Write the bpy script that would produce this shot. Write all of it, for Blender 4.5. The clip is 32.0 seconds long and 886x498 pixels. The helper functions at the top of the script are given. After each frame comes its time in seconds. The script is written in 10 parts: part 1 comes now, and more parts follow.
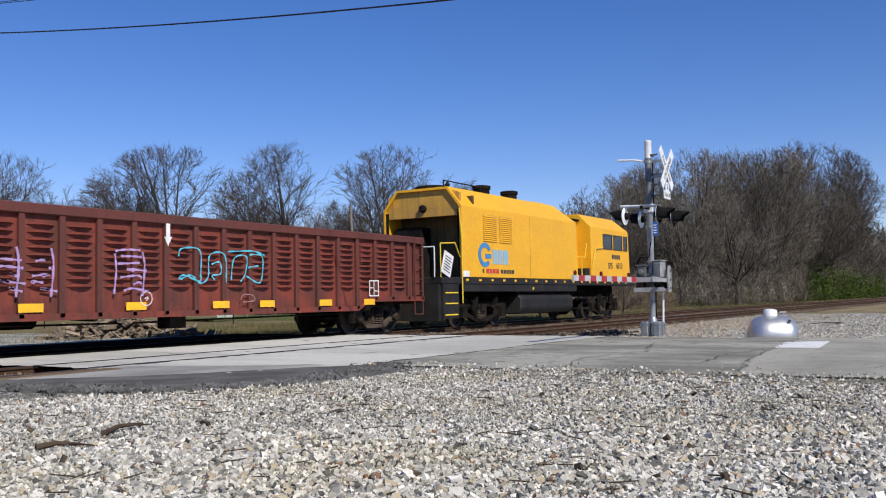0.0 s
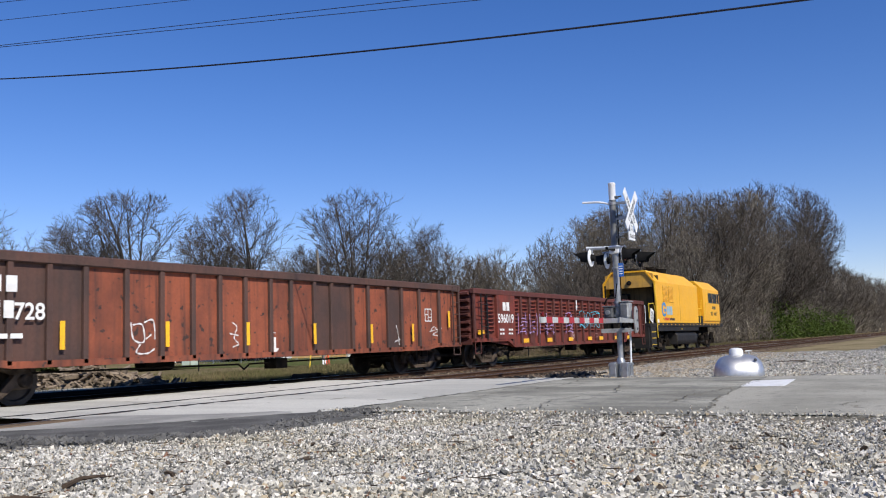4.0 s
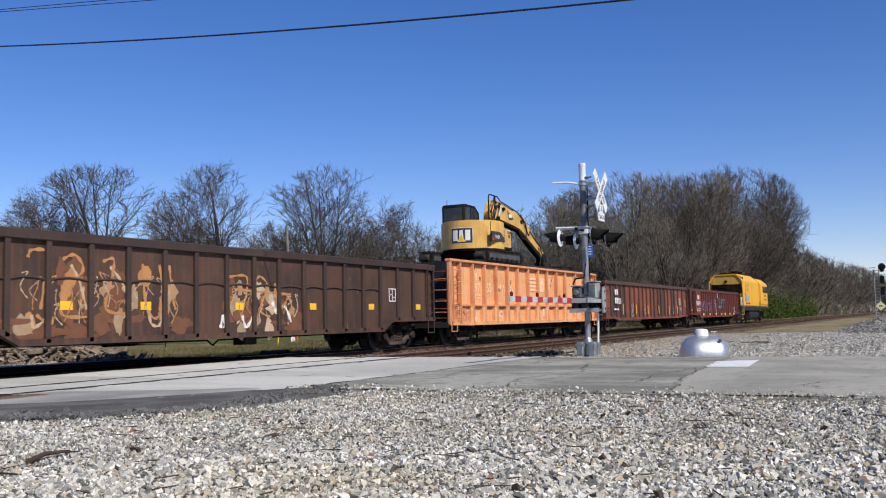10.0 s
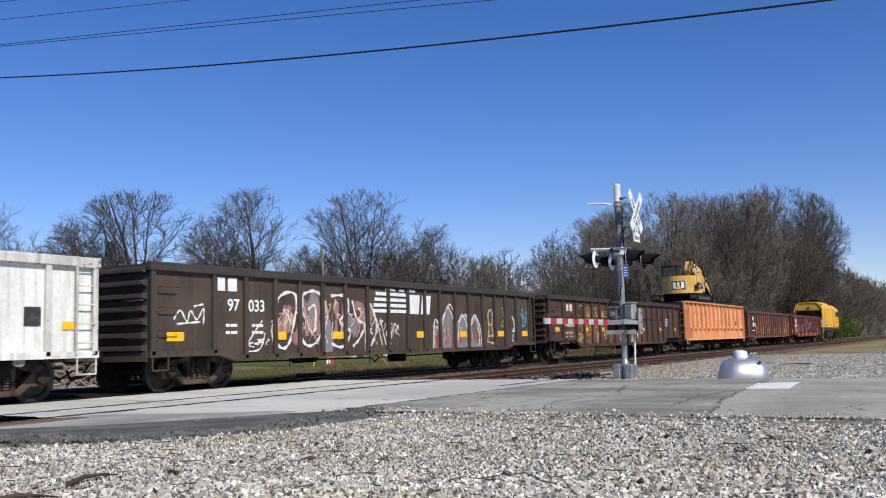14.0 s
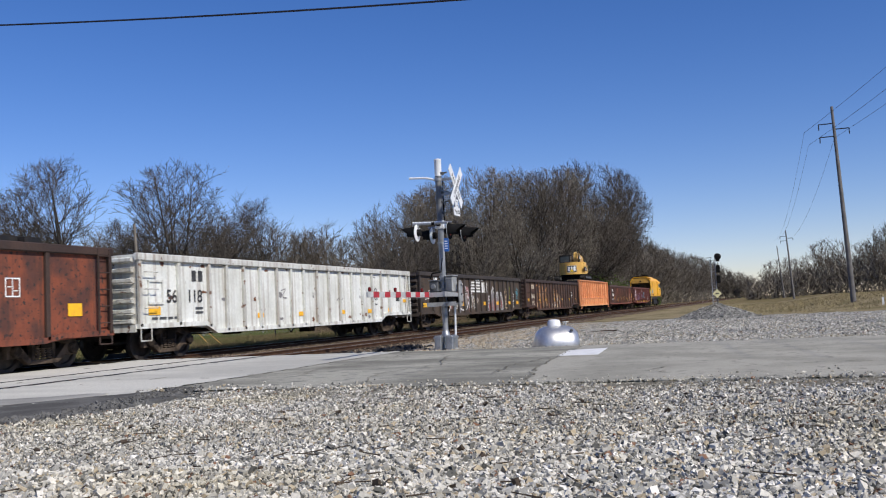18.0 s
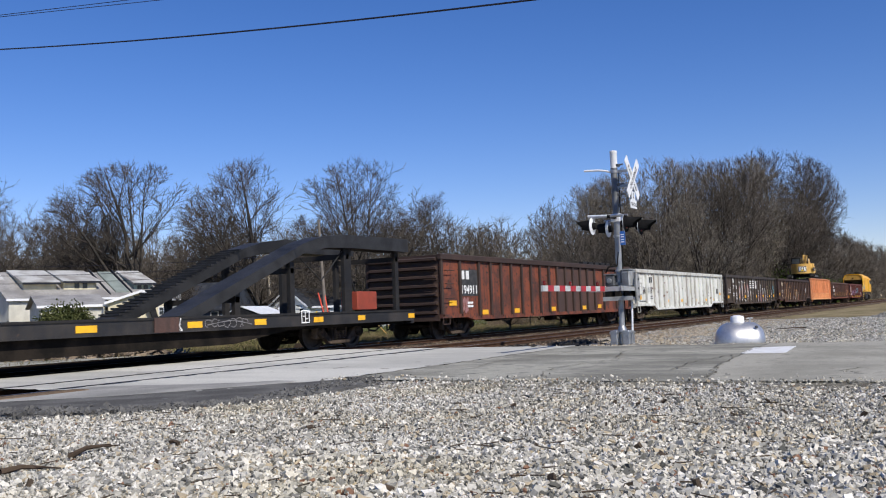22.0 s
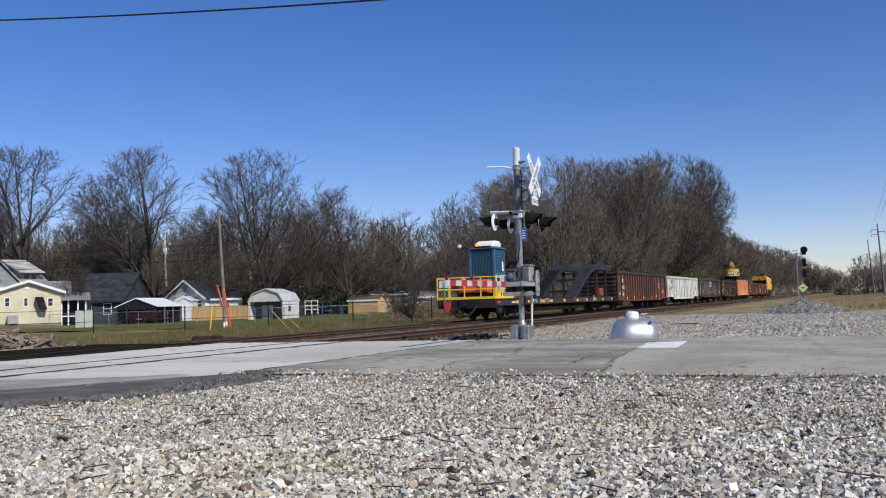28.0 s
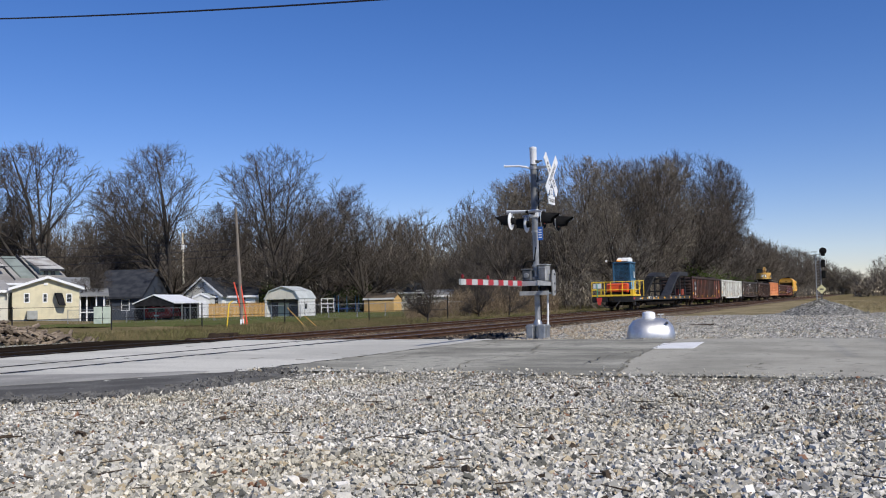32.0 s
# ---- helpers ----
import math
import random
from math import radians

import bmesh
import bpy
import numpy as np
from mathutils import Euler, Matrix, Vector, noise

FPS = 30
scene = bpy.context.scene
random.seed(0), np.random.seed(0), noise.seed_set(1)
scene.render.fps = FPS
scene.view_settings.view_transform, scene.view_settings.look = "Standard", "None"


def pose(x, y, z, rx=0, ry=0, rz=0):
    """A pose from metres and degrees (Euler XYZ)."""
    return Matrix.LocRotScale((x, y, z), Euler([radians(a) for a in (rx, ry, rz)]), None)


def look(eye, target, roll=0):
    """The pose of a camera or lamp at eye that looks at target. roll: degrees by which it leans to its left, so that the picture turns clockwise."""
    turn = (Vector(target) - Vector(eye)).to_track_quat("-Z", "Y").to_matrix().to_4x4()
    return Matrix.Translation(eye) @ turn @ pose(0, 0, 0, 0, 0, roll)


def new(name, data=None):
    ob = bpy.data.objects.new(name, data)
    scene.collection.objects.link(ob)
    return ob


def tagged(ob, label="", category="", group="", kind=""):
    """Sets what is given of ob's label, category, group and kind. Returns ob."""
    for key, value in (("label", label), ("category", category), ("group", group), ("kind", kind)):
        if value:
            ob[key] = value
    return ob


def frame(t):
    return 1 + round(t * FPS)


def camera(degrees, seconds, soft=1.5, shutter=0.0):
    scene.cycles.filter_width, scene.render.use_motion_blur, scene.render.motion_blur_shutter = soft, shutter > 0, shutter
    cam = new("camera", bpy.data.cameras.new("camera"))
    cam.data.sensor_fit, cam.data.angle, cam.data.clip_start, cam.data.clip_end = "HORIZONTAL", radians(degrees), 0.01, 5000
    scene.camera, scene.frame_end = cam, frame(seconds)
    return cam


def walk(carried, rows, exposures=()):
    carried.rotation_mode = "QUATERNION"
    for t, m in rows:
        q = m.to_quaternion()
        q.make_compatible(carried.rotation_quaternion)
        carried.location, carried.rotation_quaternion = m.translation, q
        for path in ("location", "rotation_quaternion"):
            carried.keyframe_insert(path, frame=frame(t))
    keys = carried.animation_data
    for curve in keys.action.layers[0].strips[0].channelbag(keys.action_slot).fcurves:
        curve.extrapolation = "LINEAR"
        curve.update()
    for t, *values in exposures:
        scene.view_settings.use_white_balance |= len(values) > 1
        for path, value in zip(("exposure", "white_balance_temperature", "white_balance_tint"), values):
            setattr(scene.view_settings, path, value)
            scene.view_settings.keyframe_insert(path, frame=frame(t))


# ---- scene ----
# World: x runs along the tracks, y across them away from the camera, z = 0 is the top of the rails.
cam = camera(52.0, 32.0, 1.1, 0.12)
EYE = (0.0, 0.0, 0.91)
PATH = [
    (0.0, 93.22, 1.03, -58.24),
    (0.5, 92.37, 1.30, -59.61),
    (1.0, 92.45, 1.50, -60.95),
    (1.5, 92.78, 1.39, -61.62),
    (2.0, 94.12, 1.32, -61.78),
    (2.5, 96.27, 1.83, -61.93),
    (3.0, 97.25, 2.05, -61.76),
    (3.5, 96.86, 1.93, -60.79),
    (4.0, 95.91, 1.89, -60.24),
    (4.5, 95.30, 1.55, -59.85),
    (6.5, 94.73, 3.34, -59.42),
    (7.0, 95.30, 3.46, -58.88),
    (7.5, 96.45, 2.99, -58.50),
    (8.0, 96.78, 3.00, -57.74),
    (8.5, 96.51, 2.79, -58.88),
    (9.0, 95.11, 1.36, -60.44),
    (9.5, 94.62, 1.04, -61.52),
    (10.0, 94.49, 1.33, -62.19),
    (10.5, 95.14, 2.20, -61.94),
    (11.0, 95.86, 2.70, -61.07),
    (11.5, 96.20, 2.74, -60.69),
    (12.0, 96.34, 2.75, -60.65),
    (12.5, 96.60, 2.58, -60.51),
    (13.0, 96.54, 2.16, -60.42),
    (13.5, 96.55, 2.22, -60.24),
    (14.0, 95.95, 1.54, -59.99),
    (14.5, 94.95, 1.42, -60.58),
    (15.0, 94.54, 1.90, -64.38),
    (15.5, 93.65, 2.05, -70.16),
    (17.5, 94.23, 3.08, -73.11),
    (18.0, 93.89, 2.77, -71.09),
    (18.5, 93.32, 2.80, -67.95),
    (19.0, 93.38, 2.06, -66.27),
    (19.5, 93.34, 1.58, -64.83),
    (20.0, 93.97, 2.36, -63.71),
    (20.5, 93.91, 3.03, -62.73),
    (21.0, 93.58, 3.09, -62.32),
    (21.5, 93.53, 2.75, -61.10),
    (22.0, 93.97, 2.20, -60.12),
    (22.5, 94.28, 2.03, -60.61),
    (23.0, 93.64, 1.83, -61.50),
    (23.5, 93.26, 1.78, -63.14),
    (24.0, 93.30, 1.94, -65.50),
    (24.5, 93.48, 2.12, -67.41),
    (25.0, 93.31, 2.54, -67.86),
    (25.5, 92.65, 2.21, -67.82),
    (27.5, 92.14, 0.91, -65.99),
    (28.0, 93.38, 1.72, -66.28),
    (28.5, 93.84, 2.38, -66.49),
    (29.0, 93.77, 2.14, -65.75),
    (29.5, 93.31, 1.68, -64.77),
    (30.0, 93.24, 1.66, -64.92),
    (30.5, 94.03, 1.48, -64.72),
    (31.0, 94.12, 1.31, -64.31),
    (31.5, 93.81, 1.51, -64.53),
    (32.0, 93.33, 1.30, -65.28),
]
walk(cam, [(t, pose(*EYE, rx, ry, rz)) for t, rx, ry, rz in PATH], ((0.0, -0.07), (2.0, -0.04), (3.0, 0.02), (4.5, 0.01), (7.0, -0.14), (8.0, -0.10), (11.0, -0.03), (14.0, -0.03), (15.0, -0.25), (18.0, -0.12), (22.0, -0.06), (24.0, -0.10), (28.0, -0.12), (32.0, -0.12)))

# ---- daylight ----
SUN_TO = Vector((-0.50, -1.0, 0.98)).normalized()
sky_world = bpy.data.worlds.new("sky")
scene.world = sky_world
sky_world.use_nodes = True
wn = sky_world.node_tree.nodes
sky_tex = wn.new("ShaderNodeTexSky")
sky_tex.sky_type = "NISHITA"
sky_tex.sun_disc = False
sky_tex.sun_elevation = math.asin(SUN_TO.z)
sky_tex.sun_rotation = math.atan2(SUN_TO.x, SUN_TO.y)
sky_tex.air_density, sky_tex.dust_density, sky_tex.ozone_density = 0.92, 0.0, 3.0
sky_sat = wn.new("ShaderNodeHueSaturation")
sky_sat.inputs["Saturation"].default_value = 1.28
sky_sat.inputs["Hue"].default_value = 0.506
sky_tint = wn.new("ShaderNodeMix")
sky_tint.data_type, sky_tint.blend_type = "RGBA", "MULTIPLY"
sky_tint.inputs[0].default_value = 1.0
sky_tint.inputs[7].default_value = (1.07, 0.97, 1.16, 1)
sky_world.node_tree.links.new(sky_tex.outputs[0], sky_sat.inputs["Color"])
sky_world.node_tree.links.new(sky_sat.outputs[0], sky_tint.inputs[6])
sky_world.node_tree.links.new(sky_tint.outputs[2], wn["Background"].inputs[0])
wn["Background"].inputs[1].default_value = 0.107
sun_data = bpy.data.lights.new("sun", "SUN")
sun_data.energy, sun_data.angle, sun_data.color = 4.9, radians(0.53), (1.0, 0.94, 0.84)
sun = new("sun", sun_data)
sun.matrix_world = look((0, 0, 60), Vector((0, 0, 60)) - SUN_TO)

# ---- materials ----
MATS = {}


def mat(name, base, second=None, scale=3.0, amount=1.0, rough=0.7, metal=0.0, bump=0.0, bump_scale=40.0,
        streak=None, streak_mix=0.5, speck=None, speck_at=0.62, stretch=(1, 1, 1), jitter=0.0, island=False, grain=0.12):
    """A surface: base colour with large patches of a second colour, fine grain, specks of a third, streaks that run
    down, fine relief, and some change from object to object."""
    if name in MATS:
        return MATS[name]
    m = bpy.data.materials.new(name)
    m.use_nodes = True
    nt = m.node_tree
    n, link = nt.nodes, nt.links.new
    bsdf = n["Principled BSDF"]
    bsdf.inputs["Metallic"].default_value = metal
    bsdf.inputs["Specular IOR Level"].default_value = 0.0 if rough >= 0.8 else 0.4
    co = n.new("ShaderNodeTexCoord")
    mp = n.new("ShaderNodeMapping")
    mp.inputs["Scale"].default_value = stretch
    link(co.outputs["Object"], mp.inputs[0])

    def noise_tex(sc, detail=5.0, vec=None):
        t = n.new("ShaderNodeTexNoise")
        t.inputs["Scale"].default_value, t.inputs["Detail"].default_value = sc, detail
        link(vec or mp.outputs[0], t.inputs["Vector"])
        return t.outputs["Fac"]

    def ramp(fac, lo, hi):
        r = n.new("ShaderNodeMapRange")
        r.inputs["From Min"].default_value, r.inputs["From Max"].default_value = lo, hi
        link(fac, r.inputs["Value"])
        return r.outputs[0]

    def mix(fac, a, b, kind="MIX"):
        x = n.new("ShaderNodeMix")
        x.data_type, x.blend_type = "RGBA", kind
        for sock, v in ((x.inputs[0], fac), (x.inputs[6], a), (x.inputs[7], b)):
            if isinstance(v, tuple):
                sock.default_value = (*v, 1)
            elif isinstance(v, (int, float)):
                sock.default_value = v
            else:
                link(v, sock)
        return x.outputs[2]

    col = base
    if second:
        f = ramp(noise_tex(scale), 0.42, 0.62)
        k = n.new("ShaderNodeMath")
        k.operation = "MULTIPLY"
        link(f, k.inputs[0])
        k.inputs[1].default_value = amount
        col = mix(k.outputs[0], base, second)
    if streak:
        sm = n.new("ShaderNodeMapping")
        sm.inputs["Scale"].default_value = (7.0, 7.0, 0.35)
        link(co.outputs["Object"], sm.inputs[0])
        f = ramp(noise_tex(1.0, 6.0, sm.outputs[0]), 0.48, 0.72)
        k = n.new("ShaderNodeMath")
        k.operation = "MULTIPLY"
        link(f, k.inputs[0])
        k.inputs[1].default_value = streak_mix
        col = mix(k.outputs[0], col, streak)
    if speck:
        col = mix(ramp(noise_tex(scale * 6.0, 4.0), speck_at, speck_at + 0.05), col, speck)
    g = ramp(noise_tex(max(bump_scale, scale * 9), 3.0), 0.2, 0.8)
    lo, hi = 1 - grain, 1 + grain
    gm = n.new("ShaderNodeMapRange")
    gm.inputs["To Min"].default_value, gm.inputs["To Max"].default_value = lo, hi
    link(g, gm.inputs["Value"])
    hs = n.new("ShaderNodeHueSaturation")
    link(gm.outputs[0], hs.inputs["Value"])
    if isinstance(col, tuple):
        hs.inputs["Color"].default_value = (*col, 1)
    else:
        link(col, hs.inputs["Color"])
    out = hs.outputs[0]
    if jitter or island:
        if island:
            src = n.new("ShaderNodeNewGeometry").outputs["Random Per Island"]
        else:
            src = n.new("ShaderNodeObjectInfo").outputs["Random"]
        j = n.new("ShaderNodeMapRange")
        j.inputs["To Min"].default_value, j.inputs["To Max"].default_value = 1 - jitter, 1 + jitter
        link(src, j.inputs["Value"])
        h2 = n.new("ShaderNodeHueSaturation")
        link(j.outputs[0], h2.inputs["Value"])
        link(out, h2.inputs["Color"])
        out = h2.outputs[0]
    link(out, bsdf.inputs["Base Color"])
    rr = n.new("ShaderNodeMapRange")
    rr.inputs["To Min"].default_value, rr.inputs["To Max"].default_value = max(0.03, rough - 0.12), min(1.0, rough + 0.12)
    link(noise_tex(scale * 2.3), rr.inputs["Value"])
    link(rr.outputs[0], bsdf.inputs["Roughness"])
    if bump:
        b = n.new("ShaderNodeBump")
        b.inputs["Strength"].default_value, b.inputs["Distance"].default_value = 1.0, bump
        link(noise_tex(bump_scale, 4.0), b.inputs["Height"])
        link(b.outputs[0], bsdf.inputs["Normal"])
    MATS[name] = m
    return m


def stone_mat(name, tones, rough=0.9):
    """Crushed stone: each stone takes its own tone."""
    m = bpy.data.materials.new(name)
    m.use_nodes = True
    n, link = m.node_tree.nodes, m.node_tree.links.new
    geo = n.new("ShaderNodeNewGeometry")
    r = n.new("ShaderNodeValToRGB")
    r.color_ramp.interpolation = "CONSTANT"
    while len(r.color_ramp.elements) < len(tones):
        r.color_ramp.elements.new(0.5)
    for i, (p, c) in enumerate(tones):
        r.color_ramp.elements[i].position = p
        r.color_ramp.elements[i].color = (*c, 1)
    link(geo.outputs["Random Per Island"], r.inputs[0])
    co = n.new("ShaderNodeTexCoord")
    t = n.new("ShaderNodeTexNoise")
    t.inputs["Scale"].default_value = 55.0
    link(co.outputs["Object"], t.inputs["Vector"])
    t2 = n.new("ShaderNodeTexNoise")
    t2.inputs["Scale"].default_value = 0.5
    link(co.outputs["Object"], t2.inputs["Vector"])
    mr = n.new("ShaderNodeMapRange")
    mr.inputs["To Min"].default_value, mr.inputs["To Max"].default_value = 0.70, 1.32
    link(t.outputs["Fac"], mr.inputs["Value"])
    hs = n.new("ShaderNodeHueSaturation")
    link(mr.outputs[0], hs.inputs["Value"])
    link(r.outputs[0], hs.inputs["Color"])
    mx = n.new("ShaderNodeMix")
    mx.data_type, mx.blend_type = "RGBA", "MULTIPLY"
    mr2 = n.new("ShaderNodeMapRange")
    mr2.inputs["From Min"].default_value, mr2.inputs["From Max"].default_value = 0.45, 0.7
    mr2.inputs["To Max"].default_value = 0.5
    link(t2.outputs["Fac"], mr2.inputs["Value"])
    link(mr2.outputs[0], mx.inputs[0])
    link(hs.outputs[0], mx.inputs[6])
    mx.inputs[7].default_value = (0.86, 0.80, 0.62, 1)
    link(mx.outputs[2], n["Principled BSDF"].inputs["Base Color"])
    n["Principled BSDF"].inputs["Roughness"].default_value = rough
    n["Principled BSDF"].inputs["Specular IOR Level"].default_value = 0.0
    MATS[name] = m
    return m


def glass_mat(name, tint=(0.8, 0.9, 0.92), rough=0.03):
    m = bpy.data.materials.new(name)
    m.use_nodes = True
    b = m.node_tree.nodes["Principled BSDF"]
    b.inputs["Base Color"].default_value = (*tint, 1)
    b.inputs["Roughness"].default_value, b.inputs["Transmission Weight"].default_value = rough, 1.0
    b.inputs["IOR"].default_value = 1.45
    MATS[name] = m
    return m


GRAVEL = stone_mat("crushed_stone", [(0.0, (0.36, 0.343, 0.300)), (0.16, (0.55, 0.524, 0.465)), (0.34, (0.44, 0.421, 0.373)), (0.50, (0.66, 0.627, 0.562)),
                                     (0.62, (0.25, 0.245, 0.227)), (0.75, (0.42, 0.353, 0.252)), (0.83, (0.12, 0.118, 0.106)), (0.93, (0.76, 0.725, 0.659)), (0.985, (0.22, 0.127, 0.087))])
TANSTONE = stone_mat("tan_dirty_stone", [(0.0, (0.38, 0.31, 0.22)), (0.25, (0.48, 0.41, 0.31)), (0.5, (0.28, 0.22, 0.16)), (0.7, (0.55, 0.49, 0.40)), (0.88, (0.17, 0.14, 0.11))])
BALLAST = stone_mat("track_ballast", [(0.0, (0.17, 0.125, 0.09)), (0.25, (0.22, 0.17, 0.12)), (0.5, (0.12, 0.09, 0.07)), (0.7, (0.28, 0.23, 0.17)), (0.88, (0.08, 0.065, 0.055))])
DARKSTONE = stone_mat("grey_stone", [(0.0, (0.19, 0.185, 0.172)), (0.3, (0.26, 0.255, 0.235)), (0.6, (0.12, 0.118, 0.11)), (0.85, (0.36, 0.35, 0.32))])


def pebble_mat(name, tones, scale):
    """Packed stones too many to model: each cell is a stone of its own tone, with the shade in the gaps between them
    painted dark.
    """
    m = bpy.data.materials.new(name)
    m.use_nodes = True
    n, link = m.node_tree.nodes, m.node_tree.links.new
    co = n.new("ShaderNodeTexCoord")
    v = n.new("ShaderNodeTexVoronoi")
    e = n.new("ShaderNodeTexVoronoi")
    e.feature = "DISTANCE_TO_EDGE"
    for t in (v, e):
        t.inputs["Scale"].default_value = scale
        link(co.outputs["Object"], t.inputs["Vector"])
    sep = n.new("ShaderNodeSeparateColor")
    link(v.outputs["Color"], sep.inputs[0])
    r = n.new("ShaderNodeValToRGB")
    r.color_ramp.interpolation = "CONSTANT"
    while len(r.color_ramp.elements) < len(tones):
        r.color_ramp.elements.new(0.5)
    for i, (p, c) in enumerate(tones):
        r.color_ramp.elements[i].position = p
        r.color_ramp.elements[i].color = (*c, 1)
    link(sep.outputs[0], r.inputs[0])
    k = n.new("ShaderNodeMapRange")
    k.inputs["From Max"].default_value = 0.14
    k.inputs["To Min"].default_value = 0.18
    link(e.outputs["Distance"], k.inputs["Value"])
    hs = n.new("ShaderNodeHueSaturation")
    link(k.outputs[0], hs.inputs["Value"])
    link(r.outputs[0], hs.inputs["Color"])
    b = n["Principled BSDF"]
    link(hs.outputs[0], b.inputs["Base Color"])
    bump = n.new("ShaderNodeBump")
    bump.inputs["Distance"].default_value = 0.012
    link(k.outputs[0], bump.inputs["Height"])
    link(bump.outputs[0], b.inputs["Normal"])
    b.inputs["Roughness"].default_value, b.inputs["Specular IOR Level"].default_value = 0.95, 0.0
    MATS[name] = m
    return m


GRAVEL_BED = pebble_mat("gravel_bed", [(0.0, (0.26, 0.25, 0.22)), (0.25, (0.40, 0.385, 0.34)), (0.45, (0.18, 0.175, 0.16)), (0.6, (0.50, 0.48, 0.43)), (0.8, (0.30, 0.26, 0.20)), (0.92, (0.11, 0.11, 0.10))], 30.0)
VERGE_BED = pebble_mat("verge_gravel_bed", [(0.0, (0.38, 0.37, 0.33)), (0.25, (0.55, 0.53, 0.48)), (0.45, (0.28, 0.27, 0.25)), (0.6, (0.64, 0.62, 0.56)), (0.8, (0.42, 0.37, 0.29)), (0.92, (0.18, 0.175, 0.16))], 26.0)
BALLAST_BED = mat("ballast_bed", (0.135, 0.10, 0.075), (0.085, 0.065, 0.05), 0.8, rough=0.95, bump=0.03, bump_scale=20, speck=(0.38, 0.32, 0.25), grain=0.3)
GRASS_GROUND = mat("rough_grass_ground", (0.155, 0.125, 0.065), (0.22, 0.175, 0.10), 0.35, rough=0.95, bump=0.05, bump_scale=9, speck=(0.07, 0.085, 0.03), grain=0.3)
LAWN = mat("lawn", (0.085, 0.110, 0.036), (0.125, 0.12, 0.055), 0.5, rough=0.95, bump=0.04, bump_scale=14, grain=0.3)
DIRT = mat("bare_earth", (0.27, 0.22, 0.135), (0.17, 0.145, 0.08), 0.35, rough=0.95, bump=0.05, bump_scale=8, grain=0.25)
ROAD = mat("worn_road", (0.36, 0.35, 0.30), (0.20, 0.195, 0.168), 0.9, rough=0.88, bump=0.006, bump_scale=70, speck=(0.21, 0.205, 0.185), speck_at=0.57, stretch=(1.0, 0.45, 1.0), grain=0.32)
ROAD_PALE = mat("pale_crossing_surface", (0.56, 0.545, 0.49), (0.43, 0.42, 0.38), 0.6, rough=0.85, bump=0.004, bump_scale=70, grain=0.2, stretch=(1.0, 0.3, 1.0))
TAR = mat("fresh_tar_patch", (0.098, 0.096, 0.093), (0.155, 0.152, 0.146), 1.2, rough=0.8, bump=0.015, bump_scale=35, speck=(0.20, 0.20, 0.20), speck_at=0.66, grain=0.25)
RAIL_RUST = mat("rusty_rail", (0.075, 0.045, 0.032), (0.11, 0.062, 0.04), 3, rough=0.8, metal=0.3, bump=0.003)
RAIL_TOP = mat("rail_head", (0.42, 0.41, 0.40), (0.30, 0.28, 0.26), 2, rough=0.35, metal=1.0)
TIE = mat("creosoted_tie", (0.055, 0.042, 0.034), (0.09, 0.068, 0.052), 2, rough=0.9, bump=0.01, bump_scale=25, jitter=0.25, stretch=(6, 0.6, 6))
BLACK = mat("black_steel", (0.011, 0.011, 0.012), (0.022, 0.020, 0.018), 1.5, rough=0.7, bump=0.002, streak=(0.05, 0.036, 0.026), streak_mix=0.25)
UNDER = mat("grimy_underframe", (0.013, 0.012, 0.011), (0.028, 0.023, 0.019), 2.0, rough=0.85, bump=0.004, bump_scale=25)
TRUCK = mat("dusty_truck_casting", (0.105, 0.080, 0.062), (0.032, 0.026, 0.022), 3.0, rough=0.85, bump=0.004)
WHEEL = mat("worn_wheel", (0.045, 0.037, 0.032), (0.075, 0.06, 0.05), 4, rough=0.55, metal=0.5)
WHITE_PAINT = mat("white_paint", (0.80, 0.80, 0.78), (0.62, 0.60, 0.57), 4, amount=0.5, rough=0.6)
YELLOW_PATCH = mat("yellow_reflector", (0.95, 0.50, 0.02), (0.80, 0.42, 0.03), 8, rough=0.4, grain=0.05)
GALV = mat("galvanised_steel", (0.40, 0.41, 0.42), (0.30, 0.31, 0.32), 5, rough=0.45, metal=0.75, bump=0.001)
DARKGREY = mat("dark_grey_metal", (0.10, 0.105, 0.11), (0.07, 0.07, 0.075), 3, rough=0.6, metal=0.3)


# ---- tools for building ----
def box(bm, x0, x1, y0, y1, z0, z1):
    v = [bm.verts.new((x, y, z)) for x in (x0, x1) for y in (y0, y1) for z in (z0, z1)]
    for f in ((0, 1, 3, 2), (4, 6, 7, 5), (0, 4, 5, 1), (2, 3, 7, 6), (0, 2, 6, 4), (1, 5, 7, 3)):
        bm.faces.new([v[i] for i in f])
    return v


def prism(bm, poly, axis, a, b):
    """A polygon pushed along an axis from a to b. The polygon's two numbers are the other two axes in their order."""
    def at(p, q):
        return {"x": (q, p[0], p[1]), "y": (p[0], q, p[1]), "z": (p[0], p[1], q)}[axis]
    lo = [bm.verts.new(at(p, a)) for p in poly]
    hi = [bm.verts.new(at(p, b)) for p in poly]
    bm.faces.new(lo)
    bm.faces.new(hi[::-1])
    k = len(poly)
    for i in range(k):
        bm.faces.new((lo[i], hi[i], hi[(i + 1) % k], lo[(i + 1) % k]))


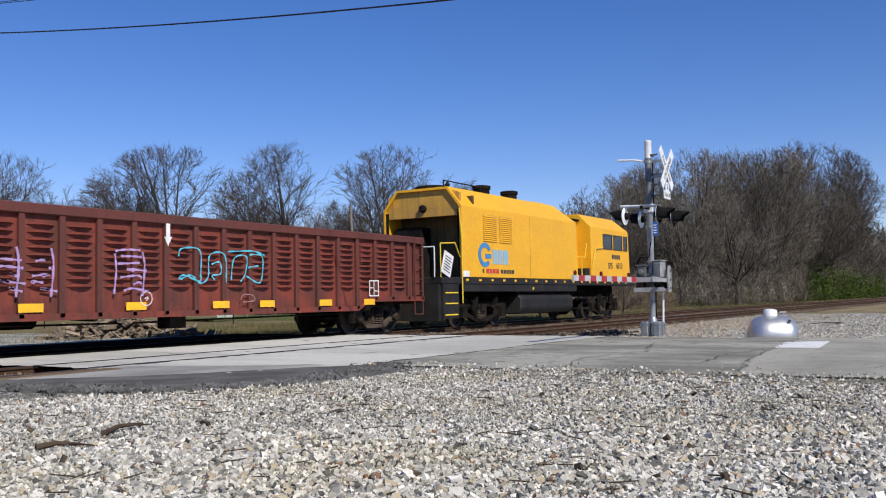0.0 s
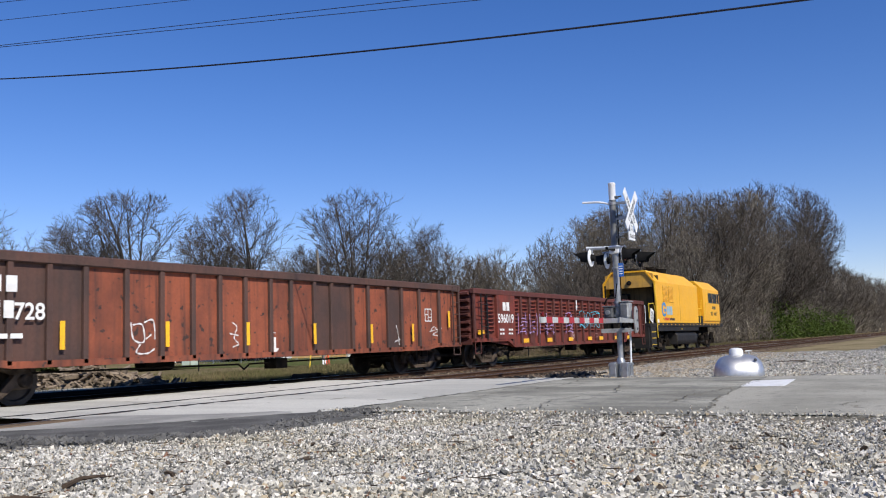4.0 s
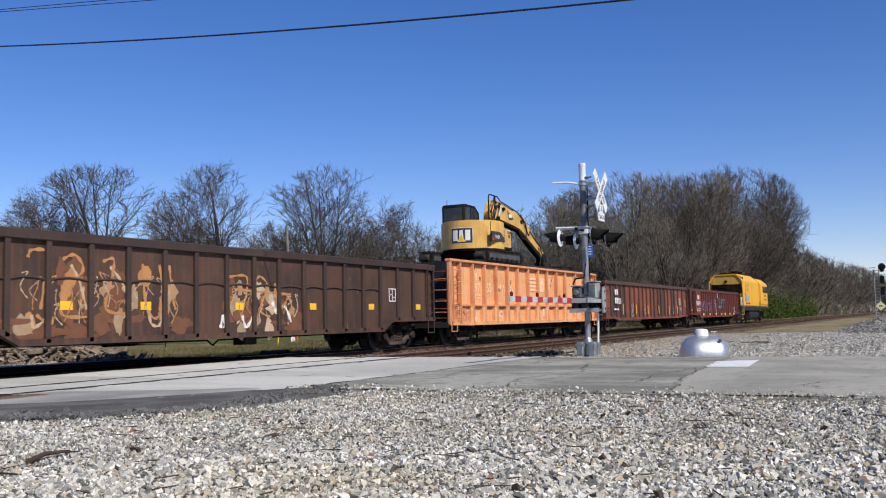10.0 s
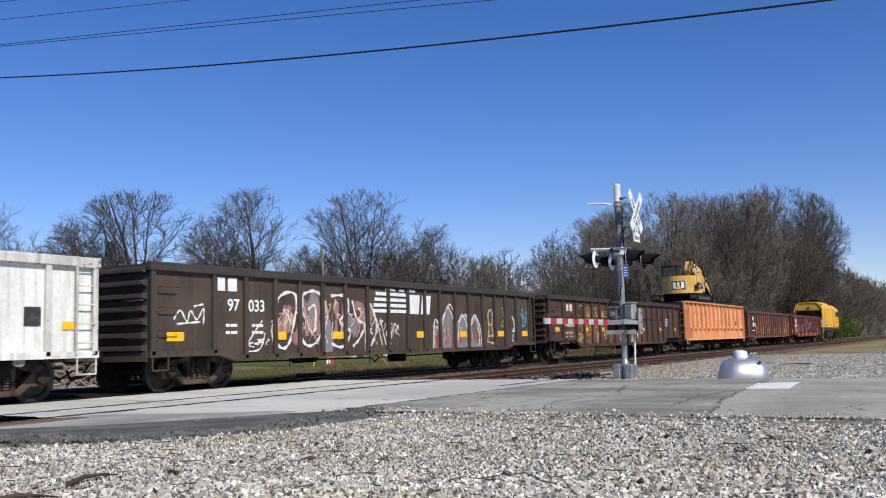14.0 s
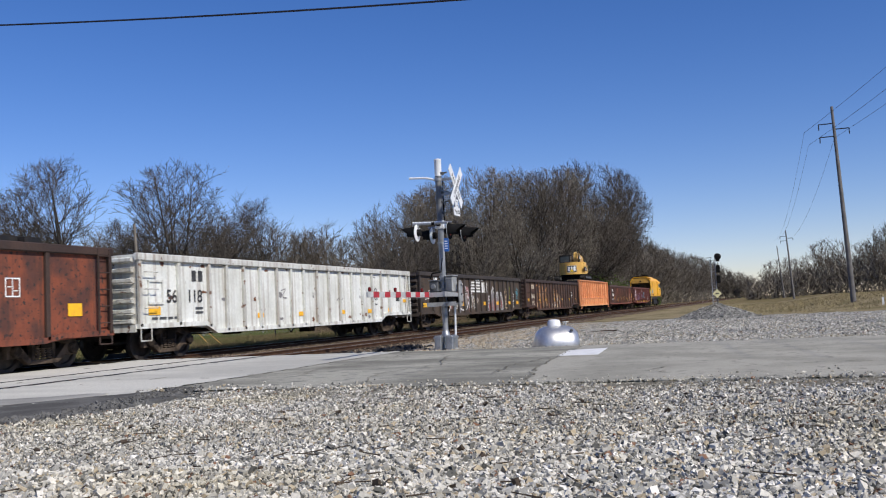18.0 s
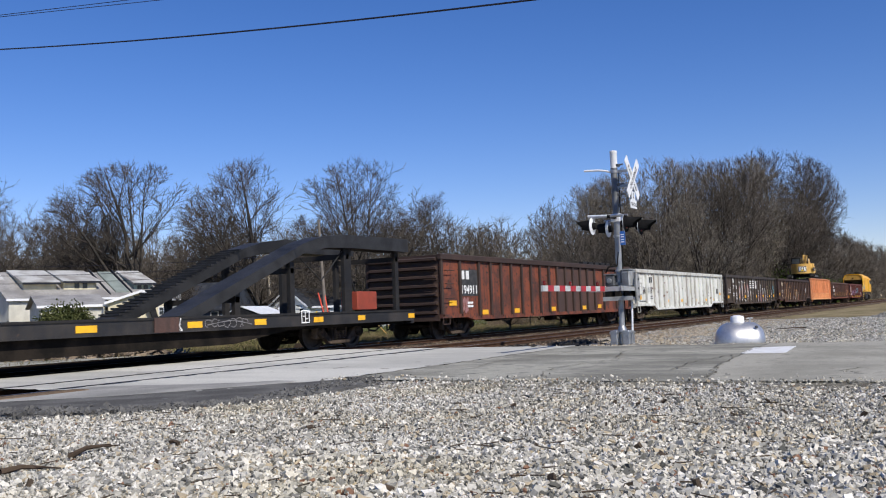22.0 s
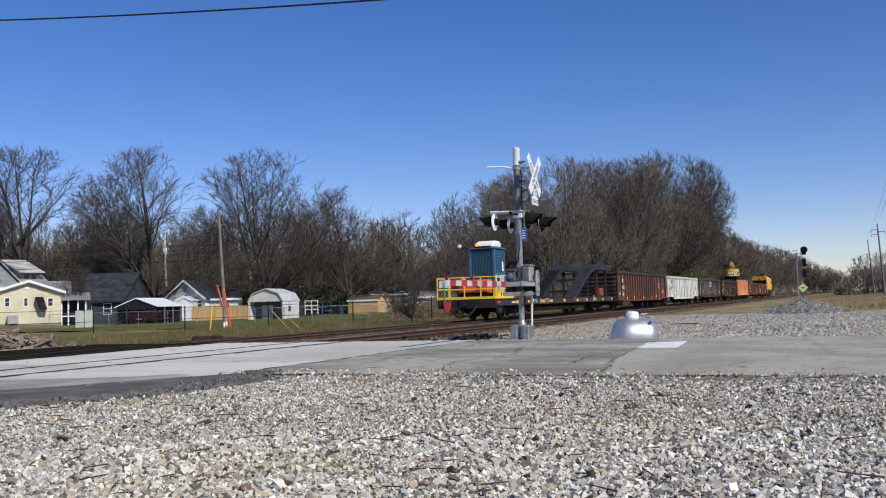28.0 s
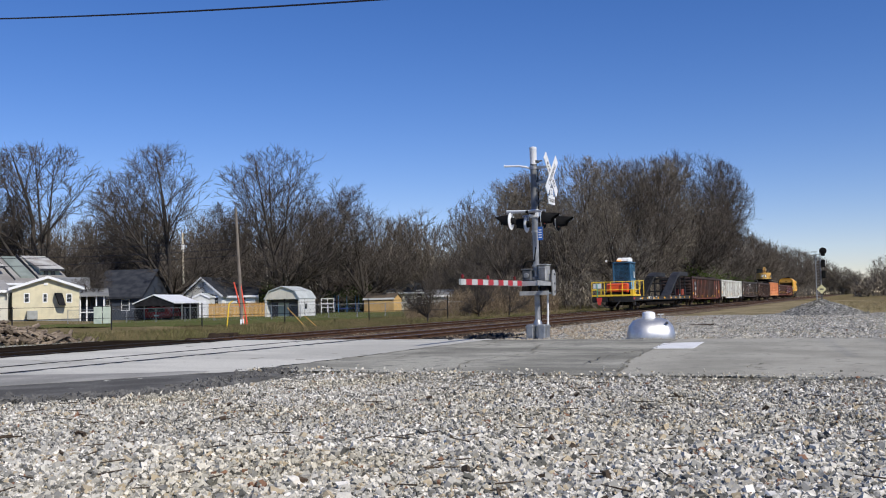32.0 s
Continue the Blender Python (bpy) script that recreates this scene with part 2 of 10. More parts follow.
def rod(bm, p, q, r0, r1=None, seg=8, caps=True):
    p, q = Vector(p), Vector(q)
    r1 = r0 if r1 is None else r1
    d = (q - p).normalized()
    a = d.orthogonal().normalized()
    b = d.cross(a)
    rings = []
    for c, r in ((p, r0), (q, r1)):
        rings.append([bm.verts.new(c + r * (math.cos(t) * a + math.sin(t) * b)) for t in [2 * math.pi * i / seg for i in range(seg)]])
    for i in range(seg):
        bm.faces.new((rings[0][i], rings[0][(i + 1) % seg], rings[1][(i + 1) % seg], rings[1][i]))
    if caps:
        bm.faces.new(rings[0][::-1])
        bm.faces.new(rings[1])


def pipe(bm, pts, r, seg=6):
    for p, q in zip(pts, pts[1:]):
        rod(bm, p, q, r, r, seg)


def lathe(bm, profile, centre, axis="z", seg=20, caps=True):
    """Turn a profile of (radius, height) about an axis."""
    cx, cy, cz = centre
    rings = []
    for r, h in profile:
        ring = []
        for i in range(seg):
            t = 2 * math.pi * i / seg
            u, w = r * math.cos(t), r * math.sin(t)
            ring.append(bm.verts.new({"z": (cx + u, cy + w, cz + h), "y": (cx + u, cy + h, cz + w), "x": (cx + h, cy + u, cz + w)}[axis]))
        rings.append(ring)
    for a, b in zip(rings, rings[1:]):
        for i in range(seg):
            bm.faces.new((a[i], a[(i + 1) % seg], b[(i + 1) % seg], b[i]))
    if caps:
        bm.faces.new(rings[0][::-1])
        bm.faces.new(rings[-1])


def mesh_of(name, bm, material, smooth=False, bevel=0.0):
    if bevel:
        bmesh.ops.bevel(bm, geom=bm.edges[:], offset=bevel, segments=1, affect="EDGES", clamp_overlap=True)
    bmesh.ops.recalc_face_normals(bm, faces=bm.faces[:])
    me = bpy.data.meshes.new(name)
    bm.to_mesh(me)
    bm.free()
    me.materials.append(material)
    if smooth:
        me.shade_smooth()
        me.set_sharp_from_angle(angle=radians(38))
    return me


def part(name, bm, material, parent=None, label="", smooth=False, bevel=0.0, at=None):
    ob = new(name, mesh_of(name, bm, material, smooth, bevel))
    if parent:
        ob.parent = parent
    if at is not None:
        ob.matrix_basis = at
    return tagged(ob, label)


def again(ob, m, parent=None):
    """A further piece on the same mesh."""
    o = new(ob.name.split(".")[0], ob.data)
    o.parent = parent or ob.parent
    o.matrix_basis = m
    return tagged(o, ob.get("label", ""))


def thing(name, label, category, group="", kind="", at=None):
    ob = new(name)
    ob.empty_display_size = 0.3
    if at is not None:
        ob.matrix_basis = at
    return tagged(ob, label, category, group, kind)


def B():
    return bmesh.new()


def bx(name, dims, material, parent, label="", bevel=0.0, at=None):
    bm = B()
    box(bm, *dims)
    return part(name, bm, material, parent, label, bevel=bevel, at=at)


def raw_mesh(name, verts, faces, material, smooth=False):
    """A mesh from arrays: verts n x 3, faces m x k."""
    verts, faces = np.asarray(verts, dtype=np.float32), np.asarray(faces, dtype=np.int32)
    me = bpy.data.meshes.new(name)
    me.vertices.add(len(verts))
    me.vertices.foreach_set("co", verts.ravel())
    k = faces.shape[1]
    me.loops.add(faces.size)
    me.loops.foreach_set("vertex_index", faces.ravel())
    me.polygons.add(len(faces))
    me.polygons.foreach_set("loop_start", np.arange(0, faces.size, k, dtype=np.int32))
    me.update(calc_edges=True)
    me.validate()
    me.materials.append(material)
    if smooth:
        me.shade_smooth()
    else:
        me.shade_flat()
    return me


CUBE = np.array([(x, y, z) for x in (-1, 1) for y in (-1, 1) for z in (-1, 1)], dtype=float)
CUBE_F = np.array([(0, 1, 3, 2), (4, 6, 7, 5), (0, 4, 5, 1), (2, 3, 7, 6), (0, 2, 6, 4), (1, 5, 7, 3)])


WEDGE = np.array([(1, 0, 0), (-0.5, 0.87, 0), (-0.5, -0.87, 0), (0, 0, 1), (0, 0, -1)], dtype=float) * 1.25
WEDGE_F = np.array([(0, 1, 3), (1, 2, 3), (2, 0, 3), (1, 0, 4), (2, 1, 4), (0, 2, 4)])


def stones(name, xy, z, size, material, rng, flat=0.7, shape=None):
    """Angular stones at the places xy, with heights z and sizes."""
    n = len(xy)
    body, sides = (CUBE, CUBE_F) if shape is None else shape
    c = len(body)
    base = body[None] * (1 + rng.uniform(-0.42, 0.42, (n, c, 3))) + (0 if shape is None else rng.normal(0, 0.22, (n, c, 3)))
    base = base * rng.uniform(0.6, 1.15, (n, 1, 3)) * np.array([1, 1, flat])
    q = rng.normal(size=(n, 4))
    q[:, 1:3] *= 0.9
    q /= np.linalg.norm(q, axis=1, keepdims=True)
    w, x, y, zz = q.T
    R = np.stack([1 - 2 * (y * y + zz * zz), 2 * (x * y - w * zz), 2 * (x * zz + w * y), 2 * (x * y + w * zz), 1 - 2 * (x * x + zz * zz), 2 * (y * zz - w * x),
                  2 * (x * zz - w * y), 2 * (y * zz + w * x), 1 - 2 * (x * x + y * y)], axis=1).reshape(n, 3, 3)
    v = np.einsum("nij,nkj->nki", R, base) * np.asarray(size)[:, None, None] * 0.5
    v += np.column_stack([xy, z])[:, None, :]
    f = (sides[None] + c * np.arange(n)[:, None, None]).reshape(-1, sides.shape[1])
    return new(name, raw_mesh(name, v.reshape(-1, 3), f, material))


def text(words, size, material, parent, m, name="lettering", label="", thick=0.0, align="LEFT"):
    c = bpy.data.curves.new(name, "FONT")
    c.body, c.size, c.extrude, c.align_x, c.offset = words, size, thick, align, size * 0.018
    ob = new(name, c)
    c.materials.append(material)
    ob.parent = parent
    ob.matrix_basis = m
    return tagged(ob, label)


def ribbon(bm, pts, width, y):
    """A flat painted stroke on an upright side, through points (x, z), lying at y."""
    pts = [Vector((p[0], 0, p[1])) for p in pts]
    fine = []
    for i in range(len(pts) - 1):
        a, b, c, d = pts[max(i - 1, 0)], pts[i], pts[i + 1], pts[min(i + 2, len(pts) - 1)]
        for k in range(6):
            t = k / 6
            fine.append(0.5 * ((2 * b) + (c - a) * t + (2 * a - 5 * b + 4 * c - d) * t * t + (3 * b - a - 3 * c + d) * t ** 3))
    fine.append(pts[-1])
    prev = None
    for i, p in enumerate(fine):
        d = (fine[min(i + 1, len(fine) - 1)] - fine[max(i - 1, 0)])
        d = d.normalized() if d.length > 1e-6 else Vector((1, 0, 0))
        nrm = Vector((-d.z, 0, d.x)) * width * 0.5 * (0.8 + 0.35 * math.sin(i * 1.7))
        pair = [bm.verts.new((p.x + s * nrm.x, y, p.z + s * nrm.z)) for s in (-1, 1)]
        if prev:
            bm.faces.new((prev[0], prev[1], pair[1], pair[0]))
        prev = pair


ON_SIDE = pose(0, 0, 0, 90, 0, 0)


def side_at(x, y, z):
    """The pose of writing on a side that faces the camera."""
    return pose(x, y, z, 90, 0, 0)


def tubes(segs, sides):
    """Tapered prisms from an array of segments: start xyz, end xyz, start radius, end radius."""
    s = np.asarray(segs, dtype=float)
    p, q, r0, r1 = s[:, :3], s[:, 3:6], s[:, 6], s[:, 7]
    d = q - p
    d /= np.linalg.norm(d, axis=1, keepdims=True) + 1e-9
    ref = np.where(np.abs(d[:, 2:3]) > 0.9, np.array([[1.0, 0, 0]]), np.array([[0, 0, 1.0]]))
    a = np.cross(d, ref)
    a /= np.linalg.norm(a, axis=1, keepdims=True) + 1e-9
    b = np.cross(d, a)
    t = np.arange(sides) * 2 * np.pi / sides
    ring = np.cos(t)[None, :, None] * a[:, None, :] + np.sin(t)[None, :, None] * b[:, None, :]
    v = np.concatenate([p[:, None] + ring * r0[:, None, None], q[:, None] + ring * r1[:, None, None]], axis=1)
    i = np.arange(sides)
    j = (i + 1) % sides
    f = np.stack([i, j, j + sides, i + sides], axis=1)
    f = (f[None] + (2 * sides * np.arange(len(s)))[:, None, None]).reshape(-1, 4)
    return v.reshape(-1, 3), f


# ---- ground, road and tracks ----
NEAR_RAILS, FAR_RAILS = (11.5, 13.0), (15.8, 17.3)
TRACK_Y = 16.55
ROAD_X0, ROAD_X1 = 10.7, 20.1
rng = np.random.default_rng(7)


def sheet(name, x0, x1, y0, y1, z, nx, ny, material, rough=0.0, seed=0, label="", category="", edge=0.0, fn=None):
    r = np.random.default_rng(seed)
    xs, ys = np.linspace(x0, x1, nx), np.linspace(y0, y1, ny)
    X, Y = np.meshgrid(xs, ys, indexing="ij")
    if edge:
        X[0, :] += r.uniform(-edge, edge, ny)
        X[-1, :] += r.uniform(-edge, edge, ny)
        Y[:, 0] += r.uniform(-edge, edge, nx)
        Y[:, -1] += r.uniform(-edge, edge, nx)
    Z = np.full_like(X, z) + r.normal(0, rough, X.shape) if rough else np.full_like(X, z)
    if fn is not None:
        Z = Z + fn(X, Y)
    v = np.stack([X, Y, Z], -1).reshape(-1, 3)
    i = np.arange(nx * ny).reshape(nx, ny)
    f = np.stack([i[:-1, :-1], i[1:, :-1], i[1:, 1:], i[:-1, 1:]], -1).reshape(-1, 4)
    return tagged(new(name, raw_mesh(name, v, f, material)), label, category, kind="structure")


ROAD_NEW = mat("newer_asphalt", (0.375, 0.36, 0.31), (0.29, 0.28, 0.24), 0.8, rough=0.88, bump=0.005, bump_scale=70, speck=(0.25, 0.24, 0.21), speck_at=0.6, grain=0.28)
SHADED_TIMBER = mat("oily_black_timber", (0.016, 0.012, 0.009), (0.03, 0.022, 0.016), 1.5, rough=0.9, bump=0.01, bump_scale=20, grain=0.2)
EDGE_SOIL = mat("gritty_edge_soil", (0.20, 0.185, 0.15), (0.13, 0.12, 0.098), 1.6, rough=0.95, bump=0.012, bump_scale=45, speck=(0.42, 0.40, 0.35), speck_at=0.6, grain=0.35)
PLANK = mat("brown_crossing_timber", (0.20, 0.145, 0.10), (0.13, 0.095, 0.068), 2.0, rough=0.9, bump=0.01, bump_scale=20, stretch=(0.6, 6, 6), grain=0.25)


# One sheet of rough grass to the horizon, finer near the tracks.
def ground_sheet():
    def axis(lim, near):
        far = np.geomspace(60, lim, 14)
        return np.concatenate([-far[::-1], np.linspace(-55, 55, near), far])
    xs, ys = axis(2600, 60), axis(2600, 60)
    X, Y = np.meshgrid(xs + 30, ys, indexing="ij")
    Z = np.full_like(X, -0.20) + rng.normal(0, 0.02, X.shape)
    Z += np.clip((Y - 54) / 8, 0, 1) * np.clip((62 - X) / 8, 0, 1) * 0.40
    Z += np.clip((X - 45) / 20, 0, 1) * np.clip((-3 - Y) / 12, 0, 1) * 0.7
    v = np.stack([X, Y, Z], -1).reshape(-1, 3)
    nx, ny = X.shape
    i = np.arange(nx * ny).reshape(nx, ny)
    f = np.stack([i[:-1, :-1], i[1:, :-1], i[1:, 1:], i[:-1, 1:]], -1).reshape(-1, 4)
    tagged(new("ground", raw_mesh("ground", v, f, GRASS_GROUND)), "rough winter grass, brown and green, running to the horizon", "ground", kind="structure")


ground_sheet()
sheet("ground_gravel_lot", -9, 11.1, -24, 9.9, -0.035, 60, 90, GRAVEL_BED, 0.012, 1, "pale crushed stone lot beside the road", "gravel")
sheet("ground_gravel_verge", 20.05, 46, -12, 9.6, -0.05, 70, 60, VERGE_BED, 0.02, 2, "pale crushed stone beyond the road", "gravel")
sheet("ground_dry_field", 46, 130, -40, 8.6, -0.08, 60, 40, DIRT, 0.03, 3, "tan dry field beside the railway", "field",
      fn=lambda X, Y: np.clip((X - 46) / 14, 0, 1) * np.clip((-3 - Y) / 6, 0, 1) * 0.7)
sheet("lawn", 42, 125, 33, 62, -0.15, 60, 30, LAWN, 0.02, 4, "mown green lawn behind the houses", "lawn")
# Ballast bed of both tracks, on both sides of the road.
for nm, a, b, nx, sd in (("ballast_bed_west", -60, 8.6, 60, 5), ("ballast_bed_east", 20.2, 700, 240, 6)):
    sheet(nm, a, b, 9.2, 19.4, -0.13, nx, 44, BALLAST_BED, 0.012, sd, "brown stone ballast under the two tracks", "ballast",
          fn=lambda X, Y: -0.22 * np.clip((10.2 - Y) / 1.0, 0, 1) - 0.22 * np.clip((Y - 18.5) / 0.9, 0, 1))
# The road crosses both tracks at right angles.
road = sheet("road", ROAD_X0, ROAD_X1, -60, 30, -0.008, 40, 240, ROAD, 0.004, 8, "worn grey asphalt road across the tracks", "road", edge=0.09)
# Dark timber, painted near black for the train's shade and run on over the road.
sheet("crossing_timbers", 8.7, ROAD_X1 + 0.1, 15.45, 20.0, 0.005, 50, 22, SHADED_TIMBER, 0.0008, 19, "dark timber planks at the far rails, blackened with the train's shade", "crossing", edge=0.05)
sheet("crossing_surface", 8.7, ROAD_X1 + 0.1, 8.0, 15.5, 0.0, 50, 40, ROAD_PALE, 0.003, 9, "pale worn concrete and asphalt at the crossing", "crossing", edge=0.07)


def tar_patch():
    bm = B()
    r = random.Random(3)
    pts = []
    for x, y in ((6.1, 11.2), (6.2, 9.6), (6.7, 7.9), (7.3, 7.55), (7.8, 6.9), (8.7, 6.8), (9.4, 6.9), (10.0, 7.0), (10.45, 7.45), (10.45, 7.9), (10.1, 8.2), (9.6, 9.0), (9.25, 10.0), (9.05, 11.2)):
        pts.append((x + r.uniform(-0.06, 0.06), y + r.uniform(-0.06, 0.06)))
    prism(bm, pts, "z", -0.09, 0.0045)
    tagged(part("tar_patch", bm, TAR), "dark fresh asphalt patch on the road edge", "patch", kind="structure")


def tar_feather():
    """Thin rolled asphalt where the patch runs out on to the crossing."""
    r = random.Random(13)
    pts = [(x + r.uniform(-0.08, 0.08), y + r.uniform(-0.08, 0.08)) for x, y in ((6.5, 11.2), (7.1, 10.5), (7.9, 9.7), (8.7, 9.1), (9.5, 8.65), (10.0, 8.38), (10.35, 8.42), (10.3, 8.75), (10.05, 9.15), (9.75, 9.75), (9.4, 10.5), (9.1, 11.2))]
    bm = B()
    prism(bm, pts, "z", -0.02, 0.0085)
    tagged(part("rolled_patch", bm, FEATHER), "smooth grey rolled asphalt on the crossing's edge", "patch", kind="structure")


FEATHER = mat("rolled_grey_asphalt", (0.25, 0.245, 0.23), (0.36, 0.35, 0.325), 0.9, rough=0.85, bump=0.004, bump_scale=60, grain=0.2)
tar_patch()
tar_feather()
# crumbs of asphalt along the patch's edge
edge_m = 900
edge_t = rng.random(edge_m)
edge_xy = np.column_stack([np.interp(edge_t, (0, 0.25, 0.5, 1), (6.1, 6.7, 7.8, 10.9)), np.interp(edge_t, (0, 0.25, 0.5, 1), (10.5, 7.9, 6.95, 7.5))]) + rng.normal(0, 0.14, (edge_m, 2))
tagged(stones("asphalt_crumbs", edge_xy, np.full(edge_m, 0.0), rng.uniform(0.02, 0.07, edge_m), TAR, rng, 0.6), "crumbs of dark asphalt along the patch", "debris", kind="stuff")
# low black lumps beside the rails that imitate the signal's cast shadow, left of it
signal_shadow_xy = np.column_stack([rng.normal(21.9, 0.75, 260), rng.normal(8.85, 0.28, 260)])
tagged(stones("black_scrap", signal_shadow_xy, -0.08 + rng.random(260) * 0.05, rng.uniform(0.06, 0.18, 260), BLACK, rng, 0.4), "low black lumps standing in for the signal's shadow beside the rails", "scrap", kind="stuff")
# a newer, paler stretch of road, its sealed joint, and cracks
pale_bm = B()
prism(pale_bm, ((10.75, 2.70), (11.6, 2.81), (13.5, 3.14), (16.2, 3.36), (20.05, 3.60), (20.05, -14.0), (10.75, -14.0)), "z", -0.05, 0.001)
tagged(part("road_panel", pale_bm, ROAD_NEW), "paler newer stretch of asphalt road", "road", kind="structure")


def cracks():
    r = random.Random(31)
    runs = [((10.8, 2.72), (11.6, 2.83), (13.5, 3.16), (16.2, 3.38), (20.0, 3.62)), ((12.4, 3.57), (14.2, 3.70), (16.1, 3.44)), ((11.9, 1.16), (12.3, 1.42), (12.8, 1.15)), ((11.2, 5.0), (12.8, 5.5), (14.9, 5.2), (17.3, 5.9), (19.6, 5.6)),
            ((13.0, 6.9), (14.5, 7.3), (17.0, 7.0), (19.5, 7.5)), ((15.4, -1.0), (15.6, 0.8), (15.2, 2.2)), ((18.2, -2.0), (18.0, 1.5), (18.4, 3.2)), ((12.0, -3.0), (13.0, -1.2), (12.7, 0.4))]
    for run in runs:
        bm = B()
        prev = None
        for (xa, ya), (xb, yb) in zip(run, run[1:]):
            for k in range(14):
                t = k / 14
                x, y = xa + (xb - xa) * t + r.gauss(0, 0.03), ya + (yb - ya) * t + r.gauss(0, 0.035)
                w = r.uniform(0.004, 0.017)
                pair = [bm.verts.new((x, y - w, 0.0065)), bm.verts.new((x, y + w, 0.0065))]
                if prev:
                    bm.faces.new((prev[0], prev[1], pair[1], pair[0]))
                prev = pair
        tagged(part("road_crack", bm, EDGE_SOIL), "dark crack in the asphalt", "crack", kind="structure")


cracks()
# bare dark soil where the gravel thins out at the road's edge
soil_r = random.Random(5)
soil_bm = B()
soil_pts = [(9.75 + soil_r.uniform(-0.35, 0.35), -3 + 0.45 * k) for k in range(22)]
prism(soil_bm, soil_pts + [(10.95 + soil_r.uniform(-0.12, 0.2), 6.45 - 0.45 * k) for k in range(22)], "z", -0.06, -0.018)
tagged(part("edge_soil", soil_bm, EDGE_SOIL), "dark bare soil and fine grit along the road edge", "soil", kind="structure")
# brown timber beside the near rail, at the end of the crossing
plank_bm = B()
box(plank_bm, 4.2, 8.68, 10.75, 11.1, -0.12, 0.02)
tagged(part("crossing_plank", plank_bm, PLANK, bevel=0.015), "weathered brown timber beside the near rail", "plank")
pm = B()
prism(pm, ((16.2, 3.42), (16.25, 2.70), (18.5, 2.86), (18.05, 3.56)), "z", -0.004, 0.006)
tagged(part("painted_stop_bar", pm, WHITE_PAINT), "worn white paint mark on the road", "road marking", kind="structure")


def rail_mesh(name, length):
    bm = B()
    for poly, in (([(-0.075, -0.17), (0.075, -0.17), (0.075, -0.155), (0.012, -0.135), (0.012, -0.045), (0.036, -0.035), (0.036, -0.004), (-0.036, -0.004), (-0.036, -0.035), (-0.012, -0.045), (-0.012, -0.135), (-0.075, -0.155)],),):
        prism(bm, poly, "x", 0, length)
    return mesh_of(name, bm, RAIL_RUST)


def head_mesh(name, length):
    bm = B()
    box(bm, 0, length, -0.033, 0.033, -0.004, 0.0)
    return mesh_of(name, bm, RAIL_TOP)


RAILS = {n: (rail_mesh("rail", n), head_mesh("rail_head", n)) for n in (72.0, 11.5, 680.0)}
TIE_MESH = None


def track(name, ys, label):
    ob = thing(name, label, "railway track", "the two tracks", "structure")
    for y in ys:
        for x, n in ((-63.3, 72.0), (8.7, 11.5), (20.2, 680.0)):
            r = new("rail", RAILS[n][0])
            r.parent, r.matrix_basis = ob, pose(x, y, 0)
            h = new("rail_head", RAILS[n][1])
            h.parent, h.matrix_basis = r, pose(0, 0, 0)
    bm = B()
    box(bm, -0.11, 0.11, -1.28, 1.28, -0.19, -0.105)
    tie = mesh_of("tie", bm, TIE)
    mid = (ys[0] + ys[1]) / 2
    rr = random.Random(int(mid * 10))
    x = 20.45
    while x < 110:
        t = new("tie", tie)
        t.parent, t.matrix_basis = ob, pose(x, mid + rr.uniform(-0.05, 0.05), rr.uniform(-0.012, 0.012), 0, 0, rr.uniform(-1.2, 1.2))
        x += 0.54
    x = 8.2
    while x > 0:
        t = new("tie", tie)
        t.parent, t.matrix_basis = ob, pose(x, mid, 0, 0, 0, rr.uniform(-1.2, 1.2))
        x -= 0.54
    # flangeways, dark slots beside the rails through the road
    for y in ys:
        bm = B()
        box(bm, 8.75, 20.1, y + (0.04 if y == ys[0] else -0.14), y + (0.14 if y == ys[0] else -0.04), -0.03, 0.0085)
        part("flangeway", bm, BLACK, ob)


track("track_near", NEAR_RAILS, "rusty railway track nearest the road signal, empty")
track("track_far", FAR_RAILS, "railway track that carries the work train")


CREOSOTE = mat("creosoted_timber", (0.052, 0.037, 0.027), (0.034, 0.025, 0.019), 5, rough=0.95, grain=0.25)
CLOD = mat("dark_bark_crumb", (0.060, 0.048, 0.038), (0.10, 0.075, 0.055), 9, rough=0.95, grain=0.25)


